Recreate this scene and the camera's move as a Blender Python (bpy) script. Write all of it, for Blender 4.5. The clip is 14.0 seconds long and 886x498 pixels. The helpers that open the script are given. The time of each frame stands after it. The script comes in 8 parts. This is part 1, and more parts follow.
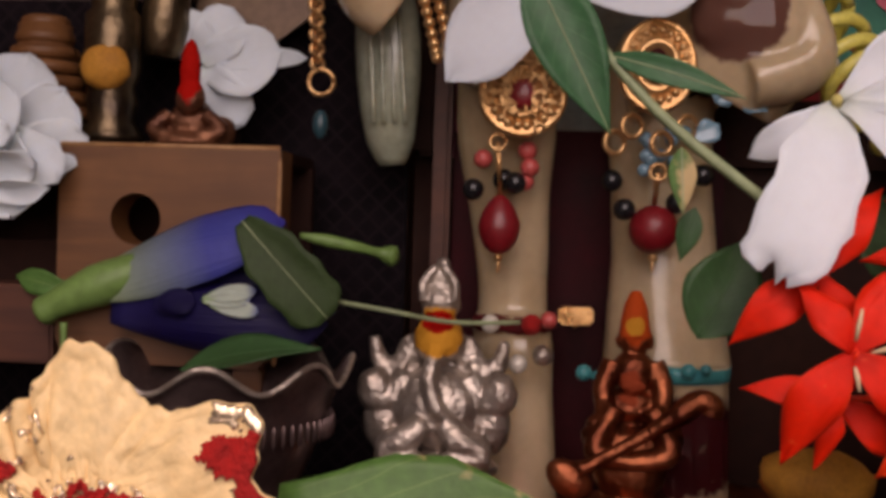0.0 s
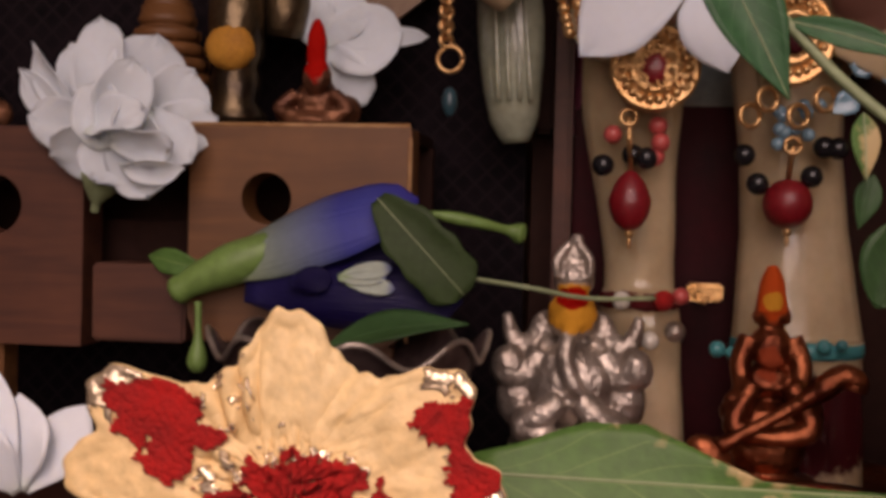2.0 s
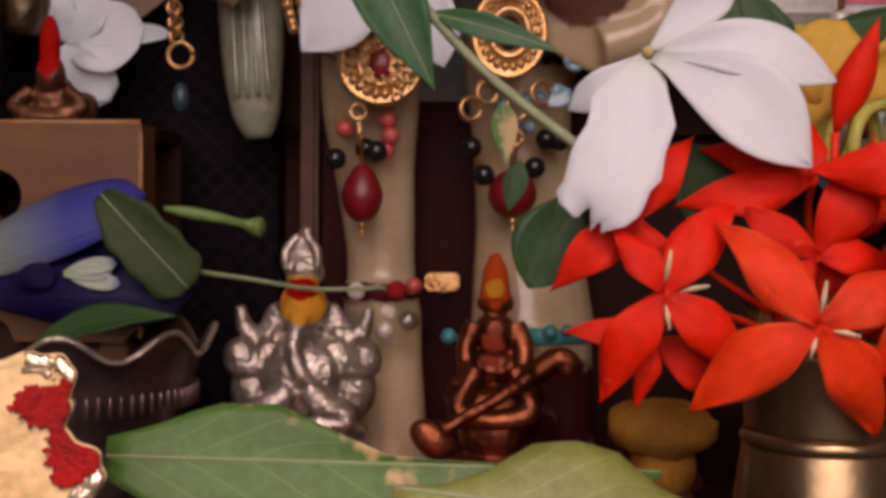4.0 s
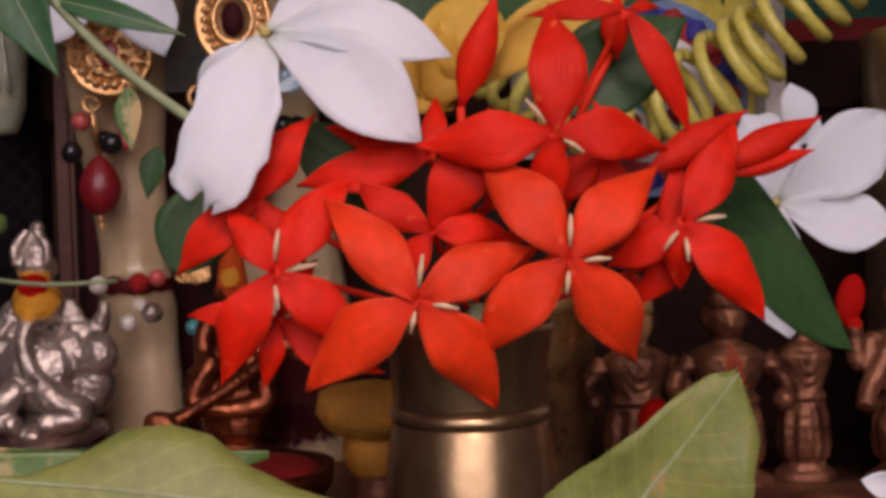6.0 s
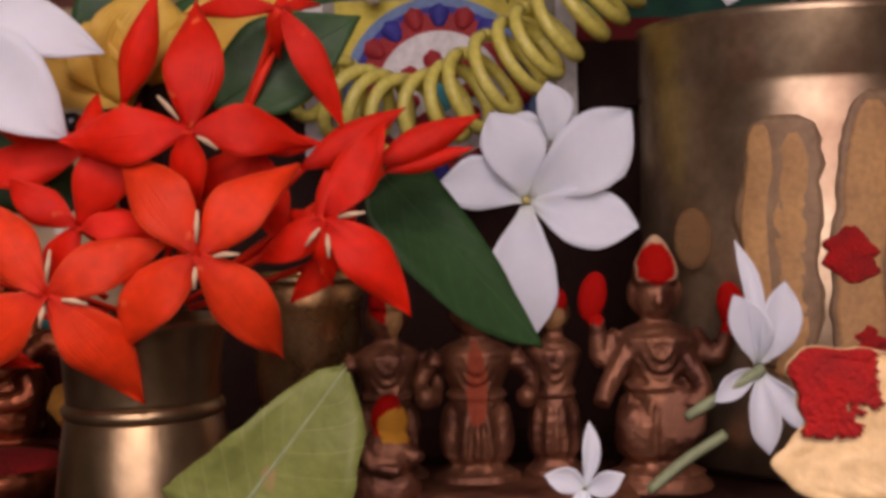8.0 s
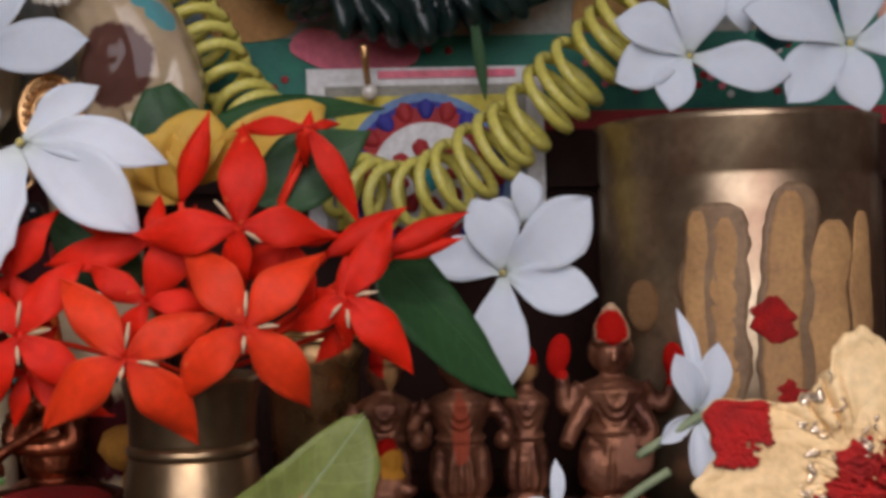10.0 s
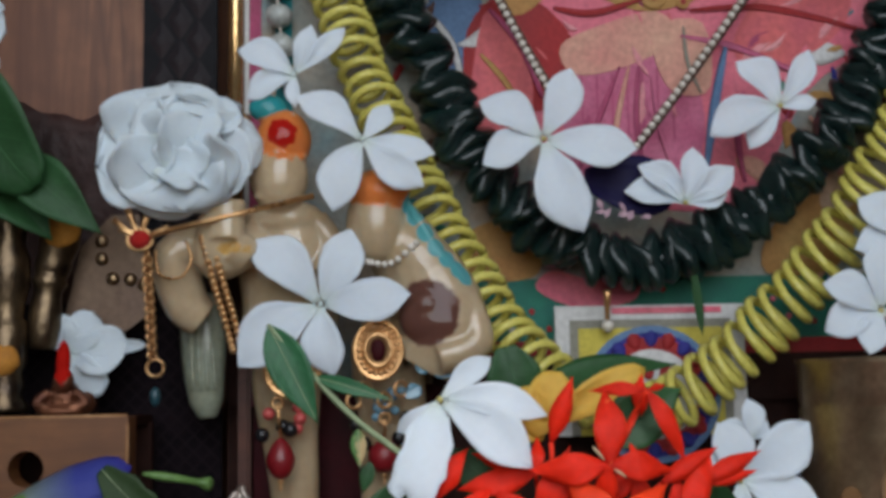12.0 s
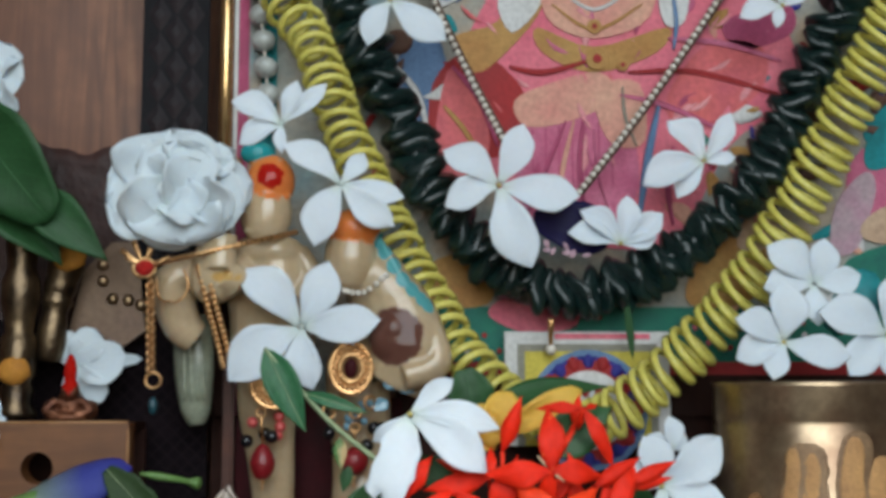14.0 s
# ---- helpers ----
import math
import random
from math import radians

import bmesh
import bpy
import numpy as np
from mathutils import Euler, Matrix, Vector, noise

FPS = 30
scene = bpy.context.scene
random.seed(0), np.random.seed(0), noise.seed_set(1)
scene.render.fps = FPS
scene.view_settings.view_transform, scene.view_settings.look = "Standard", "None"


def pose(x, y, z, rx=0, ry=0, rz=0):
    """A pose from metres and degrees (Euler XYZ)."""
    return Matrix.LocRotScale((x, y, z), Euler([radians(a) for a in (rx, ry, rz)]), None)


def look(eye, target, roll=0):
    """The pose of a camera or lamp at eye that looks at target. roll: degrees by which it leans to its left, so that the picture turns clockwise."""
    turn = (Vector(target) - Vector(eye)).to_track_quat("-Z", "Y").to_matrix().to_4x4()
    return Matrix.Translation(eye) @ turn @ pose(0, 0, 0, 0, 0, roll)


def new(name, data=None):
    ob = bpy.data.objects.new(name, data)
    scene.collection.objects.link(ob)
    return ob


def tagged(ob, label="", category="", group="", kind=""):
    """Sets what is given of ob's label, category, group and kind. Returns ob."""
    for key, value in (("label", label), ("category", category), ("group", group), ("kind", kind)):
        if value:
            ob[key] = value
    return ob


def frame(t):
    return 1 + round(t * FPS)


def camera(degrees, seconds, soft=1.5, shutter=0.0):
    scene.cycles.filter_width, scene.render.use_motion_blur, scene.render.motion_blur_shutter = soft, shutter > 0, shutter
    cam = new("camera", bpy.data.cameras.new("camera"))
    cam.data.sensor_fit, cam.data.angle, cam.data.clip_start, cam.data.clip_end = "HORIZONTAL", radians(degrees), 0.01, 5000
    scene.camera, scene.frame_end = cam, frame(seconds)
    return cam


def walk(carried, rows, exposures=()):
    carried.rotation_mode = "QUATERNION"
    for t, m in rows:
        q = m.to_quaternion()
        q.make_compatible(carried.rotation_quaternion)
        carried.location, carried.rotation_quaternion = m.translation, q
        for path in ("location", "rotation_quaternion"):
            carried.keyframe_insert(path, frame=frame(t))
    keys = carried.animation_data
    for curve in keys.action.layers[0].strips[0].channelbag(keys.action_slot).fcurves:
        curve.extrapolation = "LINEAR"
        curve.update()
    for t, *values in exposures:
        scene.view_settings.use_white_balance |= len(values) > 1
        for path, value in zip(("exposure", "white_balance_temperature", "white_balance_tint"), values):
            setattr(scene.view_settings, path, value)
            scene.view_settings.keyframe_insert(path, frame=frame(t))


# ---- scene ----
cam = camera(40.451, 14.0, soft=3.9)
walk(cam, [
    (0, pose(-0.07315, -0.14868, 0.07480, 88.836, -1.899, 5.825)),
    (0.5, pose(-0.08448, -0.15125, 0.07357, 88.407, -1.600, 7.895)),
    (1, pose(-0.08937, -0.15198, 0.07244, 88.336, -1.383, 8.551)),
    (1.5, pose(-0.09135, -0.15053, 0.07072, 88.155, -1.373, 8.291)),
    (2, pose(-0.09111, -0.15017, 0.07158, 88.315, -1.372, 7.813)),
    (2.5, pose(-0.09065, -0.15084, 0.07236, 88.286, -1.282, 7.500)),
    (3, pose(-0.08524, -0.15262, 0.07234, 88.710, -1.190, 6.655)),
    (3.5, pose(-0.07149, -0.15227, 0.07106, 88.891, -1.039, 3.799)),
    (3.7, pose(-0.06664, -0.15198, 0.07045, 88.739, -0.969, 2.874)),
    (5.8, pose(-0.01822, -0.15045, 0.06846, 88.293, 1.132, 0.755)),
    (6, pose(-0.01473, -0.14988, 0.06770, 88.289, 1.538, 0.295)),
    (6.5, pose(0.00093, -0.15088, 0.06854, 88.509, 1.425, 0.046)),
    (7, pose(0.01171, -0.15102, 0.06700, 88.429, 1.484, -0.122)),
    (7.5, pose(0.02396, -0.15236, 0.06903, 88.494, 1.304, 0.201)),
    (8, pose(0.03076, -0.15093, 0.06626, 88.214, 1.363, -0.020)),
    (8.2, pose(0.03375, -0.15046, 0.06455, 88.679, 1.561, -0.184)),
    (10.3, pose(0.02218, -0.20209, 0.07547, 91.227, 1.247, -1.525)),
    (10.5, pose(0.01045, -0.20911, 0.07837, 92.021, 1.282, -1.117)),
    (11, pose(-0.01601, -0.22875, 0.08408, 93.307, 1.606, -1.224)),
    (11.5, pose(-0.03203, -0.25196, 0.08911, 94.936, 1.570, -1.222)),
    (12, pose(-0.04046, -0.27063, 0.09451, 96.761, 0.993, -0.492)),
    (12.5, pose(-0.04097, -0.26675, 0.09160, 95.933, 0.461, -2.024)),
    (13, pose(-0.03598, -0.27237, 0.09320, 95.752, 0.420, -2.752)),
    (13.5, pose(-0.05083, -0.29942, 0.09495, 95.622, -0.239, -2.537)),
    (14, pose(-0.04928, -0.32407, 0.09735, 97.015, 0.054, -3.353)),
], exposures=[(0, 0.0, 8200, 36), (1.5, -0.1, 8800, 41), (3.0, -0.1, 8700, 41), (3.7, -0.05, 8500, 41), (5.8, 0.0, 7700, 42), (8.2, -0.06, 7800, 42), (10.3, -0.06, 6500, 20), (11.0, 0.05, 6200, 16), (12.0, 0.1, 6300, 10), (13.0, 0.25, 6500, 12), (14, 0.4, 6300, 4)])

# ---- light ----
world = bpy.data.worlds.new("sky")
scene.world = world
world.use_nodes = True
wn = world.node_tree
sky = wn.nodes.new("ShaderNodeTexSky")
sky.sky_type = "NISHITA"
sky.sun_disc = False
sky.sun_elevation = radians(45)
sky.sun_rotation = radians(175)
wn.nodes["Background"].inputs[1].default_value = 0.1
wn.links.new(sky.outputs[0], wn.nodes["Background"].inputs[0])

sun = new("sun", bpy.data.lights.new("sun", "SUN"))
sun.data.energy, sun.data.angle, sun.data.color = 2.7, radians(11), (1.0, 0.95, 0.88)
sun.matrix_world = look((0.25, -3.0, 3.0), (0.0, 0, 0))

window_light = new("window_light", bpy.data.lights.new("window_light", "AREA"))
window_light.data.shape = "RECTANGLE"
window_light.data.size, window_light.data.size_y = 0.78, 0.85
window_light.data.energy, window_light.data.color = 5.6, (0.93, 0.97, 1.0)
window_light.matrix_world = look((0.0, -0.80, 0.47), (0.0, 0.0, 0.10))

# ---- materials ----
def mat(name, color, rough=0.5, metal=0.0, color2=None, scale=60.0, amount=0.5, bump=0.0, bump_scale=300.0,
        sss=0.0, coat=0.0, trans=0.0, detail=4.0, grain=0.13, spec=0.5):
    m = bpy.data.materials.new(name)
    m.use_nodes = True
    nt = m.node_tree
    b = nt.nodes["Principled BSDF"]
    b.inputs["Roughness"].default_value = rough
    b.inputs["Metallic"].default_value = metal
    b.inputs["Coat Weight"].default_value = coat
    b.inputs["Specular IOR Level"].default_value = spec
    b.inputs["Transmission Weight"].default_value = trans
    if sss:
        b.inputs["Subsurface Weight"].default_value = sss
        b.inputs["Subsurface Radius"].default_value = (1, 0.7, 0.5)
        b.inputs["Subsurface Scale"].default_value = 0.003
    tc = nt.nodes.new("ShaderNodeTexCoord")
    n1 = nt.nodes.new("ShaderNodeTexNoise")
    n1.inputs["Scale"].default_value = scale
    n1.inputs["Detail"].default_value = detail
    nt.links.new(tc.outputs["Object"], n1.inputs["Vector"])
    ramp = nt.nodes.new("ShaderNodeValToRGB")
    c2 = color2 or tuple(c * 0.7 for c in color)
    ramp.color_ramp.elements[0].position = 0.5 - 0.25 / max(amount, 0.05) * 0.5
    ramp.color_ramp.elements[1].position = 0.5 + 0.25 / max(amount, 0.05) * 0.5
    ramp.color_ramp.elements[0].color = (*c2, 1)
    ramp.color_ramp.elements[1].color = (*color, 1)
    nt.links.new(n1.outputs["Fac"], ramp.inputs["Fac"])
    out = ramp.outputs["Color"]
    # second, finer scale
    n2 = nt.nodes.new("ShaderNodeTexNoise")
    n2.inputs["Scale"].default_value = scale * 9
    n2.inputs["Detail"].default_value = 2
    nt.links.new(tc.outputs["Object"], n2.inputs["Vector"])
    hs = nt.nodes.new("ShaderNodeHueSaturation")
    mr = nt.nodes.new("ShaderNodeMapRange")
    mr.inputs["From Min"].default_value, mr.inputs["From Max"].default_value = 0.3, 0.7
    mr.inputs["To Min"].default_value, mr.inputs["To Max"].default_value = 1 - grain, 1 + grain
    nt.links.new(n2.outputs["Fac"], mr.inputs["Value"])
    nt.links.new(mr.outputs["Result"], hs.inputs["Value"])
    nt.links.new(out, hs.inputs["Color"])
    out = hs.outputs["Color"]
    nt.links.new(out, b.inputs["Base Color"])
    rr = nt.nodes.new("ShaderNodeMapRange")
    rr.inputs["To Min"].default_value, rr.inputs["To Max"].default_value = max(0.02, rough - 0.12), min(1, rough + 0.12)
    nt.links.new(n1.outputs["Fac"], rr.inputs["Value"])
    nt.links.new(rr.outputs["Result"], b.inputs["Roughness"])
    if bump:
        n3 = nt.nodes.new("ShaderNodeTexNoise")
        n3.inputs["Scale"].default_value = bump_scale
        n3.inputs["Detail"].default_value = 4
        nt.links.new(tc.outputs["Object"], n3.inputs["Vector"])
        bp = nt.nodes.new("ShaderNodeBump")
        bp.inputs["Strength"].default_value = bump
        bp.inputs["Distance"].default_value = 0.002
        nt.links.new(n3.outputs["Fac"], bp.inputs["Height"])
        nt.links.new(bp.outputs["Normal"], b.inputs["Normal"])
    return m


def base_mix(m, factor_socket_maker, color):
    """Lays a second colour over a material's base, where a mask made by the given function is set."""
    nt = m.node_tree
    b = nt.nodes["Principled BSDF"]
    old = b.inputs["Base Color"].links[0].from_socket
    mx = nt.nodes.new("ShaderNodeMix")
    mx.data_type = "RGBA"
    nt.links.new(factor_socket_maker(nt), mx.inputs[0])
    nt.links.new(old, mx.inputs[6])
    mx.inputs[7].default_value = (*color, 1)
    nt.links.new(mx.outputs[2], b.inputs["Base Color"])
    return m


def noise_mask(scale, low, high, seed=0.0):
    def make(nt):
        tc = nt.nodes.new("ShaderNodeTexCoord")
        n = nt.nodes.new("ShaderNodeTexNoise")
        n.noise_dimensions = "4D"
        n.inputs["W"].default_value = seed
        n.inputs["Scale"].default_value = scale
        n.inputs["Detail"].default_value = 6
        nt.links.new(tc.outputs["Object"], n.inputs["Vector"])
        r = nt.nodes.new("ShaderNodeMapRange")
        r.inputs["From Min"].default_value, r.inputs["From Max"].default_value = low, high
        nt.links.new(n.outputs["Fac"], r.inputs["Value"])
        return r.outputs["Result"]
    return make


def petal_mat(name, color, tip, throat, rough=0.5, sss=0.3, vein=0.3, coat=0.0, mid=(1, 1, 1), reach=0.22, grain=0.05, spec=0.3, shift=0.03, edge=None):
    """A petal: U runs from base to tip, V across; colour shifts along it, with fine veins."""
    m = mat(name, color, rough, 0, tuple(c * 0.96 for c in color), 60, 0.4, sss=sss, coat=coat, grain=grain, spec=spec)
    nt = m.node_tree
    b = nt.nodes["Principled BSDF"]
    uv = nt.nodes.new("ShaderNodeUVMap")
    sep = nt.nodes.new("ShaderNodeSeparateXYZ")
    nt.links.new(uv.outputs[0], sep.inputs[0])
    r = nt.nodes.new("ShaderNodeValToRGB")
    e = r.color_ramp.elements
    e[0].position, e[0].color = 0.02, (*throat, 1)
    e[1].position, e[1].color = reach, (*mid, 1)
    x = e.new(0.8)
    x.color = (*mid, 1)
    x = e.new(1.0)
    x.color = (*tip, 1)
    nt.links.new(sep.outputs[0], r.inputs[0])
    mx = nt.nodes.new("ShaderNodeMix")
    mx.data_type, mx.blend_type = "RGBA", "MULTIPLY"
    mx.inputs[0].default_value = 1
    old = b.inputs["Base Color"].links[0].from_socket
    nt.links.new(old, mx.inputs[6])
    nt.links.new(r.outputs[0], mx.inputs[7])
    nt.links.new(mx.outputs[2], b.inputs["Base Color"])
    info = nt.nodes.new("ShaderNodeObjectInfo")
    vary = nt.nodes.new("ShaderNodeMapRange")
    vary.inputs["To Min"].default_value, vary.inputs["To Max"].default_value = 1 - shift, 1 + shift
    nt.links.new(info.outputs["Random"], vary.inputs["Value"])
    tone = nt.nodes.new("ShaderNodeHueSaturation")
    nt.links.new(vary.outputs["Result"], tone.inputs["Value"])
    nt.links.new(mx.outputs[2], tone.inputs["Color"])
    nt.links.new(tone.outputs[0], b.inputs["Base Color"])
    if edge:
        far = nt.nodes.new("ShaderNodeMath")
        far.operation = "SUBTRACT"
        nt.links.new(sep.outputs[1], far.inputs[0])
        far.inputs[1].default_value = 0.5
        size = nt.nodes.new("ShaderNodeMath")
        size.operation = "ABSOLUTE"
        nt.links.new(far.outputs[0], size.inputs[0])
        rim = nt.nodes.new("ShaderNodeMapRange")
        rim.inputs["From Min"].default_value, rim.inputs["From Max"].default_value = 0.42, 0.5
        nt.links.new(size.outputs[0], rim.inputs["Value"])
        base_mix(m, lambda t: rim.outputs["Result"], edge)
    mp = nt.nodes.new("ShaderNodeMapping")
    mp.inputs["Scale"].default_value = (1.2, 16, 1)
    nt.links.new(uv.outputs[0], mp.inputs[0])
    n = nt.nodes.new("ShaderNodeTexNoise")
    n.inputs["Scale"].default_value = 1.5
    n.inputs["Detail"].default_value = 3
    nt.links.new(mp.outputs[0], n.inputs[0])
    bp = nt.nodes.new("ShaderNodeBump")
    bp.inputs["Strength"].default_value = vein
    bp.inputs["Distance"].default_value = 0.001
    nt.links.new(n.outputs["Fac"], bp.inputs["Height"])
    nt.links.new(bp.outputs["Normal"], b.inputs["Normal"])
    return m


def leaf_mat(name, color, vein_color, rough=0.5, spots=None):
    """A leaf: midrib and slanting side veins by U and V, blotches, and dry spots if wanted."""
    m = mat(name, color, rough, 0, tuple(c * 0.7 for c in color), 70, 0.5, bump=0.08, bump_scale=900, spec=0.3)
    nt = m.node_tree
    uv = nt.nodes.new("ShaderNodeUVMap")
    sep = nt.nodes.new("ShaderNodeSeparateXYZ")
    nt.links.new(uv.outputs[0], sep.inputs[0])

    def math_node(op, a, c=None):
        q = nt.nodes.new("ShaderNodeMath")
        q.operation = op
        for i, v in enumerate((a, c)):
            if v is None:
                continue
            if isinstance(v, (int, float)):
                q.inputs[i].default_value = v
            else:
                nt.links.new(v, q.inputs[i])
        return q.outputs[0]
    away = math_node("ABSOLUTE", math_node("SUBTRACT", sep.outputs[1], 0.5))
    rib = math_node("LESS_THAN", away, 0.012)
    wave = math_node("FRACT", math_node("MULTIPLY", math_node("SUBTRACT", sep.outputs[0], math_node("MULTIPLY", away, 0.5)), 8.0))
    side = math_node("MULTIPLY", math_node("LESS_THAN", wave, 0.06), 0.35)
    mask = math_node("MAXIMUM", rib, side)
    base_mix(m, lambda t: mask, vein_color)
    if spots:
        base_mix(m, noise_mask(55, 0.61, 0.64, 3.0), spots)
    return m


WHITE = petal_mat("white_petal", (0.73, 0.79, 0.85), (1, 1, 1), (0.95, 0.97, 0.85), 0.55, 0.25, 0.06, grain=0.015)
WHITE_WARM = petal_mat("white_double_petal", (0.70, 0.77, 0.81), (1, 1, 1), (0.95, 0.97, 0.88), 0.6, 0.3, 0.06, grain=0.02)
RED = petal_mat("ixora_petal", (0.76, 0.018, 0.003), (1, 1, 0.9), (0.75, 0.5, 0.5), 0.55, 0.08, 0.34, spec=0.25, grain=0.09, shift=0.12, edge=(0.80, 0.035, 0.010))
# Brighter red for the front blossoms: their share of light put into the colour.
RED_LIT = petal_mat("ixora_petal_lit", (0.84, 0.045, 0.007), (1, 1, 0.9), (0.75, 0.4, 0.4), 0.55, 0.08, 0.34, spec=0.28, grain=0.10, shift=0.08, edge=(0.85, 0.07, 0.02))
YELLOW_PETAL = petal_mat("yellow_petal", (0.72, 0.42, 0.07), (1, 1, 0.9), (0.7, 0.6, 0.4), 0.5, 0.2, 0.5)
BLUE_PETAL = petal_mat("blue_petal", (0.8, 0.8, 0.8), (0.03, 0.025, 0.28), (0.42, 0.55, 0.24), 0.5, 0.05, 0.5, mid=(0.05, 0.065, 0.36), reach=0.66)
INDIGO_PETAL = petal_mat("indigo_petal", (0.8, 0.8, 0.8), (0.010, 0.006, 0.06), (0.020, 0.016, 0.10), 0.5, 0.0, 0.5, mid=(0.007, 0.004, 0.055), spec=0.2)
for m in (RED, RED_LIT):
    base_mix(m, noise_mask(420, 0.66, 0.74, 5.0), (0.86, 0.12, 0.035))
STAMEN = mat("stamen", (0.75, 0.55, 0.35), 0.6)
THROAT = mat("yellow_throat", (0.65, 0.55, 0.18), 0.6)
LEAF = leaf_mat("green_leaf", (0.06, 0.16, 0.035), (0.18, 0.28, 0.09), 0.5, (0.45, 0.33, 0.16))
LEAF_PALE = leaf_mat("pale_leaf", (0.19, 0.23, 0.06), (0.30, 0.33, 0.12), 0.45, (0.35, 0.2, 0.09))
PEA_LEAF = leaf_mat("olive_leaf", (0.030, 0.060, 0.018), (0.045, 0.08, 0.03), 0.6)
LEAF_DARK = leaf_mat("dark_leaf", (0.026, 0.088, 0.028), (0.05, 0.13, 0.05), 0.5)
STEM = mat("green_stem", (0.28, 0.35, 0.19), 0.5)
SPRIG_LEAF = leaf_mat("fresh_leaf", (0.028, 0.125, 0.050), (0.10, 0.24, 0.11), 0.45)
STEM_DARK = mat("bud_green", (0.16, 0.30, 0.08), 0.45)
BRASS = mat("aged_brass", (0.55, 0.43, 0.28), 0.32, 0.85, (0.28, 0.18, 0.11), 45, 0.6, 0.03, 220)
base_mix(BRASS, noise_mask(28, 0.46, 0.68, 2.0), (0.16, 0.075, 0.045))
BRASS_SMOOTH = mat("vase_brass", (0.38, 0.27, 0.17), 0.33, 0.95, (0.27, 0.18, 0.09), 35, 0.5, 0.04, 700)
BRONZE = mat("bronze_figure", (0.30, 0.125, 0.066), 0.46, 0.65, (0.085, 0.028, 0.017), 140, 0.7, 0.35, 500)
COPPER = mat("copper", (0.42, 0.125, 0.055), 0.36, 0.9, (0.10, 0.020, 0.010), 90, 0.7, 0.35, 380)
SILVER = mat("silver", (0.55, 0.48, 0.42), 0.34, 0.75, (0.25, 0.20, 0.17), 130, 0.7, 0.45, 420)
DARK_SILVER = mat("tarnished_silver", (0.30, 0.21, 0.20), 0.32, 0.8, (0.08, 0.05, 0.05), 70, 0.6, 0.1, 400)
GOLD = mat("gilt_metal", (0.80, 0.50, 0.24), 0.30, 0.85, (0.45, 0.22, 0.08), 160, 0.6, 0.15, 700)
GILT = mat("gilt_moulding", (0.80, 0.55, 0.28), 0.22, 0.9, (0.5, 0.3, 0.12), 60, 0.5, 0.03, 200)
FOIL = mat("pasted_foil", (0.80, 0.59, 0.32), 0.5, 0.0, (0.74, 0.50, 0.24), 60, 0.6, 0.22, 420, spec=0.35)
BARE_FOIL = mat("bare_foil", (0.88, 0.76, 0.60), 0.22, 0.75, (0.72, 0.52, 0.34), 90, 0.5, 0.3, 500)
KUMKUM = mat("kumkum_powder", (0.52, 0.010, 0.006), 0.9, 0, (0.28, 0.006, 0.005), 260, 0.5, 0.6, 1500)
TURMERIC = mat("turmeric_paste", (0.60, 0.27, 0.035), 0.8, 0, (0.42, 0.17, 0.02), 160, 0.5, 0.3, 700)
SANDAL = mat("sandal_paste", (0.56, 0.31, 0.12), 0.75, 0, (0.40, 0.21, 0.085), 90, 0.6, 0.2, 400)
SANDAL_FILM = mat("thin_sandal_film", (0.33, 0.21, 0.115), 0.55, 0.3, (0.22, 0.13, 0.07), 70, 0.8, 0.1, 300)
ALABASTER = mat("alabaster", (0.60, 0.47, 0.31), 0.20, 0, (0.44, 0.33, 0.20), 40, 0.5, 0.12, 110, sss=0.6, coat=0.6, grain=0.05)
ALABASTER_GREEN = mat("greenish_alabaster", (0.36, 0.38, 0.28), 0.22, 0, (0.22, 0.25, 0.19), 50, 0.5, 0.1, 200, sss=0.4, coat=0.4)
MAROON = mat("maroon_paint", (0.055, 0.005, 0.008), 0.6, 0, (0.022, 0.003, 0.004), 60, 0.5, spec=0.12)
TEAL = mat("teal_paint", (0.03, 0.30, 0.32), 0.35, 0, (0.02, 0.16, 0.18), 90, 0.5)
RED_BEAD = mat("red_bead", (0.26, 0.008, 0.014), 0.45, 0, (0.17, 0.004, 0.008), 150, 0.5, coat=0.3)
BLACK_BEAD = mat("black_bead", (0.012, 0.012, 0.014), 0.15, 0, (0.006, 0.006, 0.008), 150, 0.5)
CORAL_BEAD = mat("coral_bead", (0.62, 0.10, 0.09), 0.35)
BLUE_BEAD = mat("blue_glass_bead", (0.20, 0.38, 0.48), 0.15, coat=0.5)
PEARL = mat("pearl", (0.74, 0.70, 0.62), 0.22, 0.1, (0.6, 0.55, 0.48), 120, 0.5, coat=0.5)
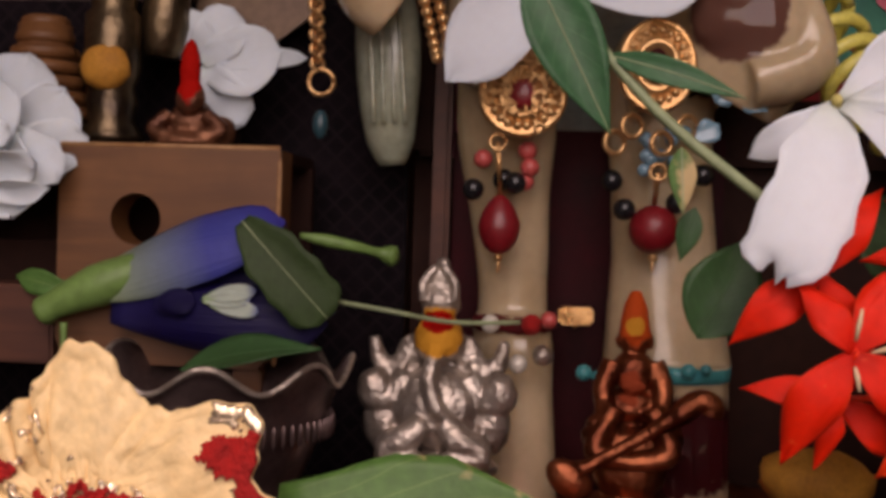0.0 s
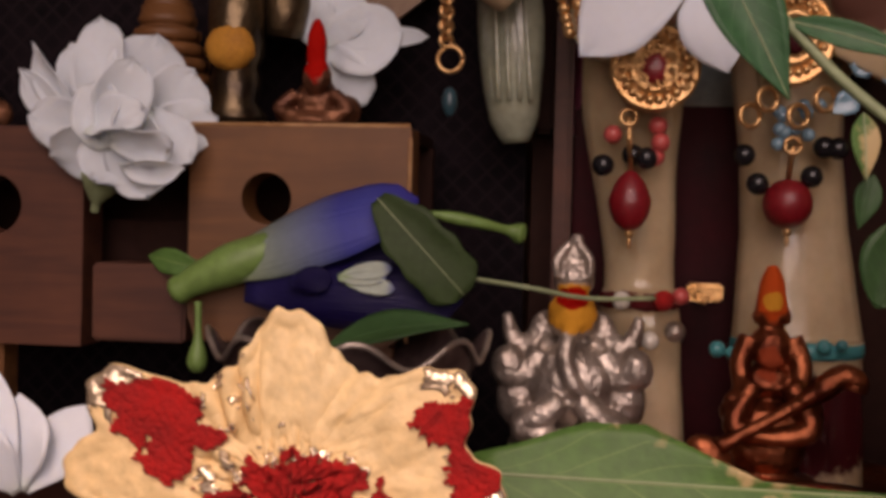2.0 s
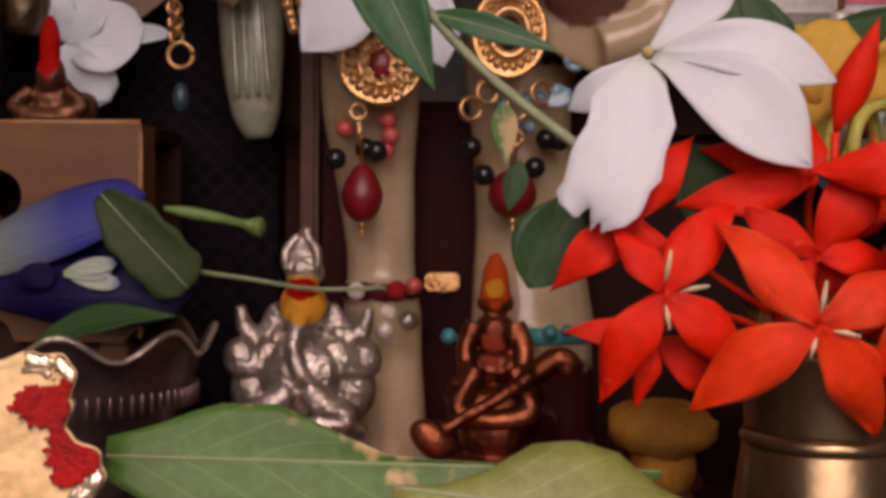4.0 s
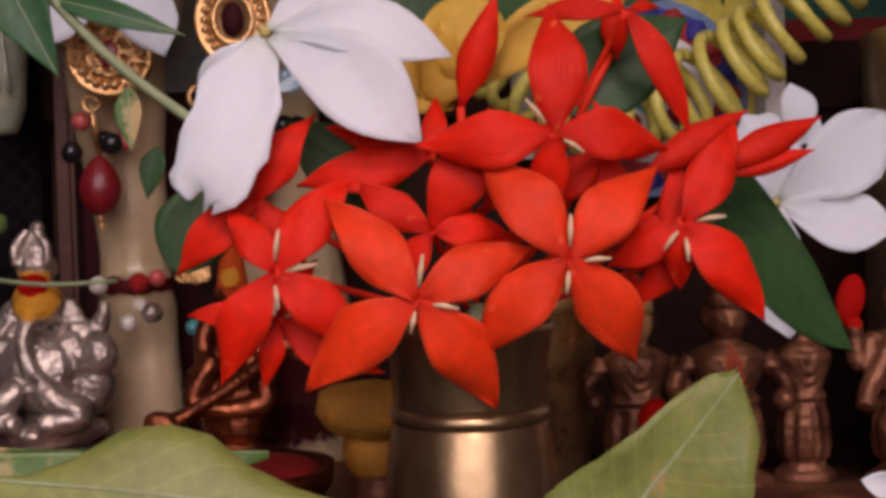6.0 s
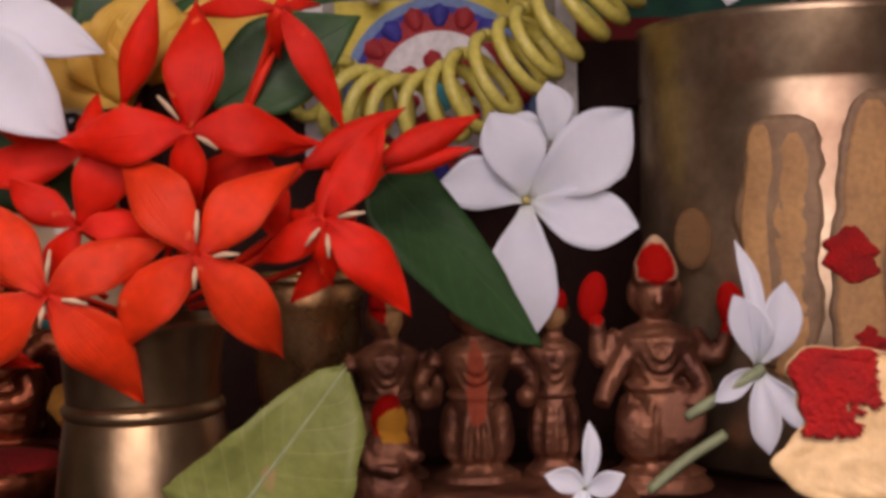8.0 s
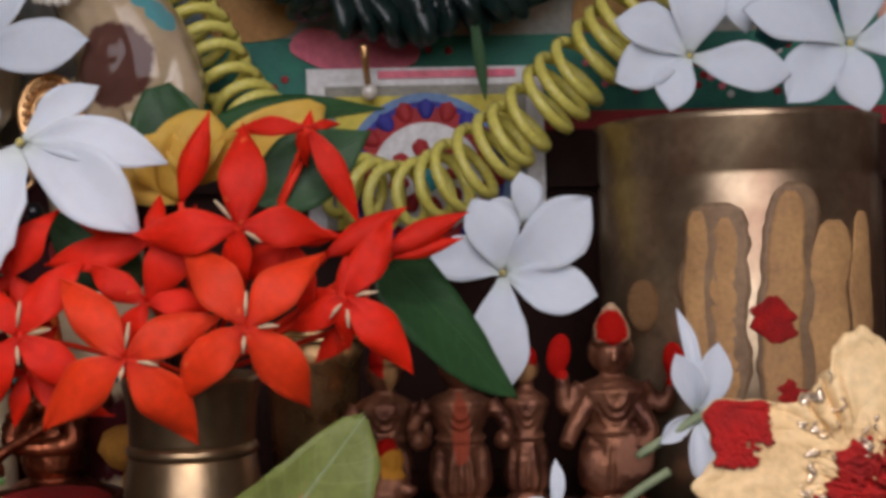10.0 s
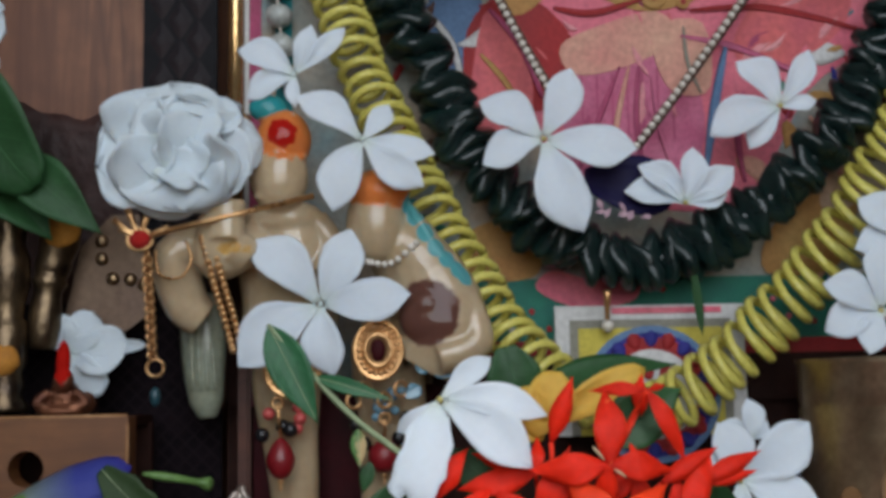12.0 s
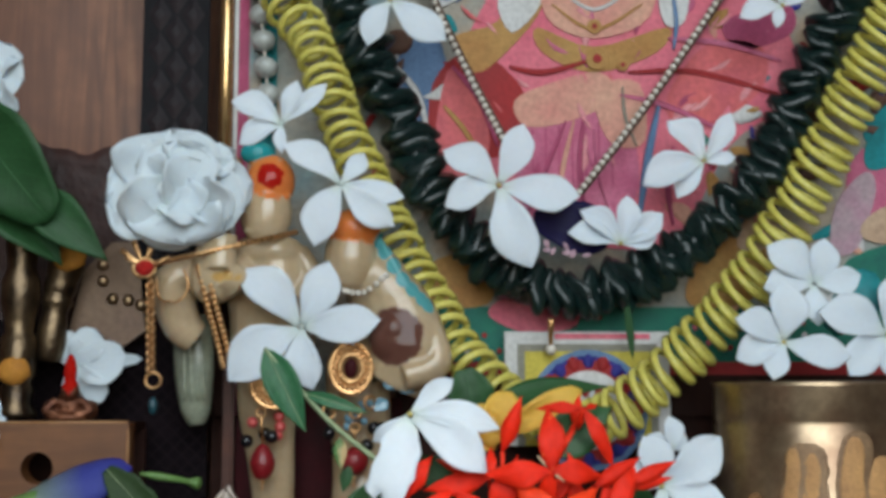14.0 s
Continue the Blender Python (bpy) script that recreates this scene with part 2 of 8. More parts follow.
def wood_mat(name, light, dark, rough, stretch=(70, 70, 5)):
    """Wood with long grain along the height and a few darker bands."""
    m = mat(name, light, rough, 0, dark, 14, 0.5)
    nt = m.node_tree
    tc = nt.nodes.new("ShaderNodeTexCoord")
    mp = nt.nodes.new("ShaderNodeMapping")
    mp.inputs["Scale"].default_value = stretch
    nt.links.new(tc.outputs["Object"], mp.inputs[0])
    n = nt.nodes.new("ShaderNodeTexNoise")
    n.inputs["Scale"].default_value = 3.0
    n.inputs["Detail"].default_value = 6
    n.inputs["Distortion"].default_value = 0.6
    nt.links.new(mp.outputs[0], n.inputs[0])
    band = nt.nodes.new("ShaderNodeMapRange")
    band.inputs["From Min"].default_value, band.inputs["From Max"].default_value = 0.36, 0.66
    nt.links.new(n.outputs["Fac"], band.inputs["Value"])
    base_mix(m, lambda t: band.outputs["Result"], dark)
    bp = nt.nodes.new("ShaderNodeBump")
    bp.inputs["Strength"].default_value, bp.inputs["Distance"].default_value = 0.08, 0.001
    nt.links.new(n.outputs["Fac"], bp.inputs["Height"])
    nt.links.new(bp.outputs["Normal"], m.node_tree.nodes["Principled BSDF"].inputs["Normal"])
    return m


WOOD = wood_mat("varnished_wood", (0.38, 0.16, 0.075), (0.13, 0.046, 0.022), 0.46)
BOXWOOD = wood_mat("box_wood", (0.26, 0.105, 0.034), (0.12, 0.044, 0.014), 0.55, (9, 60, 90))
RED_WOOD = wood_mat("red_brown_wood", (0.125, 0.038, 0.017), (0.06, 0.016, 0.008), 0.6, (9, 60, 90))
# Lighter tan that paints the light caught along the stand's block edge.
EDGE_LIGHT = mat("highlight_wood_edge", (0.50, 0.27, 0.12), 0.45, 0, (0.30, 0.14, 0.06), 220, 0.6, 0.2, 500)
DARK_WOOD = mat("dark_wood", (0.034, 0.012, 0.008), 0.65, 0, (0.020, 0.007, 0.005), 40, 0.5, 0.06, 150, spec=0.12)
CLOTH_DARK = mat("dark_cloth", (0.022, 0.006, 0.008), 0.9, 0, (0.010, 0.003, 0.005), 90, 0.6, 0.3, 1500)
YELLOW_COIL = mat("yellow_plastic", (0.72, 0.66, 0.17), 0.35, 0, (0.56, 0.49, 0.09), 80, 0.5, sss=0.1)
BLACK_GARLAND = mat("black_green_garland", (0.007, 0.027, 0.023), 0.30, 0, (0.005, 0.009, 0.010), 70, 0.5, 0.2, 300)
PLASTER = mat("room_plaster", (0.62, 0.58, 0.50), 0.85, 0, (0.55, 0.51, 0.44), 3, 0.5, 0.1, 60)


# ---- shape helpers ----
def V(*a):
    return Vector(a[0] if len(a) == 1 else a)


def thing(name, at, label, category, group="", kind=""):
    ob = new(name)
    ob.empty_display_size = 0.01
    ob.location = at
    return tagged(ob, label, category, group, kind)


def place(ob, parent):
    """Hang a mesh, built in world coordinates, under its thing."""
    if parent is not None:
        top, at = parent, Vector((0, 0, 0))
        while top is not None:
            at += top.location
            top = top.parent
        ob.parent = parent
        ob.location = -at
    return ob


def link_mesh(name, me, material, parent=None, label="", smooth=True):
    mats = material if isinstance(material, (list, tuple)) else [material]
    for m in mats:
        me.materials.append(m)
    if smooth:
        me.shade_smooth()
    ob = new(name, me)
    if label:
        ob["label"] = label
    return place(ob, parent)


def part(name, bm, material, parent=None, label="", smooth=True):
    me = bpy.data.meshes.new(name)
    bmesh.ops.recalc_face_normals(bm, faces=bm.faces)
    bm.to_mesh(me)
    bm.free()
    # keep the mesh's own origin at its middle, so that textures differ
    return link_mesh(name, me, material, parent, label, smooth)


def box_bm(lo, hi, bevel=0.0):
    bm = bmesh.new()
    bmesh.ops.create_cube(bm, size=1)
    lo, hi = V(lo), V(hi)
    for v in bm.verts:
        v.co = Vector([lo[i] + (v.co[i] + 0.5) * (hi[i] - lo[i]) for i in range(3)])
    if bevel:
        bmesh.ops.bevel(bm, geom=bm.edges[:], offset=bevel, segments=2, affect="EDGES")
    return bm


def lathe_bm(profile, center, n=40, axis=None, flute=0.0, flutes=0, scallop=0.0):
    """Turns (radius, height) pairs about an upright axis (or another), fluted or scalloped if wanted."""
    bm = bmesh.new()
    m = (V(axis).to_track_quat("Z", "Y").to_matrix().to_4x4() if axis else Matrix())
    top = max(z for r, z in profile)
    rings = []
    for r, z in profile:
        ring = []
        for k in range(n):
            a = 2 * math.pi * k / n
            rr = r * (1 + flute * abs(math.sin(a * flutes / 2))) if flutes else r
            zz = z + (scallop * math.cos(a * flutes) * (max(z, 0) / top) ** 2 if scallop else 0)
            ring.append(bm.verts.new(m @ Vector((rr * math.cos(a), rr * math.sin(a), zz)) + V(center)))
        rings.append(ring)
    for a, b in zip(rings, rings[1:]):
        for k in range(n):
            bm.faces.new((a[k], a[(k + 1) % n], b[(k + 1) % n], b[k]))
    bm.faces.new(rings[0][::-1])
    bm.faces.new(rings[-1])
    return bm


def add_ball(bm, c, r, turn=None, index=0, seg=16, rough=0.0):
    """An ellipsoid, optionally turned and roughened, added to bm."""
    r = (r, r, r) if isinstance(r, (int, float)) else r
    got = bmesh.ops.create_uvsphere(bm, u_segments=seg, v_segments=max(6, seg * 2 // 3), radius=1)
    m = Matrix.Translation(V(c)) @ (turn or Matrix()) @ Matrix.Diagonal((*r, 1))
    for v in got["verts"]:
        p = m @ v.co
        if rough:
            p += (p - V(c)).normalized() * rough * noise.noise(p * 700)
        v.co = p
    for f in {f for v in got["verts"] for f in v.link_faces}:
        f.material_index = index
    return bm


def spline(points, n=8, closed=False):
    """Smooth points through the given ones (Catmull-Rom)."""
    p = [V(q) for q in points]
    if len(p) < 3:
        return [p[0].lerp(p[-1], i / n) for i in range(n + 1)]
    out = []
    for i in range(len(p) - 1):
        a, b, c, d = p[max(i - 1, 0)], p[i], p[i + 1], p[min(i + 2, len(p) - 1)]
        for k in range(n):
            t = k / n
            out.append(0.5 * ((2 * b) + (c - a) * t + (2 * a - 5 * b + 4 * c - d) * t * t + (3 * b - a - 3 * c + d) * t ** 3))
    out.append(p[-1])
    return out


def tube_bm(points, radius, n=8, index=0, bm=None, flat=1.0):
    """A round rod along points; radius may be one number or a list of them."""
    bm = bm or bmesh.new()
    rings = []
    up = Vector((0.13, 0.21, 0.97))
    for i, p in enumerate(points):
        d = (points[min(i + 1, len(points) - 1)] - points[max(i - 1, 0)])
        if d.length < 1e-9:
            d = Vector((0, 0, 1))
        d.normalize()
        side = d.cross(up)
        if side.length < 1e-3:
            side = d.cross(Vector((1, 0, 0)))
        side.normalize()
        up = side.cross(d).normalized()
        r = radius[min(i, len(radius) - 1)] if isinstance(radius, (list, tuple)) else radius
        rings.append([bm.verts.new(p + r * (math.cos(2 * math.pi * k / n) * side + flat * math.sin(2 * math.pi * k / n) * up)) for k in range(n)])
    made = []
    for a, b in zip(rings, rings[1:]):
        for k in range(n):
            made.append(bm.faces.new((a[k], a[(k + 1) % n], b[(k + 1) % n], b[k])))
    made.append(bm.faces.new(rings[0][::-1]))
    made.append(bm.faces.new(rings[-1]))
    for f in made:
        f.material_index = index
    return bm


def outline(u, shape):
    """Half width of a petal or leaf (of 1) at u from base 0 to tip 1."""
    if shape == "jasmine":
        return (0.18 + 0.82 * math.sin(math.pi * 0.5 * min(1, u / 0.60)) ** 1.35) * (1 if u < 0.60 else math.cos(math.pi / 2 * ((u - 0.60) / 0.40) ** 1.25))
    if shape == "ixora":
        q = max(0.0, (u - 0.44) / 0.56)
        return (0.14 + 0.86 * math.sin(math.pi * 0.5 * min(1, u / 0.44)) ** 1.15) * (1 - q) ** 1.25 * (1 + 0.95 * q)
    if shape == "cut":
        return math.sin(math.pi / 2 * min(1, (u + 0.03) / 0.5)) ** 0.9 * (1 if u < 0.5 else 1 - 0.52 * ((u - 0.5) / 0.44) ** 1.6 if u < 0.94 else 0.48 - 0.34 * (u - 0.94) / 0.06)
    if shape == "blunt":
        return (0.30 + 0.70 * math.sin(math.pi * 0.5 * min(1, u / 0.45))) * (1 if u < 0.82 else (1 - ((u - 0.82) / 0.18) ** 2.5 * 0.62)) * (1 + 0.05 * math.sin(u * 23))
    if shape == "round":
        return (0.35 + 0.65 * math.sin(math.pi * 0.5 * min(1, u / 0.6))) * (1 if u < 0.6 else math.sqrt(max(0, 1 - ((u - 0.6) / 0.4) ** 2)))
    return math.sin(math.pi * u ** 0.78) ** 1.05 if 0 < u < 1 else 0.0


def along(values, u):
    """A smooth value between evenly spaced ones, at u from 0 to 1."""
    f = u * (len(values) - 1)
    i = min(int(f), len(values) - 2)
    f -= i
    f = f * f * (3 - 2 * f) * 0.5 + f * 0.5
    return values[i] * (1 - f) + values[i + 1] * f


def blade_mesh(name, base, tip, width, shape="jasmine", face=(0, -1, 0.1), arch=0.08, cup=0.12, curl=0.0, ruffle=0.0, thick=0.0003, twist=0.0, nu=14, nv=6, skew=0.0, sides=None, ragged=0.0):
    """A petal or leaf between two points, with its face to a side, arched, cupped, curled and of real thickness."""
    base, tip = V(base), V(tip)
    d = tip - base
    length = d.length
    d.normalize()
    nrm = V(face) - d * d.dot(V(face))
    nrm.normalize()
    side = d.cross(nrm)
    seed = (base.x + tip.z * 3.1) * 91.7
    tops, uvs = [], []
    for i in range(nu + 1):
        u = i / nu
        w = max(outline(u, shape), 0.02) * width / 2
        ang = twist * u
        s2 = side * math.cos(ang) + nrm * math.sin(ang)
        n2 = nrm * math.cos(ang) - side * math.sin(ang)
        for j in range(nv + 1):
            v = j / nv * 2 - 1
            if sides:
                w = max(0.012, along(sides[0 if v < 0 else 1], u)) * width / 2
            reach = u
            if ragged:
                w_tip = max(0.0, (u - 0.82) / 0.18)
                reach = u - ragged * w_tip * abs(noise.noise(Vector((v * 4.1 + seed, seed, 0.7)))) * 2
            p = base + d * length * reach + s2 * (w * v + skew * width * math.sin(math.pi * u))
            lift = arch * length * math.sin(math.pi * u) - curl * length * u ** 3 + cup * width * (v * v - 0.4) * math.sin(math.pi * min(1, u * 1.1))
            lift += ruffle * width * math.sin(u * 9 + seed + v) * v * abs(v) + 0.03 * width * noise.noise(Vector((u * 3 + seed, v * 2, seed)))
            edge = 1 + ((0.05 + 0.5 * ragged) * noise.noise(Vector((u * 8, v * 3 + seed, 0.3))) if abs(v) > 0.9 else 0)
            p += n2 * lift + s2 * w * v * (edge - 1)
            tops.append((p, n2))
            uvs.append((u, j / nv))
    count = len(tops)
    verts = [p + n * thick / 2 for p, n in tops] + [p - n * thick / 2 for p, n in tops]
    faces, row = [], nv + 1
    for i in range(nu):
        for j in range(nv):
            a, b, c, e = i * row + j, i * row + j + 1, (i + 1) * row + j + 1, (i + 1) * row + j
            faces += [(a, e, c, b), (a + count, b + count, c + count, e + count)]
    rim = [j for j in range(row)] + [i * row + nv for i in range(1, nu + 1)] + [nu * row + j for j in range(nv - 1, -1, -1)] + [i * row for i in range(nu - 1, 0, -1)]
    for a, b in zip(rim, rim[1:] + rim[:1]):
        faces.append((a, b, b + count, a + count))
    me = bpy.data.meshes.new(name)
    me.from_pydata([tuple(v) for v in verts], [], faces)
    layer = me.uv_layers.new(name="UVMap")
    flat = np.array([uvs[v % count] for f in faces for v in f], dtype=np.float32).ravel()
    layer.data.foreach_set("uv", flat)
    return me


def blade(name, parent, material, base, tip, width, label="", **how):
    return link_mesh(name, blade_mesh(name, base, tip, width, **how), material, parent, label)



# ---- the room and the shrine's shell ----
def slab(name, lo, hi, material, label, category, bevel=0.0, kind="structure"):
    return tagged(part(name, box_bm(lo, hi, bevel), material, smooth=False), label, category, kind=kind)


FLOOR_Z = -0.75
slab("room_floor", (-1.6, -0.9, FLOOR_Z - 0.1), (1.6, 0.6, FLOOR_Z), WOOD, "plain brown floor of the room", "floor")
slab("wall_north", (-1.6, 0.5, FLOOR_Z), (1.6, 0.6, 1.8), PLASTER, "pale plastered wall behind the shrine", "wall")
slab("wall_west", (-1.7, -0.9, FLOOR_Z), (-1.6, 0.6, 1.8), PLASTER, "pale plastered side wall", "wall")
slab("wall_east", (1.6, -0.9, FLOOR_Z), (1.7, 0.6, 1.8), PLASTER, "pale plastered side wall", "wall")
slab("ceiling", (-1.7, -1.0, 1.8), (1.7, 0.7, 1.9), PLASTER, "pale plastered ceiling of the room", "ceiling")
# unseen south wall; its window opening's top edge keeps sun off the back
bm = bmesh.new()
for lo, hi in (((-1.6, -0.92, FLOOR_Z), (-0.42, -0.82, 1.8)), ((0.42, -0.92, FLOOR_Z), (1.6, -0.82, 1.8)),
               ((-0.42, -0.92, FLOOR_Z), (0.42, -0.82, 0.02)), ((-0.42, -0.92, 0.93), (0.42, -0.82, 1.8))):
    b2 = box_bm(lo, hi)
    me = bpy.data.meshes.new("tmp")
    b2.to_mesh(me)
    b2.free()
    bm.from_mesh(me)
    bpy.data.meshes.remove(me)
tagged(part("wall_south", bm, PLASTER, smooth=False), "unseen pale plastered wall with a window opening placed to shape the light", "wall", kind="structure")

slab("shrine_base", (-0.42, -0.10, FLOOR_Z), (0.42, 0.36, -0.002), DARK_WOOD, "dark wooden cabinet under the shrine", "cabinet", 0.003)
slab("altar_cloth", (-0.41, -0.095, -0.002), (0.41, 0.35, 0.0), CLOTH_DARK, "dark maroon cloth on the altar top", "cloth", 0.0005)
slab("shrine_step", (-0.40, 0.050, 0.0), (0.40, 0.34, 0.014), DARK_WOOD, "dark wooden step at the back of the altar", "step", 0.001)
slab("shrine_back", (-0.42, 0.200, 0.014), (0.42, 0.215, 0.62), WOOD, "varnished brown wooden back panel of the shrine", "panel")
slab("shrine_side", (-0.42, -0.02, 0.0), (-0.40, 0.2, 0.62), WOOD, "varnished brown wooden side of the shrine", "panel")
slab("shrine_side", (0.40, -0.02, 0.0), (0.42, 0.2, 0.62), WOOD, "varnished brown wooden side of the shrine", "panel")
slab("shrine_roof", (-0.42, -0.02, 0.62), (0.42, 0.215, 0.64), WOOD, "varnished brown wooden roof of the shrine", "panel")


def flat_patch(name, points, material, parent, lift=0.0, thick=0.0002, label="", smooth_n=4, closed_smooth=True):
    """A flat printed shape: a smooth closed outline with a little thickness, facing the room."""
    pts = [V(p) for p in points]
    if closed_smooth:
        ring = pts[-1:] + pts + pts[:2]
        sp = spline(ring, smooth_n)
        pts = sp[smooth_n:-smooth_n - 1]
    bm = bmesh.new()
    front = [bm.verts.new(p + Vector((0, -lift - thick, 0))) for p in pts]
    back = [bm.verts.new(p + Vector((0, -lift, 0))) for p in pts]
    bm.faces.new(front)
    bm.faces.new(back[::-1])
    for i in range(len(pts)):
        j = (i + 1) % len(pts)
        bm.faces.new((front[i], back[i], back[j], front[j]))
    bmesh.ops.triangulate(bm, faces=[f for f in bm.faces if len(f.verts) > 4])
    return part(name, bm, material, parent, label, smooth=False)


def paint(name, c, c2=None, rough=0.6, scale=70.0):
    return mat("print_" + name, c, rough, 0, c2 or tuple(v * 0.68 for v in c), scale, 0.5, spec=0.22)


P_BASE = paint("blue_ochre", (0.22, 0.32, 0.34), (0.42, 0.30, 0.20), scale=55)
P_PINK = paint("pink", (0.70, 0.20, 0.25), (0.62, 0.12, 0.18), scale=55)
P_ROSE = paint("rose", (0.58, 0.18, 0.28), (0.44, 0.08, 0.17), scale=90)
P_RED = paint("red", (0.36, 0.028, 0.03))
P_TAN = paint("tan", (0.64, 0.38, 0.27), (0.60, 0.24, 0.20), scale=60)
P_GOLD = paint("ochre", (0.45, 0.27, 0.09), (0.38, 0.18, 0.05))
P_BLUE = paint("blue", (0.14, 0.24, 0.42))
P_NAVY = paint("navy", (0.04, 0.04, 0.26))
P_GREEN = paint("green", (0.03, 0.20, 0.13), (0.02, 0.12, 0.10), scale=160)
P_TEAL = paint("teal", (0.02, 0.27, 0.30))
P_WHITE = paint("white", (0.62, 0.62, 0.62), (0.55, 0.54, 0.52))
P_GREY = paint("grey", (0.28, 0.27, 0.22))
P_YELLOW = paint("yellow", (0.60, 0.50, 0.08))
P_MAGENTA = paint("magenta", (0.45, 0.08, 0.17))

picture = thing("framed_picture", (0.0249, 0.1340, 0.1543), "large colourful framed devotional print behind the garlands", "picture")
lo, hi = V((-0.1034, 0.1340, 0.0907)), V((0.2392, 0.1340, 0.3182))
print_sheet = part("print_sheet", box_bm((lo.x, 0.134, lo.z), (hi.x, 0.137, hi.z)), P_BASE, picture, "blue-grey and ochre printed background", smooth=False)
part("backing", box_bm((lo.x - 0.006, 0.1372, 0.014), (hi.x + 0.006, 0.146, hi.z + 0.006)), DARK_WOOD, picture, smooth=False)
zg = V((-0.1045, 0.1300, 0.1466)).z
part("lower_moulding", box_bm((lo.x - 0.0055, 0.129, lo.z), (lo.x - 0.0003, 0.137, zg - 0.0005), 0.0012), DARK_WOOD, picture, "dark lower moulding", smooth=False)
part("gilt_frame_side", tube_bm([Vector((lo.x - 0.0029, 0.1325, zg)), Vector((lo.x - 0.0029, 0.1325, hi.z))], 0.0026, 20), GILT, picture, "shiny gilt half-round moulding")
part("gilt_frame_top", box_bm((lo.x - 0.0055, 0.128, hi.z + 0.0002), (hi.x, 0.137, hi.z + 0.005), 0.0012), GOLD, picture, "shiny gilt moulding", smooth=False)
part("mount_strip", box_bm((lo.x + 0.0001, 0.1332, lo.z), (lo.x + 0.0016, 0.1339, hi.z)), P_WHITE, picture, "white edge of the print", smooth=False)
part("pink_border", box_bm((lo.x + 0.0018, 0.1332, lo.z), (lo.x + 0.0058, 0.1339, hi.z)), P_MAGENTA, picture, "pink printed border", smooth=False)
part("teal_border", box_bm((lo.x + 0.0108, 0.1332, lo.z), (lo.x + 0.0165, 0.1339, hi.z)), P_TEAL, picture, "teal printed border", smooth=False)

flat_patch("printed_shape", [(-0.0243, 0.1340, 0.1938), (-0.0121, 0.1340, 0.2393), (0.0128, 0.1340, 0.2675), (0.0813, 0.1340, 0.2689), (0.1161, 0.1340, 0.2415), (0.1139, 0.1340, 0.2137), (0.0905, 0.1340, 0.1951), (0.0693, 0.1340, 0.1590), (0.0426, 0.1340, 0.1544), (0.0140, 0.1340, 0.1631), (-0.0079, 0.1340, 0.1851)], P_PINK, print_sheet, 0.0004, label="pink printed robe shape")
flat_patch("printed_shape", [(-0.0265, 0.1340, 0.2185), (-0.0099, 0.1340, 0.2324), (0.0101, 0.1340, 0.2145), (0.0043, 0.1340, 0.1919), (-0.0243, 0.1340, 0.1916)], P_RED, print_sheet, 0.0007, label="red printed drapery shape")
flat_patch("printed_shape", [(0.0100, 0.1340, 0.2043), (0.0458, 0.1340, 0.2105), (0.0542, 0.1340, 0.1790), (0.0383, 0.1340, 0.1610), (0.0096, 0.1340, 0.1675)], P_ROSE, print_sheet, 0.0007, label="rose printed drapery")
for i in range(7):
    x0 = V((0.0122, 0.1340, 0.2010)).lerp(V((0.0435, 0.1340, 0.2048)), i / 6)
    part("printed_fold", box_bm((x0.x, 0.1328, x0.z - 0.026), (x0.x + 0.0006, 0.1329, x0.z)), P_MAGENTA, print_sheet, smooth=False)
flat_patch("printed_shape", [(0.0056, 0.1340, 0.2122), (0.0191, 0.1340, 0.2192), (0.0393, 0.1340, 0.2241), (0.0459, 0.1340, 0.2139), (0.0278, 0.1340, 0.2046), (0.0100, 0.1340, 0.2021)], P_TAN, print_sheet, 0.001, label="tan printed shape")
flat_patch("printed_shape", [(-0.0188, 0.1340, 0.2369), (-0.0009, 0.1340, 0.2441), (0.0105, 0.1340, 0.2628), (0.0172, 0.1340, 0.2513), (0.0035, 0.1340, 0.2327), (-0.0099, 0.1340, 0.2233)], P_GOLD, print_sheet, 0.001, label="ochre printed shape")
flat_patch("printed_shape", [(0.0148, 0.1340, 0.2420), (0.0372, 0.1340, 0.2344), (0.0669, 0.1340, 0.2429), (0.0621, 0.1340, 0.2325), (0.0371, 0.1340, 0.2240), (0.0170, 0.1340, 0.2317)], P_GOLD, print_sheet, 0.001, label="ochre printed sash")
flat_patch("printed_shape", [(0.0197, 0.1340, 0.2723), (0.0584, 0.1340, 0.2731), (0.0601, 0.1340, 0.2475), (0.0373, 0.1340, 0.2378), (0.0183, 0.1340, 0.2467)], P_TAN, print_sheet, 0.0012, label="tan printed shape")
flat_patch("printed_shape", [(0.0381, 0.1340, 0.2183), (0.0550, 0.1340, 0.2197), (0.0568, 0.1340, 0.1970), (0.0455, 0.1340, 0.1946), (0.0390, 0.1340, 0.2036)], P_TAN, print_sheet, 0.0013, label="patterned printed strip")
flat_patch("printed_shape", [(-0.0008, 0.1340, 0.2533), (0.0116, 0.1340, 0.2605), (0.0161, 0.1340, 0.2513), (0.0047, 0.1340, 0.2396)], P_WHITE, print_sheet, 0.0016, label="white printed shape")
flat_patch("printed_shape", [(0.0638, 0.1340, 0.2592), (0.0753, 0.1340, 0.2617), (0.0738, 0.1340, 0.2454), (0.0658, 0.1340, 0.2441)], P_WHITE, print_sheet, 0.0016, label="white printed shape")
flat_patch("printed_shape", [(-0.0432, 0.1340, 0.2342), (-0.0254, 0.1340, 0.2390), (-0.0188, 0.1340, 0.2096), (-0.0254, 0.1340, 0.1871), (-0.0408, 0.1340, 0.2003)], P_BLUE, print_sheet, 0.0003, label="blue printed shape")
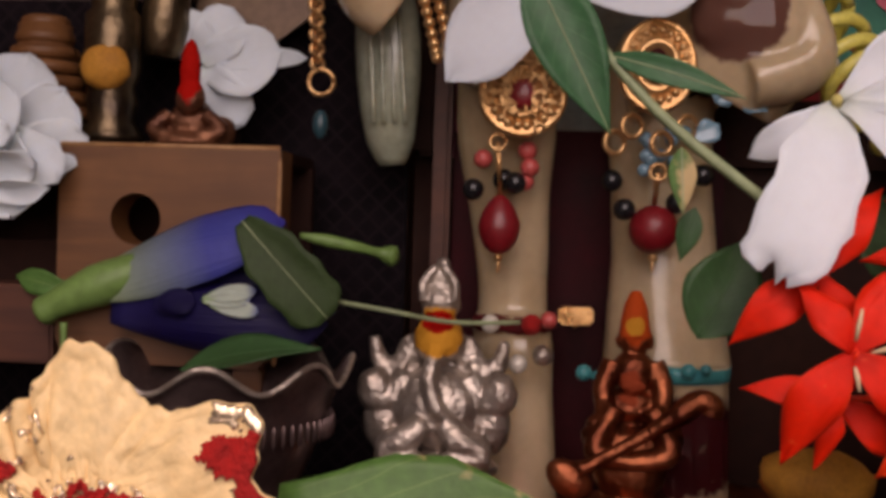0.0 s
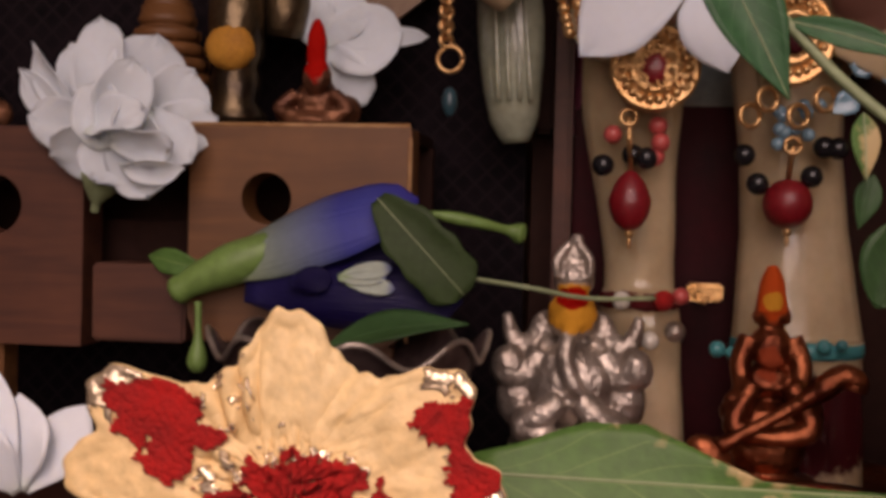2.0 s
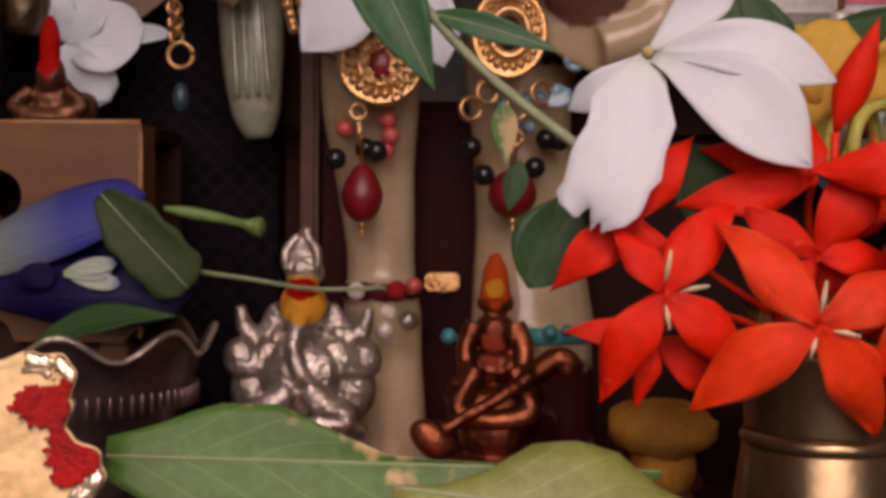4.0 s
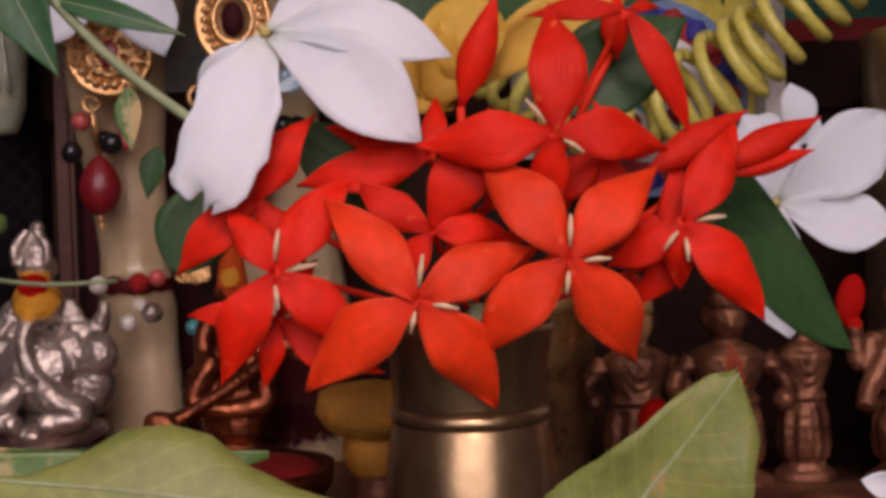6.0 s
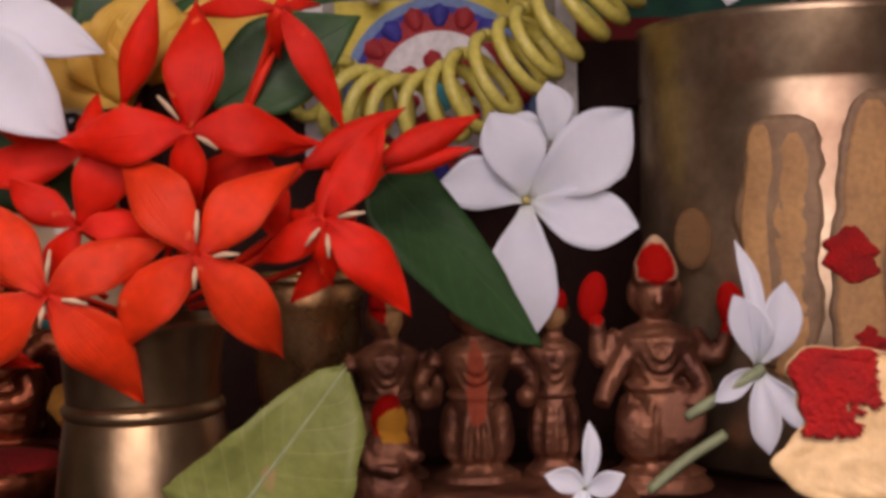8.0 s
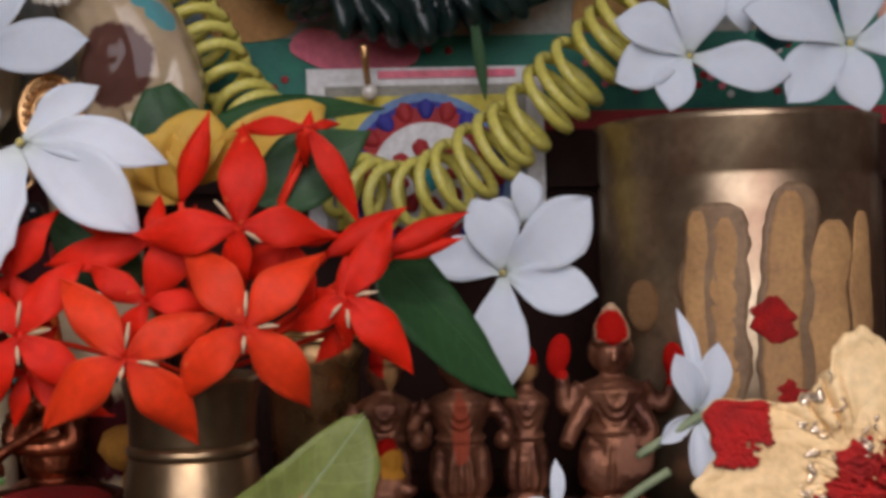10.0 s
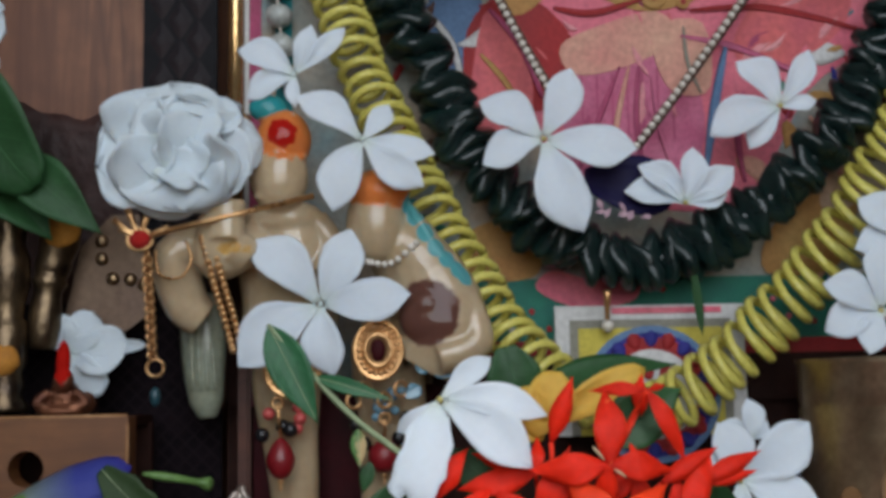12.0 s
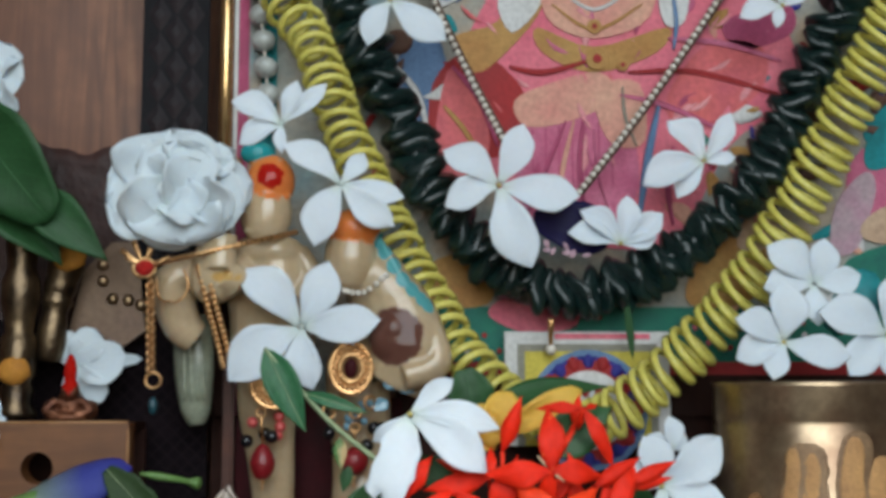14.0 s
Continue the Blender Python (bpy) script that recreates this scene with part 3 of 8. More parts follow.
flat_patch("printed_shape", [(0.0898, 0.1340, 0.2457), (0.1153, 0.1340, 0.2531), (0.1172, 0.1340, 0.2415), (0.0963, 0.1340, 0.2342)], P_MAGENTA, print_sheet, 0.001, label="magenta printed shape")
for y0, y1, m, lab in ((548, 640, P_GREEN, "green printed band with red dots"), (640, 662, P_RED, "red printed band"), (662, 730, DARK_WOOD, "dark brown printed band")):
    a, b = V((-0.0405, 0.1340, 0.1107)), V((0.1500, 0.1340, 0.1109))
    k = V((0.0259, 0.1340, 0.2307)).z - V((0.0256, 0.1340, 0.2079)).z
    zt, zb = a.z + (640 - y0) / 100 * k, a.z + (640 - y1) / 100 * k
    part("printed_band", box_bm((a.x, 0.1334, zb), (b.x + 0.05, 0.1338, zt)), m, print_sheet, lab, smooth=False)
    if m is P_GREEN:
        rnd = random.Random(4)
        for i in range(70):
            add = bmesh.new()
            c = Vector((a.x + (b.x - a.x) * rnd.random(), 0.1333, zb + (zt - zb) * (0.15 + 0.7 * rnd.random())))
            add_ball(add, c, (0.0011, 0.0002, 0.0011), seg=8)
            part("printed_dot", add, (P_RED, P_PINK, P_RED, P_WHITE)[i % 4], print_sheet)
flat_patch("printed_shape", [(-0.0276, 0.1340, 0.1474), (-0.0124, 0.1340, 0.1519), (-0.0037, 0.1340, 0.1410), (-0.0059, 0.1340, 0.1323), (-0.0254, 0.1340, 0.1322)], P_GOLD, print_sheet, 0.0009, label="ochre printed cushion")
flat_patch("printed_shape", [(0.0757, 0.1340, 0.1480), (0.0963, 0.1340, 0.1637), (0.1051, 0.1340, 0.1571), (0.0976, 0.1340, 0.1349), (0.0731, 0.1340, 0.1326)], P_GOLD, print_sheet, 0.0009, label="ochre printed cushion")
flat_patch("printed_shape", [(0.0922, 0.1340, 0.1748), (0.1038, 0.1340, 0.1862), (0.1078, 0.1340, 0.1705), (0.0939, 0.1340, 0.1570)], P_BLUE, print_sheet, 0.0011, label="blue printed shape")
flat_patch("printed_shape", [(0.1380, 0.1340, 0.1866), (0.1522, 0.1340, 0.1981), (0.1747, 0.1340, 0.1869), (0.1595, 0.1340, 0.1597), (0.1393, 0.1340, 0.1640)], P_ROSE, print_sheet, 0.0006, label="rose printed shape")
flat_patch("printed_shape", [(0.1481, 0.1340, 0.2095), (0.1717, 0.1340, 0.2191), (0.1752, 0.1340, 0.1961), (0.1475, 0.1340, 0.1958)], P_TEAL, print_sheet, 0.0003, label="teal printed shape")
flat_patch("printed_shape", [(-0.0049, 0.1340, 0.1280), (0.0006, 0.1340, 0.1345), (0.0137, 0.1340, 0.1313), (0.0268, 0.1340, 0.1346), (0.0289, 0.1340, 0.1248), (0.0114, 0.1340, 0.1211)], P_PINK, print_sheet, 0.0012, label="pink printed lotus")

P_CORAL = paint("coral", (0.66, 0.15, 0.14), (0.50, 0.10, 0.13), scale=60)
P_SHELL = paint("shell_pink", (0.70, 0.34, 0.34), (0.66, 0.22, 0.26), scale=60)
P_MAUVE = paint("mauve", (0.44, 0.24, 0.32), (0.40, 0.36, 0.36), scale=60)
P_BROWN = paint("brown", (0.17, 0.09, 0.06), (0.10, 0.05, 0.04), scale=80)
P_CREAM = paint("cream", (0.55, 0.40, 0.28), (0.46, 0.30, 0.20), scale=60)
flat_patch("printed_shape", [(0.1220, 0.1340, 0.2161), (0.1303, 0.1340, 0.2116), (0.1198, 0.1340, 0.1886), (0.1083, 0.1340, 0.1705), (0.1018, 0.1340, 0.1593), (0.0986, 0.1340, 0.1659), (0.1119, 0.1340, 0.1908)], P_BROWN, print_sheet, 0.0013, label="brown printed staff")
flat_patch("printed_shape", [(0.0941, 0.1340, 0.1637), (0.1022, 0.1340, 0.1704), (0.1080, 0.1340, 0.1638), (0.1016, 0.1340, 0.1537), (0.0927, 0.1340, 0.1547)], P_CREAM, print_sheet, 0.0015, label="cream printed shape")
flat_patch("printed_shape", [(0.0972, 0.1340, 0.1760), (0.1064, 0.1340, 0.1806), (0.1098, 0.1340, 0.1750), (0.1021, 0.1340, 0.1682)], P_GREY, print_sheet, 0.0017, label="pale grey printed cloud")
flat_patch("printed_shape", [(0.1324, 0.1340, 0.1729), (0.1448, 0.1340, 0.1855), (0.1485, 0.1340, 0.1776), (0.1400, 0.1340, 0.1550), (0.1298, 0.1340, 0.1539)], P_MAUVE, print_sheet, 0.0010, label="mauve printed drapery")
flat_patch("printed_shape", [(0.1427, 0.1340, 0.1651), (0.1533, 0.1340, 0.1720), (0.1646, 0.1340, 0.1687), (0.1594, 0.1340, 0.1574), (0.1436, 0.1340, 0.1584)], P_CREAM, print_sheet, 0.0012, label="cream printed shape")
flat_patch("printed_shape", [(0.1465, 0.1340, 0.1980), (0.1621, 0.1340, 0.2120), (0.1705, 0.1340, 0.1960), (0.1517, 0.1340, 0.1867), (0.1449, 0.1340, 0.1878)], P_TEAL, print_sheet, 0.0010, label="teal printed shape")
flat_patch("printed_shape", [(0.1364, 0.1340, 0.1506), (0.1686, 0.1340, 0.1575), (0.1673, 0.1340, 0.1329), (0.1333, 0.1340, 0.1317)], P_GREEN, print_sheet, 0.0009, label="green printed ground")
flat_patch("printed_shape", [(-0.0254, 0.1340, 0.1849), (-0.0210, 0.1340, 0.2232), (-0.0121, 0.1340, 0.2187), (-0.0045, 0.1340, 0.2008), (-0.0079, 0.1340, 0.1851)], P_CORAL, print_sheet, 0.0010, label="coral printed drapery")
flat_patch("printed_shape", [(0.0662, 0.1340, 0.2153), (0.0827, 0.1340, 0.2363), (0.1044, 0.1340, 0.2355), (0.1054, 0.1340, 0.2205), (0.0909, 0.1340, 0.2076), (0.0704, 0.1340, 0.2028)], P_CORAL, print_sheet, 0.0010, label="coral printed drapery")
rnd = random.Random(33)
for i in range(64):
    f, g = rnd.random(), rnd.random()
    p = V((-0.0189, 0.1340, 0.1850)).lerp(V((0.1084, 0.1340, 0.1863)), f) + (V((0.0262, 0.1340, 0.2492)) - V((0.0251, 0.1340, 0.1654))) * g
    if abs(f - 0.5) > 0.5 - 0.36 * max(0, 0.55 - g):
        continue
    L, an = rnd.uniform(0.004, 0.013), (0.5 - f) * 2.4 - math.pi / 2 + rnd.uniform(-0.5, 0.5)
    y = 0.13285 - 0.000004 * i
    blade("printed_stroke", print_sheet, rnd.choice([P_CORAL, P_SHELL, P_PINK, P_ROSE, P_MAGENTA, P_SHELL]), (p.x, y, p.z), (p.x + L * math.cos(an), y, p.z + L * math.sin(an)), L * rnd.uniform(0.08, 0.3), shape=rnd.choice(["leaf", "jasmine"]), arch=0, cup=0, nu=7, nv=3, thick=0.00004, skew=rnd.uniform(-0.7, 0.7), face=(0, -1, 0))

# braided dark panel and wooden panel at the side of the picture
braid = thing("braided_panel", (-0.1265, 0.1380, 0.2181), "dark woven braid strip beside the gilt frame", "trim")
BRAID = mat("braid", (0.030, 0.021, 0.023), 0.55, 0, (0.012, 0.010, 0.013), 90, 0.6, 0.2, 700, spec=0.2)
BRAID_DARK = mat("braid_dark", (0.007, 0.006, 0.008), 0.6, 0, (0.005, 0.005, 0.007), 90, 0.6, 0.2, 700, spec=0.15)
a, b = V((-0.1399, 0.1400, 0.2527)), V((-0.1141, 0.1400, 0.2532))
part("strip", box_bm((a.x, 0.1405, 0.014), (b.x, 0.1425, a.z + 0.08)), BRAID_DARK, braid, smooth=False)
lozenge = None
wid = (b.x - a.x)
step = wid / 2.4
z, row = 0.02, 0
while z < a.z + 0.07:
    for i in range(2 - row % 2):
        x = a.x + wid * ((i + 0.5) / 2 if row % 2 == 0 else 0.5)
        x = min(max(x, a.x + 0.001), b.x - 0.001)
        if lozenge is None:
            lb = bmesh.new()
            bmesh.ops.create_cone(lb, segments=4, radius1=step * 0.62, radius2=step * 0.2, depth=0.0012, cap_ends=True)
            bmesh.ops.bevel(lb, geom=lb.edges[:], offset=0.0003, segments=2, affect="EDGES")
            lozenge = bpy.data.meshes.new("lozenge")
            lb.to_mesh(lozenge)
            lb.free()
            lozenge.materials.append(BRAID)
        ob = new("lozenge", lozenge)
        ob.parent = braid
        ob.matrix_basis = Matrix.Translation(-braid.location) @ pose(x, 0.1401, z, 90, 0, 0) @ Matrix.Diagonal((0.8, 1.25, 1, 1))
    z += step * 0.66
    row += 1

# printed card with the round diagram
card = thing("diagram_card", (0.0309, 0.1230, 0.1215), "white-edged card with a round coloured diagram, leaning on the picture", "card")
a, b = V((-0.0000, 0.1230, 0.1216)), V((0.0620, 0.1230, 0.1213))
w = b.x - a.x
cx, cz = (a.x + b.x) / 2, a.z - w * 0.47
sheet = part("sheet", box_bm((a.x, 0.123, a.z - w * 0.68), (b.x, 0.1238, a.z)), P_WHITE, card, smooth=False)
for inset, m, d in ((0.075, P_GREY, 0.0003), (0.12, P_YELLOW, 0.0006)):
    part("printed_square", box_bm((a.x + w * inset, 0.123 - d, a.z - w * 0.68), (b.x - w * inset, 0.123 - d + 0.0003, a.z - w * inset)), m, sheet, smooth=False)
part("title_bar", box_bm((a.x + w * 0.3, 0.1226, a.z - w * 0.045), (b.x - w * 0.12, 0.1229, a.z - w * 0.012)), P_PINK, sheet, "pink line of tiny print", smooth=False)
for r, m, d in ((0.36, P_BLUE, 0.0009), (0.325, P_NAVY, 0.0012), (0.30, P_RED, 0.0015), (0.235, P_WHITE, 0.0018)):
    part("printed_ring", lathe_bm([(w * r, 0), (w * r, 0.0003)], (cx, 0.123 - d, cz), 48, (0, 1, 0)), m, sheet, smooth=False)
for k in range(20):
    an = 2 * math.pi * k / 20
    blade("printed_petal", sheet, P_NAVY if k % 2 else P_RED, (cx + w * 0.25 * math.cos(an), 0.1213 - 0.00002 * (k % 2), cz + w * 0.25 * math.sin(an)), (cx + w * 0.335 * math.cos(an), 0.1213 - 0.00002 * (k % 2), cz + w * 0.335 * math.sin(an)), w * 0.075, shape="round", arch=0, cup=0, nu=5, nv=2, thick=0.0001, face=(0, -1, 0))
for k in range(8):
    an = 2 * math.pi * k / 8 + 0.2
    blade("printed_petal", sheet, P_RED, (cx + w * 0.08 * math.cos(an), 0.1208, cz + w * 0.08 * math.sin(an)), (cx + w * 0.17 * math.cos(an), 0.1208, cz + w * 0.17 * math.sin(an)), w * 0.07, shape="round", arch=0, cup=0, nu=5, nv=2)
part("printed_ring", lathe_bm([(w * 0.06, 0), (w * 0.06, 0.0003)], (cx, 0.1207, cz), 24, (0, 1, 0)), P_TEAL, sheet, smooth=False)

# small printed ornament all over the picture
rnd = random.Random(21)
inks = [P_GOLD, P_BROWN, P_RED, P_TEAL, P_TAN, P_BLUE, P_BROWN, P_GREEN, P_NAVY, P_WHITE]
za, zc = V((0.0246, 0.1340, 0.1324)).z, V((0.0267, 0.1340, 0.2889)).z
xa, xc = V((-0.0540, 0.1340, 0.2069)).x, V((0.1736, 0.1340, 0.2099)).x
for i in range(210):
    x, z = rnd.uniform(xa, xc), rnd.uniform(za, zc)
    L = rnd.uniform(0.004, 0.016)
    an = rnd.uniform(0, 6.28)
    inner = abs(x - (xa * 0.62 + xc * 0.38)) < 0.042
    if inner:
        continue
    ink = rnd.choice(inks)
    blade("printed_stroke", print_sheet, ink, (x, 0.1336 - 0.0000035 * i, z), (x + L * math.cos(an), 0.1336 - 0.0000035 * i, z + L * math.sin(an)), L * rnd.uniform(0.2, 0.7), shape=rnd.choice(["round", "leaf", "jasmine"]), arch=0, cup=0, nu=6, nv=3, thick=0.00004, skew=rnd.uniform(-0.4, 0.4), face=(0, -1, 0))


def ink_line(points, width, ink, lift):
    line = spline([V(p) - Vector((0, lift, 0)) for p in points], 6)
    bm = tube_bm(line, [width * (0.4 + 0.6 * math.sin(math.pi * i / (len(line) - 1))) for i in range(len(line))], 6)
    for v in bm.verts:
        v.co.y = line[0].y + (v.co.y - line[0].y) * 0.06
    part("printed_line", bm, ink, print_sheet)


for pts, wd, ink in (
        ([(0.0256, 0.1340, 0.2045), (0.0176, 0.1340, 0.1853), (0.0096, 0.1340, 0.1664)], 0.0009, P_MAGENTA),
        ([(0.0289, 0.1340, 0.2046), (0.0242, 0.1340, 0.1854), (0.0217, 0.1340, 0.1653)], 0.0011, P_TAN),
        ([(0.0323, 0.1340, 0.2046), (0.0309, 0.1340, 0.1855), (0.0328, 0.1340, 0.1643)], 0.0010, P_MAGENTA),
        ([(0.0367, 0.1340, 0.2013), (0.0386, 0.1340, 0.1833), (0.0439, 0.1340, 0.1644)], 0.0010, P_ROSE),
        ([(0.0470, 0.1340, 0.2150), (0.0661, 0.1340, 0.2107), (0.0907, 0.1340, 0.1997)], 0.0012, P_ROSE),
        ([(0.0506, 0.1340, 0.2242), (0.0778, 0.1340, 0.2246), (0.1117, 0.1340, 0.2159)], 0.0012, P_RED),
        ([(0.0668, 0.1340, 0.2383), (0.0895, 0.1340, 0.2364), (0.1122, 0.1340, 0.2298)], 0.0013, P_ROSE),
        ([(0.0680, 0.1340, 0.1949), (0.0653, 0.1340, 0.1791), (0.0672, 0.1340, 0.1635)], 0.0012, P_MAGENTA),
        ([(-0.0188, 0.1340, 0.2255), (-0.0077, 0.1340, 0.2120), (-0.0012, 0.1340, 0.1941)], 0.0014, P_MAGENTA),
        ([(-0.0221, 0.1340, 0.2096), (-0.0144, 0.1340, 0.2007), (-0.0078, 0.1340, 0.1895)], 0.0011, P_GOLD),
        ([(0.0035, 0.1340, 0.2258), (0.0169, 0.1340, 0.2237), (0.0349, 0.1340, 0.2286)], 0.0012, P_RED),
        ([(0.0229, 0.1340, 0.2584), (0.0375, 0.1340, 0.2494), (0.0536, 0.1340, 0.2590)], 0.0008, P_WHITE),
        ([(0.0206, 0.1340, 0.2514), (0.0374, 0.1340, 0.2413), (0.0568, 0.1340, 0.2520)], 0.0008, P_GOLD),
        ([(0.0482, 0.1340, 0.2185), (0.0491, 0.1340, 0.2060), (0.0534, 0.1340, 0.1947)], 0.0008, P_GREY),
        ([(-0.0431, 0.1340, 0.2274), (-0.0321, 0.1340, 0.2139), (-0.0276, 0.1340, 0.1938)], 0.0013, P_WHITE),
        ([(0.0903, 0.1340, 0.1861), (0.0989, 0.1340, 0.1727), (0.1006, 0.1340, 0.1570)], 0.0013, P_TAN),
        ([(0.0627, 0.1340, 0.2118), (0.0578, 0.1340, 0.1902), (0.0539, 0.1340, 0.1667)], 0.0018, P_BLUE),
        ([(0.0689, 0.1340, 0.2337), (0.0703, 0.1340, 0.2453), (0.0685, 0.1340, 0.2616)], 0.0010, P_BLUE)):
    ink_line(pts, wd, ink, 0.0018)
for q, r in (((0.0383, 0.1340, 0.2293), 0.0046), ((0.0374, 0.1340, 0.2424), 0.0030), ((0.0484, 0.1340, 0.2269), 0.0024)):
    part("printed_disc", lathe_bm([(r, 0), (r * 0.95, 0.0002)], V(q) - Vector((0, 0.0022, 0)), 20, (0, -1, 0)), P_GOLD, print_sheet, smooth=False)
    part("printed_disc", lathe_bm([(r * 0.4, 0), (r * 0.38, 0.0002)], V(q) - Vector((0, 0.0026, 0)), 14, (0, -1, 0)), P_RED, print_sheet, smooth=False)
# Near-black netted sheet, added so the gap behind the stand stays dark.
NIGHT = mat("blue_black_sheet", (0.010, 0.006, 0.008), 0.8, 0, (0.003, 0.002, 0.003), 130, 0.7, 0.3, 260, spec=0.08)
net = NIGHT.node_tree
net_at = net.nodes.new("ShaderNodeTexCoord")
net_turn = net.nodes.new("ShaderNodeMapping")
net_turn.inputs["Rotation"].default_value = (math.radians(90), 0, math.radians(45))
net.links.new(net_at.outputs["Object"], net_turn.inputs[0])
net_cells = net.nodes.new("ShaderNodeTexBrick")
net_cells.offset = 0.0
net_cells.inputs["Scale"].default_value = 130
net_cells.inputs["Brick Width"].default_value, net_cells.inputs["Row Height"].default_value = 0.5, 0.5
net_cells.inputs["Mortar Size"].default_value, net_cells.inputs["Mortar Smooth"].default_value = 0.09, 1.0
net.links.new(net_turn.outputs[0], net_cells.inputs["Vector"])
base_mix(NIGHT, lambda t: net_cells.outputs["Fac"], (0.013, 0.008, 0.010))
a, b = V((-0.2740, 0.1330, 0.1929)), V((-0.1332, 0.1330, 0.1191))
slab("hanging_cloth", (a.x, 0.1325, 0.014), (-0.1105, 0.1345, 0.1259), NIGHT, "blue-black netted sheet added to keep the gap behind the stand dark", "cloth", 0.0004, kind="thing")
a, b = V((-0.2772, 0.1390, 0.1975)), V((-0.1392, 0.1390, 0.1991))
cloth = thing("brown_cloth", (0.5 * (a.x + b.x), 0.1385, 0.014), "dark brown crumpled cloth on the shrine's back panel", "cloth")
bm = bmesh.new()
grid = []
for i in range(61):
    f = i / 60
    x = a.x + (b.x - a.x) * f
    top_z = a.z - 0.007 * f ** 2 + 0.002 * math.sin(f * 21) + 0.001 * math.sin(f * 57)
    row = []
    for j in range(41):
        z = 0.014 + (top_z - 0.014) * j / 40
        n = noise.noise(Vector((x * 60, z * 130, 1.0))) + 0.5 * noise.noise(Vector((x * 150, z * 330, 4.0)))
        row.append(bm.verts.new((x, 0.1385 - 0.0018 * abs(n), z)))
    grid.append(row)
for i in range(60):
    for j in range(40):
        bm.faces.new((grid[i][j], grid[i + 1][j], grid[i + 1][j + 1], grid[i][j + 1]))
sheet_ob = part("cloth_sheet", bm, mat("brown_cloth", (0.060, 0.028, 0.024), 0.55, 0, (0.02, 0.009, 0.008), 60, 0.6, 0.6, 160, spec=0.3), cloth)
sol = sheet_ob.modifiers.new("thickness", "SOLIDIFY")
sol.thickness, sol.offset = 0.0008, 1



# ---- flowers ----
def flower(name, c, tips, width, material, label, category, group, shape="jasmine", face=(0, -1, 0.15), throat=None, arch=0.1, cup=0.1, curls=None, ruffle=0.05, skew=0.12, ragged=None):
    """A flower of separate petals from its middle to the given tips; width is a share of each petal's length."""
    top = thing(name, c, label, category, group)
    for k, tip in enumerate(tips):
        length = (V(tip) - V(c)).length
        blade("petal", top, material, V(c) + (V(tip) - V(c)) * 0.04 + Vector((0, 0.0004 * (k % 3), 0)), tip, length * (width[k] if isinstance(width, (list, tuple)) else width), shape=(shape[k] if isinstance(shape, list) else shape), face=face, arch=arch, cup=cup,
              curl=(curls[k] if curls else 0.05), ruffle=ruffle, twist=0.16 * ((k * 7) % 3 - 1), skew=skew, nv=8, ragged=(ragged[k] if ragged else 0.015))
    if throat:
        bm = bmesh.new()
        add_ball(bm, V(c) + Vector((0, -0.0003, 0)), 0.0008, seg=8)
        part("throat", bm, throat, top)
    return top


JW = "white five-petalled crape jasmine blossom"
GJ = "white jasmine blossoms"
flower("jasmine_flower", (-0.0736, 0.0890, 0.1211), [(-0.0945, 0.0860, 0.1408), (-0.0643, 0.0880, 0.1437), (-0.0465, 0.0850, 0.1238), (-0.0693, 0.0840, 0.0998), (-0.0975, 0.0840, 0.1029)], [0.50, 0.55, 0.50, 0.55, 0.55], WHITE, JW + " resting on the stone statue", "flower", GJ, throat=WHITE, arch=0.12)
flower("jasmine_flower", (-0.0041, 0.1020, 0.1732), [(-0.0243, 0.1020, 0.1862), (0.0049, 0.1000, 0.1957), (0.0248, 0.0980, 0.1691), (0.0070, 0.0960, 0.1429), (-0.0236, 0.1000, 0.1651)], [0.55, 0.5, 0.5, 0.5, 0.55], WHITE, JW + " tucked in the pearl string", "flower", GJ, throat=THROAT)
flower("jasmine_flower", (0.0737, 0.1100, 0.1846), [(0.0602, 0.1080, 0.1995), (0.0839, 0.1080, 0.2028), (0.0854, 0.1090, 0.1862), (0.0498, 0.1060, 0.1750), (0.0626, 0.1080, 0.1703)], [0.6, 0.4, 0.5, 0.5, 0.5], WHITE, JW + " on the dark garland", "flower", GJ, throat=THROAT, cup=0.2)
flower("jasmine_flower", (0.0412, 0.1080, 0.1530), [(0.0265, 0.1050, 0.1652), (0.0439, 0.1060, 0.1708), (0.0565, 0.1050, 0.1642), (0.0215, 0.1050, 0.1567), (0.0541, 0.1050, 0.1552)], 0.5, WHITE, JW + " seen from its side, on the garland", "flower", GJ, throat=THROAT, cup=0.25)
flower("jasmine_flower", (-0.0436, 0.1080, 0.2437), [(-0.0518, 0.1050, 0.2254), (-0.0228, 0.1050, 0.2280), (-0.0290, 0.1050, 0.2581), (-0.0583, 0.1050, 0.2553)], 0.5, WHITE, JW + " on the dark garland", "flower", GJ, throat=THROAT)
flower("jasmine_flower", (0.1056, 0.1100, 0.2449), [(0.0884, 0.1080, 0.2396), (0.1024, 0.1080, 0.2358), (0.1150, 0.1080, 0.2511), (0.0978, 0.1080, 0.2596)], 0.5, WHITE, JW + " on the dark garland", "flower", GJ, throat=THROAT)
flower("jasmine_flower", (-0.0819, 0.0960, 0.1935), [(-0.0993, 0.0940, 0.2017), (-0.0964, 0.0930, 0.1856), (-0.0766, 0.0940, 0.2089), (-0.0659, 0.0940, 0.2081), (-0.0814, 0.0920, 0.1824)], [0.55, 0.5, 0.45, 0.3, 0.4], WHITE, JW + " above the statue's crown", "flower", GJ, throat=WHITE, cup=0.2)
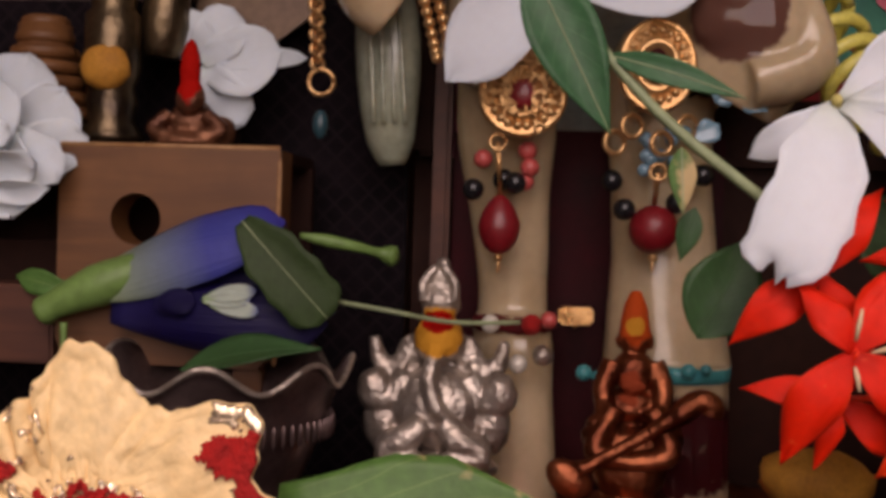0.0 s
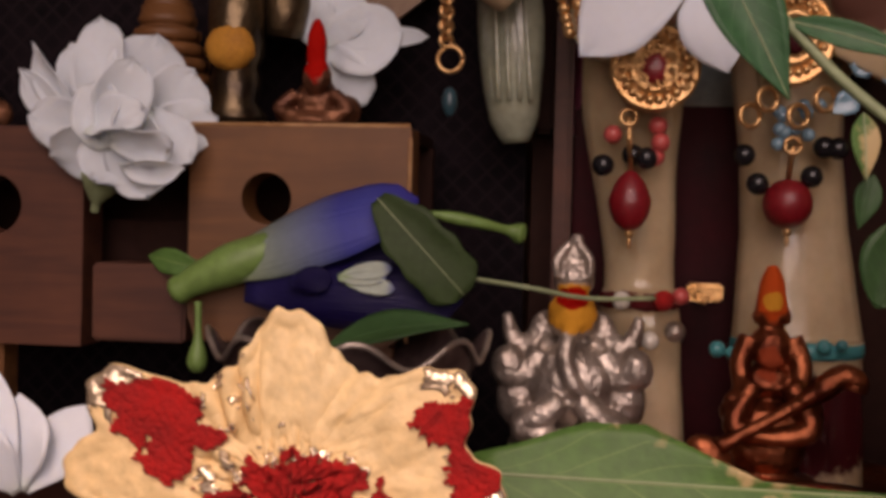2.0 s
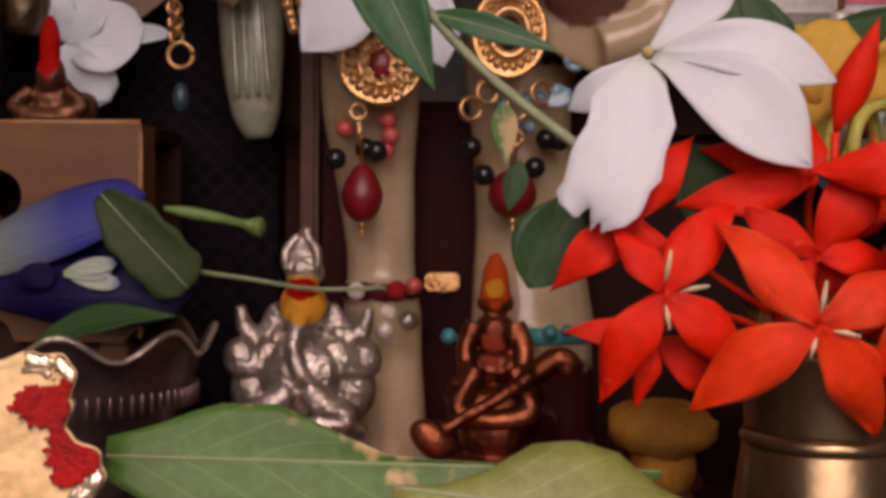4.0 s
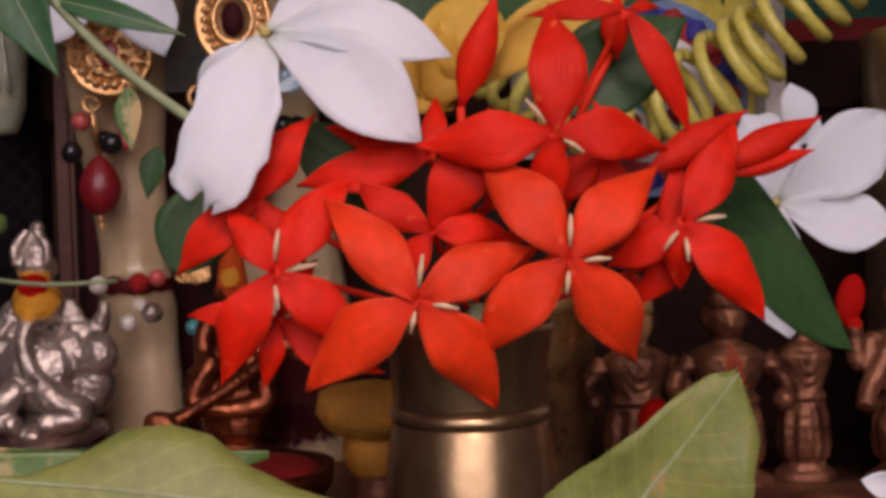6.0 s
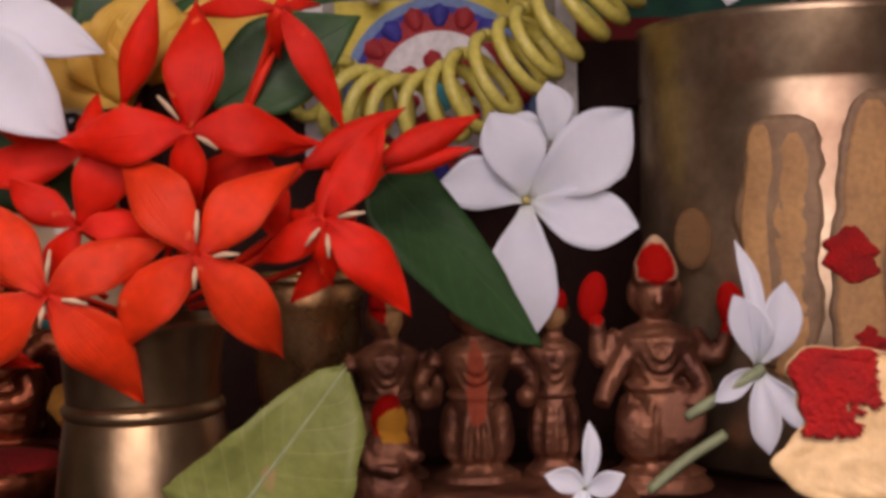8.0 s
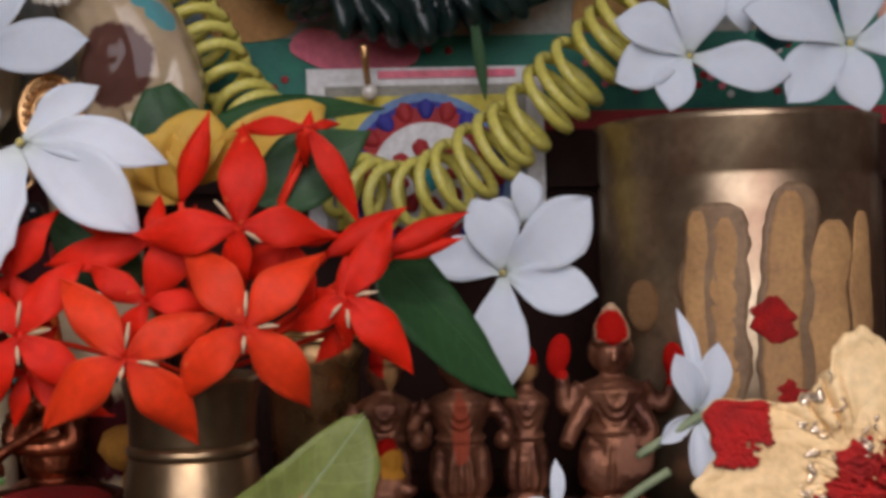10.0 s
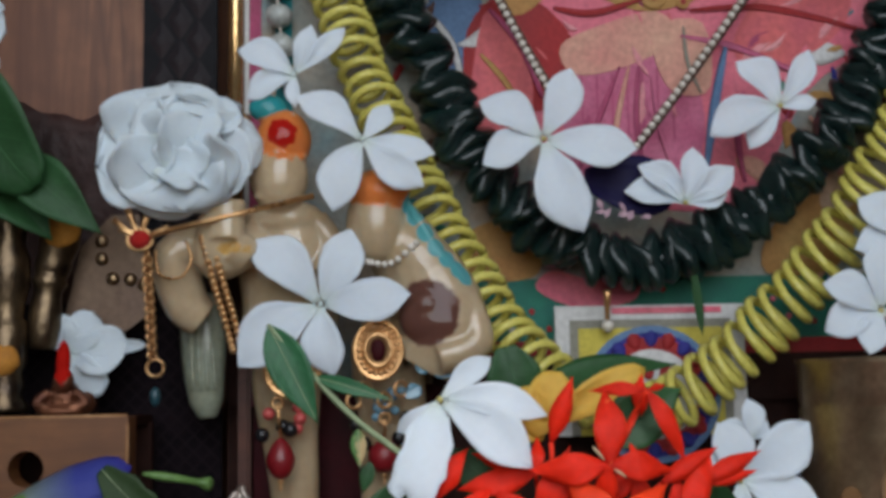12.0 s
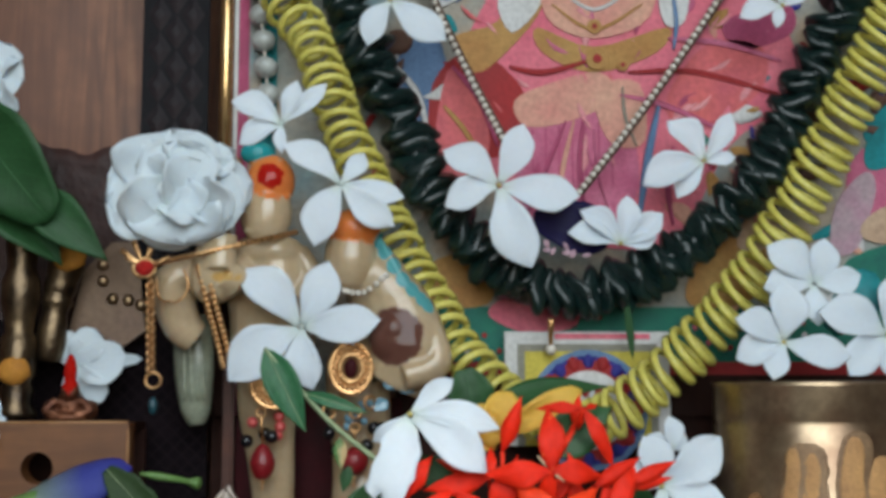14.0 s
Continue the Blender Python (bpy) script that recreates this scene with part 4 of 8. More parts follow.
flower("jasmine_flower", (-0.0605, 0.0860, 0.1705), [(-0.0800, 0.0850, 0.1844), (-0.0522, 0.0900, 0.1822), (-0.0384, 0.0850, 0.1659), (-0.0421, 0.0830, 0.1553), (-0.0693, 0.0810, 0.1483)], [0.45, 0.5, 0.38, 0.45, 0.55], WHITE, JW + " on the veiled statue's head", "flower", GJ, throat=WHITE)
flower("jasmine_flower", (0.0466, 0.0760, 0.0680), [(0.0399, 0.0720, 0.0844), (0.0660, 0.0720, 0.0844), (0.0668, 0.0700, 0.0628), (0.0471, 0.0700, 0.0430), (0.0302, 0.0720, 0.0715)], [0.66, 0.55, 0.54, 0.50, 0.6], WHITE, JW + " in front of the brass pot", "flower", GJ, throat=THROAT)
flower("jasmine_flower", (0.0523, 0.0840, 0.0789), [(0.0519, 0.0830, 0.0910), (0.0574, 0.0840, 0.0843), (0.0430, 0.0840, 0.0835)], 0.6, WHITE, JW + " half hidden behind another", "flower", GJ)
flower("jasmine_flower", (-0.0388, 0.0120, 0.0926), [(-0.0475, 0.0050, 0.0685), (-0.0186, 0.0030, 0.0778), (-0.0150, 0.0060, 0.0902), (-0.0262, 0.0150, 0.1025), (-0.0495, 0.0150, 0.0850)], [0.43, 0.44, 0.34, 0.36, 0.36], WHITE, JW + " with nibbled petals on the vase bunch", "flower", GJ, throat=THROAT, arch=0.10, shape=["blunt", "jasmine", "jasmine", "jasmine", "jasmine"], curls=[0.05, 0.12, 0.22, 0.05, 0.1], ragged=[0.16, 0.04, 0.03, 0.02, 0.02], skew=-0.10)
flower("jasmine_flower", (0.0896, 0.0760, 0.1156), [(0.0728, 0.0730, 0.1239), (0.0896, 0.0740, 0.1360), (0.1116, 0.0720, 0.1110), (0.0837, 0.0700, 0.1032), (0.0723, 0.0720, 0.1098)], [0.6, 0.65, 0.52, 0.62, 0.6], WHITE, JW + " on the brass pot's mouth", "flower", GJ, throat=THROAT)
flower("jasmine_flower", (0.1267, 0.0780, 0.1182), [(0.1019, 0.0750, 0.1261), (0.1272, 0.0760, 0.1378), (0.1491, 0.0750, 0.1227), (0.1287, 0.0720, 0.1022), (0.1106, 0.0730, 0.1046)], [0.58, 0.6, 0.6, 0.6, 0.58], WHITE, JW + " on the brass pot's mouth", "flower", GJ, throat=THROAT)
flower("jasmine_flower", (0.1046, 0.0860, 0.1364), [(0.0862, 0.0840, 0.1349), (0.0882, 0.0850, 0.1501), (0.1089, 0.0850, 0.1526), (0.1200, 0.0820, 0.1393), (0.1042, 0.0810, 0.1218)], 0.62, WHITE, JW + " on the brass pot's mouth", "flower", GJ)
flower("jasmine_flower", (0.0848, 0.0560, 0.0377), [(0.0814, 0.0560, 0.0602), (0.0891, 0.0540, 0.0530), (0.0800, 0.0530, 0.0508), (0.0943, 0.0540, 0.0270), (0.0855, 0.0520, 0.0236), (0.0762, 0.0520, 0.0329)], [0.15, 0.42, 0.48, 0.34, 0.38, 0.40], WHITE, "wilted white jasmine blossom on a pale stem", "flower", GJ, cup=0.3)
flower("jasmine_flower", (0.0513, 0.0300, 0.0236), [(0.0520, 0.0280, 0.0343), (0.0452, 0.0260, 0.0268), (0.0566, 0.0260, 0.0266), (0.0504, 0.0250, 0.0202)], [0.25, 0.5, 0.5, 0.5], WHITE, "white jasmine blossom with a curled petal on the altar", "flower", GJ, cup=0.3)
flower("jasmine_flower", (-0.1754, 0.0150, 0.0287), [(-0.1781, 0.0130, 0.0472), (-0.1755, 0.0140, 0.0439), (-0.1668, 0.0180, 0.0421), (-0.1833, 0.0100, 0.0392)], [0.2, 0.6, 0.55, 0.6], WHITE, "white jasmine blossom standing behind the foil lamp", "flower", GJ)


def double_flower(c, petals, label, t_scale):
    """A double blossom: ruffled petals, each from its base to its tip, the hindmost first."""
    top = thing("double_jasmine", c, label, "flower", "double white blossoms")
    for k, (base, tip, width, face, cup) in enumerate(petals):
        blade("petal", top, WHITE_WARM, base, tip, width * t_scale, shape="round" if width > 85 else "jasmine", ragged=0.05, face=face, arch=0.10, cup=cup, curl=0.08 - 0.04 * (k % 4), ruffle=0.08, twist=0.12 * ((k * 5) % 3 - 1), skew=0.06 * ((k % 3) - 1), nu=16, nv=14)
    return top


UPF, OUT, LFT, RGT, DWN = (0, -0.8, 0.5), (0, -1, 0), (-0.5, -0.85, 0.1), (0.5, -0.85, 0.1), (0, -0.8, -0.55)
spiky = double_flower((-0.1907, 0.0860, 0.0805), [
    ((-0.1962, 0.0930, 0.0838), (-0.2175, 0.0920, 0.1005), 78, LFT, 0.2), ((-0.1958, 0.0920, 0.0837), (-0.2150, 0.0930, 0.1062), 74, LFT, 0.2), ((-0.1960, 0.0940, 0.0850), (-0.2059, 0.0940, 0.1064), 110, UPF, 0.2),
    ((-0.1922, 0.0940, 0.0839), (-0.1864, 0.0940, 0.1083), 170, RGT, 0.1), ((-0.1885, 0.0910, 0.0838), (-0.1718, 0.0900, 0.0907), 120, RGT, 0.25), ((-0.1901, 0.0920, 0.0826), (-0.1771, 0.0920, 0.1005), 150, RGT, 0.15),
    ((-0.1933, 0.0890, 0.0848), (-0.1972, 0.0900, 0.1114), 112, UPF, 0.25), ((-0.1902, 0.0890, 0.0848), (-0.2111, 0.0870, 0.0903), 120, LFT, 0.15), ((-0.1875, 0.0870, 0.0865), (-0.2054, 0.0840, 0.0808), 125, DWN, 0.15),
    ((-0.1880, 0.0850, 0.0892), (-0.1935, 0.0800, 0.0760), 140, DWN, 0.12), ((-0.1862, 0.0850, 0.0904), (-0.1821, 0.0800, 0.0728), 150, DWN, 0.12), ((-0.1872, 0.0860, 0.0904), (-0.1739, 0.0820, 0.0801), 120, RGT, 0.2),
    ((-0.1919, 0.0830, 0.0832), (-0.1857, 0.0810, 0.1011), 120, RGT, 0.22), ((-0.1924, 0.0800, 0.0825), (-0.1922, 0.0790, 0.0968), 105, UPF, 0.3), ((-0.1950, 0.0790, 0.0869), (-0.1814, 0.0760, 0.0902), 95, UPF, 0.35),
    ((-0.1898, 0.0780, 0.0852), (-0.1755, 0.0760, 0.0836), 90, DWN, 0.3), ((-0.1878, 0.0790, 0.0797), (-0.1741, 0.0770, 0.0787), 60, DWN, 0.3)], "double white blossom with ruffled petals on the wooden stand", 0.0001)
part("calyx", tube_bm(spline([V((-0.1952, 0.0880, 0.0776)), V((-0.1964, 0.0880, 0.0735)), V((-0.1974, 0.0890, 0.0703))], 5), [0.0044, 0.0046, 0.0042, 0.0036, 0.0030, 0.0022, 0.0016, 0.001], 12), STEM, spiky, "pale green calyx")
flower("jasmine_flower", (-0.1568, 0.1160, 0.1086), [(-0.1454, 0.1130, 0.0956), (-0.1373, 0.1130, 0.1121), (-0.1617, 0.1140, 0.1205), (-0.1487, 0.1140, 0.1217), (-0.1318, 0.1160, 0.1113)], [0.9, 0.8, 0.9, 0.8, 0.2], WHITE_WARM, "soft white blossom behind a small bronze figure", "flower", GJ, shape="round", cup=0.15, arch=0.15)
rose = double_flower((-0.1154, 0.0780, 0.1616), [
    ((-0.1155, 0.0860, 0.1641), (-0.0905, 0.0850, 0.1707), 105, RGT, 0.2), ((-0.1163, 0.0860, 0.1649), (-0.0970, 0.0850, 0.1819), 90, UPF, 0.3), ((-0.1172, 0.0860, 0.1641), (-0.1341, 0.0860, 0.1815), 120, LFT, 0.2),
    ((-0.1169, 0.0850, 0.1630), (-0.1189, 0.0860, 0.1887), 175, UPF, 0.12), ((-0.1159, 0.0840, 0.1628), (-0.1046, 0.0840, 0.1824), 130, RGT, 0.15), ((-0.1149, 0.0830, 0.1652), (-0.1395, 0.0820, 0.1625), 165, LFT, 0.1),
    ((-0.1149, 0.0830, 0.1652), (-0.0922, 0.0800, 0.1595), 110, RGT, 0.25), ((-0.1153, 0.0810, 0.1681), (-0.1287, 0.0770, 0.1511), 150, DWN, 0.12), ((-0.1137, 0.0810, 0.1681), (-0.1117, 0.0750, 0.1484), 160, DWN, 0.10),
    ((-0.1129, 0.0810, 0.1673), (-0.0995, 0.0760, 0.1518), 130, DWN, 0.15), ((-0.1184, 0.0810, 0.1589), (-0.1267, 0.0800, 0.1779), 110, LFT, 0.2), ((-0.1174, 0.0800, 0.1595), (-0.1151, 0.0810, 0.1836), 140, UPF, 0.12),
    ((-0.1139, 0.0790, 0.1577), (-0.1048, 0.0790, 0.1760), 125, RGT, 0.15), ((-0.1194, 0.0780, 0.1572), (-0.1210, 0.0770, 0.1705), 62, UPF, 0.3), ((-0.1145, 0.0780, 0.1572), (-0.1113, 0.0770, 0.1705), 88, UPF, 0.2),
    ((-0.1208, 0.0770, 0.1606), (-0.1067, 0.0750, 0.1566), 70, UPF, 0.2)], "large double white blossom on the statue's shoulder", 0.0002)
double_flower((-0.1859, 0.0950, 0.2080), [
    ((-0.1846, 0.0970, 0.2085), (-0.1770, 0.0960, 0.2210), 90, UPF, 0.2), ((-0.1842, 0.0960, 0.2083), (-0.1712, 0.0940, 0.2079), 88, RGT, 0.2), ((-0.1839, 0.0950, 0.2080), (-0.1758, 0.0920, 0.1929), 88, DWN, 0.2),
    ((-0.1842, 0.0960, 0.2083), (-0.1943, 0.0950, 0.2221), 90, LFT, 0.2), ((-0.1839, 0.0950, 0.2080), (-0.1944, 0.0930, 0.1973), 95, LFT, 0.2)], "white blossom at the edge of the shrine", 0.0002)

# ixora bunch in the brass vase
def ixora(c, tips, label="scarlet ixora blossom in the brass vase", width=0.42, material=None, stamens=True, face=(0, -1, 0.1)):
    top = thing("ixora_flower", c, label, "flower", "scarlet ixora bunch")
    for k, tip in enumerate(tips):
        length = (V(tip) - V(c)).length
        blade("petal", top, material or RED, c, tip, length * width, shape="ixora", face=face, arch=0.06, cup=-0.12, curl=0.15, ruffle=0.10, nu=18, nv=8, twist=0.18 * ((k * 5) % 3 - 1), skew=(0.09, -0.06, 0.07, -0.10, 0.04)[(k * 2 + len(tips)) % 5])
    # the flower's tube runs back to the bunch's middle
    heart = V((-0.0114, 0.0220, 0.0514))
    line = spline([V(c), V(c).lerp(heart, 0.25) + Vector((0, 0.004, 0)), V(c).lerp(heart, 0.8)], 5)
    part("flower_tube", tube_bm(line, [0.0009, 0.0006, 0.0005, 0.0005], 6), RED, top)
    if stamens:
        for k in range(min(3, len(tips))):
            d = ((V(tips[k]) - V(c)) + (V(tips[(k + 1) % len(tips)]) - V(c))).normalized()
            p = V(c) + d * (0.0016 + 0.0006 * (k % 2)) + Vector((0, -0.0008, 0))
            part("stamen", tube_bm([p, p + d * 0.0016 + Vector((0, -0.0006, 0.0004)), p + d * 0.0036 + Vector((0, -0.0011, 0.0006))], [0.0002, 0.00038, 0.00018], 6), STAMEN, top)
    return top


ixora((0.0000, -0.0010, 0.0616), [(-0.0110, 0.0030, 0.0763), (0.0124, 0.0030, 0.0737), (0.0100, 0.0050, 0.0465), (-0.0125, 0.0020, 0.0488)], material=RED_LIT)
ixora((-0.0190, -0.0010, 0.0571), [(-0.0306, 0.0020, 0.0704), (-0.0040, 0.0010, 0.0636), (-0.0086, 0.0050, 0.0412), (-0.0346, 0.0030, 0.0451)], material=RED_LIT)
ixora((-0.0012, 0.0020, 0.0775), [(-0.0005, 0.0060, 0.0955), (-0.0191, 0.0030, 0.0765), (0.0144, 0.0050, 0.0753), (-0.0016, 0.0060, 0.0661)])
ixora((-0.0374, 0.0040, 0.0606), [(-0.0439, 0.0060, 0.0697), (-0.0272, 0.0070, 0.0734), (-0.0259, 0.0040, 0.0495), (-0.0455, 0.0050, 0.0458)])
ixora((0.0156, 0.0060, 0.0658), [(0.0237, 0.0080, 0.0788), (0.0267, 0.0060, 0.0527), (0.0055, 0.0080, 0.0599), (0.0156, 0.0090, 0.0562)])
ixora((-0.0172, 0.0070, 0.0655), [(-0.0088, 0.0070, 0.0814), (-0.0274, 0.0070, 0.0723), (-0.0056, 0.0090, 0.0639), (-0.0224, 0.0090, 0.0560)], stamens=False)
ixora((0.0096, 0.0110, 0.0940), [(-0.0040, 0.0120, 0.0945), (0.0182, 0.0100, 0.0775), (0.0152, 0.0150, 0.0952), (0.0085, 0.0150, 0.0872)], width=0.25, stamens=False)
ixora((-0.0171, 0.0100, 0.0755), [(-0.0351, 0.0090, 0.0727), (-0.0319, 0.0130, 0.0799), (-0.0161, 0.0140, 0.0841)], width=0.36, stamens=False)
ixora((-0.0403, 0.0100, 0.0700), [(-0.0518, 0.0090, 0.0608), (-0.0328, 0.0100, 0.0817), (-0.0437, 0.0110, 0.0784), (-0.0340, 0.0110, 0.0607)], width=0.42, stamens=False)
ixora((-0.0379, 0.0090, 0.0541), [(-0.0498, 0.0080, 0.0554), (-0.0401, 0.0090, 0.0447), (-0.0326, 0.0100, 0.0622), (-0.0240, 0.0100, 0.0461)], width=0.36, stamens=False)
ixora((0.0067, 0.0100, 0.0749), [(0.0050, 0.0090, 0.0820), (0.0147, 0.0110, 0.0762), (-0.0056, 0.0120, 0.0691), (0.0095, 0.0110, 0.0611)], stamens=False)
ixora((0.0172, 0.0120, 0.0609), [(0.0163, 0.0120, 0.0747), (0.0082, 0.0130, 0.0673), (0.0094, 0.0130, 0.0541)], stamens=False)
ixora((-0.0104, 0.0140, 0.0677), [(-0.0166, 0.0120, 0.0587), (-0.0106, 0.0130, 0.0585), (-0.0056, 0.0140, 0.0730)], stamens=False)
for a, b, wd in (((0.0216, 0.0120, 0.0727), (0.0364, 0.0150, 0.0795), 0.30), ((0.0229, 0.0130, 0.0719), (0.0355, 0.0150, 0.0750), 0.24), ((0.0120, 0.0110, 0.0725), (0.0261, 0.0140, 0.0806), 0.30), ((-0.0128, 0.0150, 0.0822), (-0.0074, 0.0140, 0.0976), 0.32), ((0.0080, 0.0160, 0.0891), (0.0095, 0.0180, 0.0980), 0.4)):
    bud = thing("ixora_bud", a, "scarlet ixora bud opening beside the bunch", "flower bud", "scarlet ixora bunch")
    blade("petal", bud, RED, a, b, (V(b) - V(a)).length * wd, shape="ixora", arch=0.05, cup=-0.35)
    part("flower_tube", tube_bm(spline([V(a), V(a).lerp(V((-0.0114, 0.0220, 0.0514)), 0.7)], 4), 0.0006, 6), RED, bud)
part_of = thing("ixora_stalk", (-0.0114, 0.0220, 0.0514), "green stalk of the ixora bunch in the vase", "stalk")
part("stalk", tube_bm(spline([V((-0.0111, 0.0200, 0.0548)), V((-0.0124, 0.0190, 0.0356)), V((-0.0132, 0.0190, 0.0195))], 5), 0.0016), STEM, part_of)

yellow = thing("yellow_flower", (-0.0133, 0.0280, 0.0895), "folded yellow blossom behind the ixora bunch", "flower")
for a, b, w in (((-0.0131, 0.0240, 0.0841), (-0.0280, 0.0240, 0.0908), 0.0120), ((-0.0168, 0.0230, 0.0836), (-0.0088, 0.0240, 0.0988), 0.0115), ((-0.0120, 0.0250, 0.0868), (0.0116, 0.0240, 0.0993), 0.0085), ((-0.0145, 0.0245, 0.0843), (-0.0205, 0.0240, 0.0948), 0.0105)):
    blade("petal", yellow, YELLOW_PETAL, a, b, w, shape="round", arch=0.1, cup=0.35, ruffle=0.1)


# ---- leaves ----
def leaf(base, tip, width, material, label, shape="leaf", **how):
    top = thing("leaf", base, label, "leaf")
    ob = blade("leaf_blade", top, material, base, tip, width, shape=shape, nu=20, nv=8, **how)
    line = [Vector(ob.data.vertices[i * 9 + 4].co) for i in range(21)]
    rib = [max(0.00012, width * 0.016 * (1 - 0.8 * i / 20)) for i in range(21)]
    part("midrib", tube_bm(line, rib, 6), STEM if material is not LEAF_DARK else material, top, "pale raised midrib" if material is not LEAF_DARK else "")
    return top


leaf((-0.1065, -0.0070, 0.0405), (-0.0380, -0.0010, 0.0385), 0.0140, LEAF, "broad green leaf with dry specks lying before the figures", face=(0, -0.9, 0.4), arch=0.012, cup=0.05, sides=((0.35, 0.62, 0.98, 1.0, 0.55, 0.12, 0.06, 0.05, 0.05, 0.04, 0.02), (0.4, 0.9, 1.2, 1.4, 1.5, 1.5, 1.4, 1.2, 0.9, 0.5, 0.1)))
leaf((-0.0708, -0.0100, 0.0380), (-0.0190, -0.0085, 0.0308), 0.0172, LEAF_PALE, "pale green leaf with brown scars before the vase", face=(0, -0.85, 0.45), arch=0.02, cup=-0.06, ruffle=0.04, sides=((0.05, 0.12, 0.42, 0.86, 1.0, 0.93, 0.56, 0.36, 0.24, 0.12, 0.02), (0.2, 0.5, 0.8, 1, 1, 1, 0.9, 0.8, 0.6, 0.4, 0.1)))
leaf((0.0030, -0.0070, 0.0275), (0.0192, -0.0085, 0.0484), 0.0215, LEAF_PALE, "pale green leaf with a torn end before the vase", face=(0.1, -0.95, 0.25), arch=0.03, cup=0.06, ruffle=0.03, ragged=0.05, sides=((0.88, 0.82, 0.75, 0.66, 0.58, 0.52, 0.48, 0.42, 0.34, 0.24, 0.06), (0.9, 0.95, 1, 1, 1, 0.98, 0.88, 0.74, 0.6, 0.36, 0.06)))
leaf((0.0215, 0.0220, 0.0722), (0.0455, 0.0310, 0.0452), 0.0160, LEAF_DARK, "dark green pointed leaf beside the ixora bunch", face=(0.2, -0.9, 0.4), arch=0.03, cup=0.08, ragged=0.02, sides=((0.5, 0.8, 0.76, 0.68, 0.6, 0.5, 0.42, 0.33, 0.24, 0.15, 0.03), (0.4, 0.85, 0.98, 1, 1, 1, 0.95, 0.8, 0.6, 0.36, 0.04)))
leaf((-0.0793, 0.0160, 0.1110), (-0.0676, 0.0150, 0.0877), 0.0098, SPRIG_LEAF, "small dark green leaf on a jasmine sprig", arch=0.05, cup=0.15)
leaf((-0.0684, 0.0160, 0.0985), (-0.0499, 0.0140, 0.0927), 0.0038, SPRIG_LEAF, "narrow dark green leaf on a jasmine sprig", arch=0.08)
leaf((-0.0581, 0.0150, 0.0862), (-0.0577, 0.0140, 0.0772), 0.0037, LEAF, "tiny green leaf on a jasmine sprig")
leaf((-0.0555, 0.0200, 0.0783), (-0.0573, 0.0200, 0.0708), 0.0036, LEAF_DARK, "small dark leaf under the jasmine")
leaf((-0.0216, 0.0400, 0.1058), (-0.0181, 0.0400, 0.0924), 0.0139, LEAF_DARK, "rounded dark leaf behind the yellow blossom", shape="round")
leaf((-0.0168, 0.0340, 0.0932), (0.0218, 0.0380, 0.1004), 0.0107, LEAF_DARK, "dark green leaf behind the ixora bunch", face=(0, -0.7, 0.7))
leaf((-0.0008, 0.0180, 0.0817), (0.0197, 0.0220, 0.0944), 0.0137, LEAF_DARK, "dark leaf behind the red petals")
leaf((-0.0203, 0.0190, 0.0679), (-0.0377, 0.0200, 0.0812), 0.0120, LEAF_DARK, "dark leaf under the red petals")
leaf((-0.0542, 0.0220, 0.0600), (-0.0471, 0.0240, 0.0745), 0.0112, LEAF_DARK, "dark leaf behind the ixora bunch")
leaf((-0.1932, 0.0890, 0.2003), (-0.1586, 0.0860, 0.1573), 0.0317, LEAF_DARK, "broad dark green leaf at the shrine's side", shape="cut", face=(0.2, -0.8, -0.5))
leaf((-0.1873, 0.0980, 0.1764), (-0.1570, 0.0980, 0.1428), 0.0238, LEAF_DARK, "dark green leaf in the shade at the shrine's side", face=(0.2, -0.8, 0.3))
leaf((-0.1698, 0.0920, 0.1695), (-0.1402, 0.0920, 0.1438), 0.0163, LEAF_DARK, "dark green leaf at the shrine's side")
sprig = thing("sprig", (-0.0777, 0.0160, 0.1107), "pale green sprig stem of the jasmine", "stem")
part("stem", tube_bm(spline([V((-0.0794, 0.0160, 0.1110)), V((-0.0684, 0.0160, 0.0985)), V((-0.0591, 0.0150, 0.0888)), V((-0.0447, 0.0140, 0.0777))], 5), [0.0006, 0.0007, 0.0008], 7), STEM, sprig)
for pts, lab in (([(0.0643, 0.0500, 0.0184), (0.0708, 0.0510, 0.0233), (0.0778, 0.0520, 0.0273)], "pale green stem of a wilted blossom"), ([(0.0714, 0.0530, 0.0302), (0.0785, 0.0540, 0.0342), (0.0852, 0.0550, 0.0380)], "yellow-green stem of a wilted blossom")):
    s = thing("flower_stem", pts[0], lab, "stem")
    part("stem", tube_bm(spline([V(p) for p in pts], 5), [0.0008, 0.0009, 0.0010], 8), STEM, s)



# ---- metal and stone things ----
def rings(profile_px, t_scale):
    return [(r * t_scale, z * t_scale) for r, z in profile_px]


# brass vase under the ixora
base = V((-0.0125, 0.0200, 0.0387))
k = 0.000079
vase = thing("brass_vase", (base.x, 0.020, 0.0), "small polished brass vase holding the ixora bunch", "vase")
zb = base.z
prof = [(150 * k * 0.8, 0.0), (150 * k * 0.9, 0.002), (120 * k, 0.006), (170 * k, zb * 0.45), (160 * k, zb * 0.7), (141 * k, zb - 0.0006), (136 * k, zb)]
part("body", lathe_bm(prof, (base.x, 0.020, 0), 48), BRASS_SMOOTH, vase)
prof = [(136 * k, zb - 0.0004), (142 * k, zb), (145 * k, zb + 0.0005), (145 * k, zb + 0.0011), (141 * k, zb + 0.0016), (136 * k, zb + 0.002)]
part("neck_ring", lathe_bm(prof, (base.x, 0.020, 0), 48), BRASS_SMOOTH, vase, "raised turned ring")
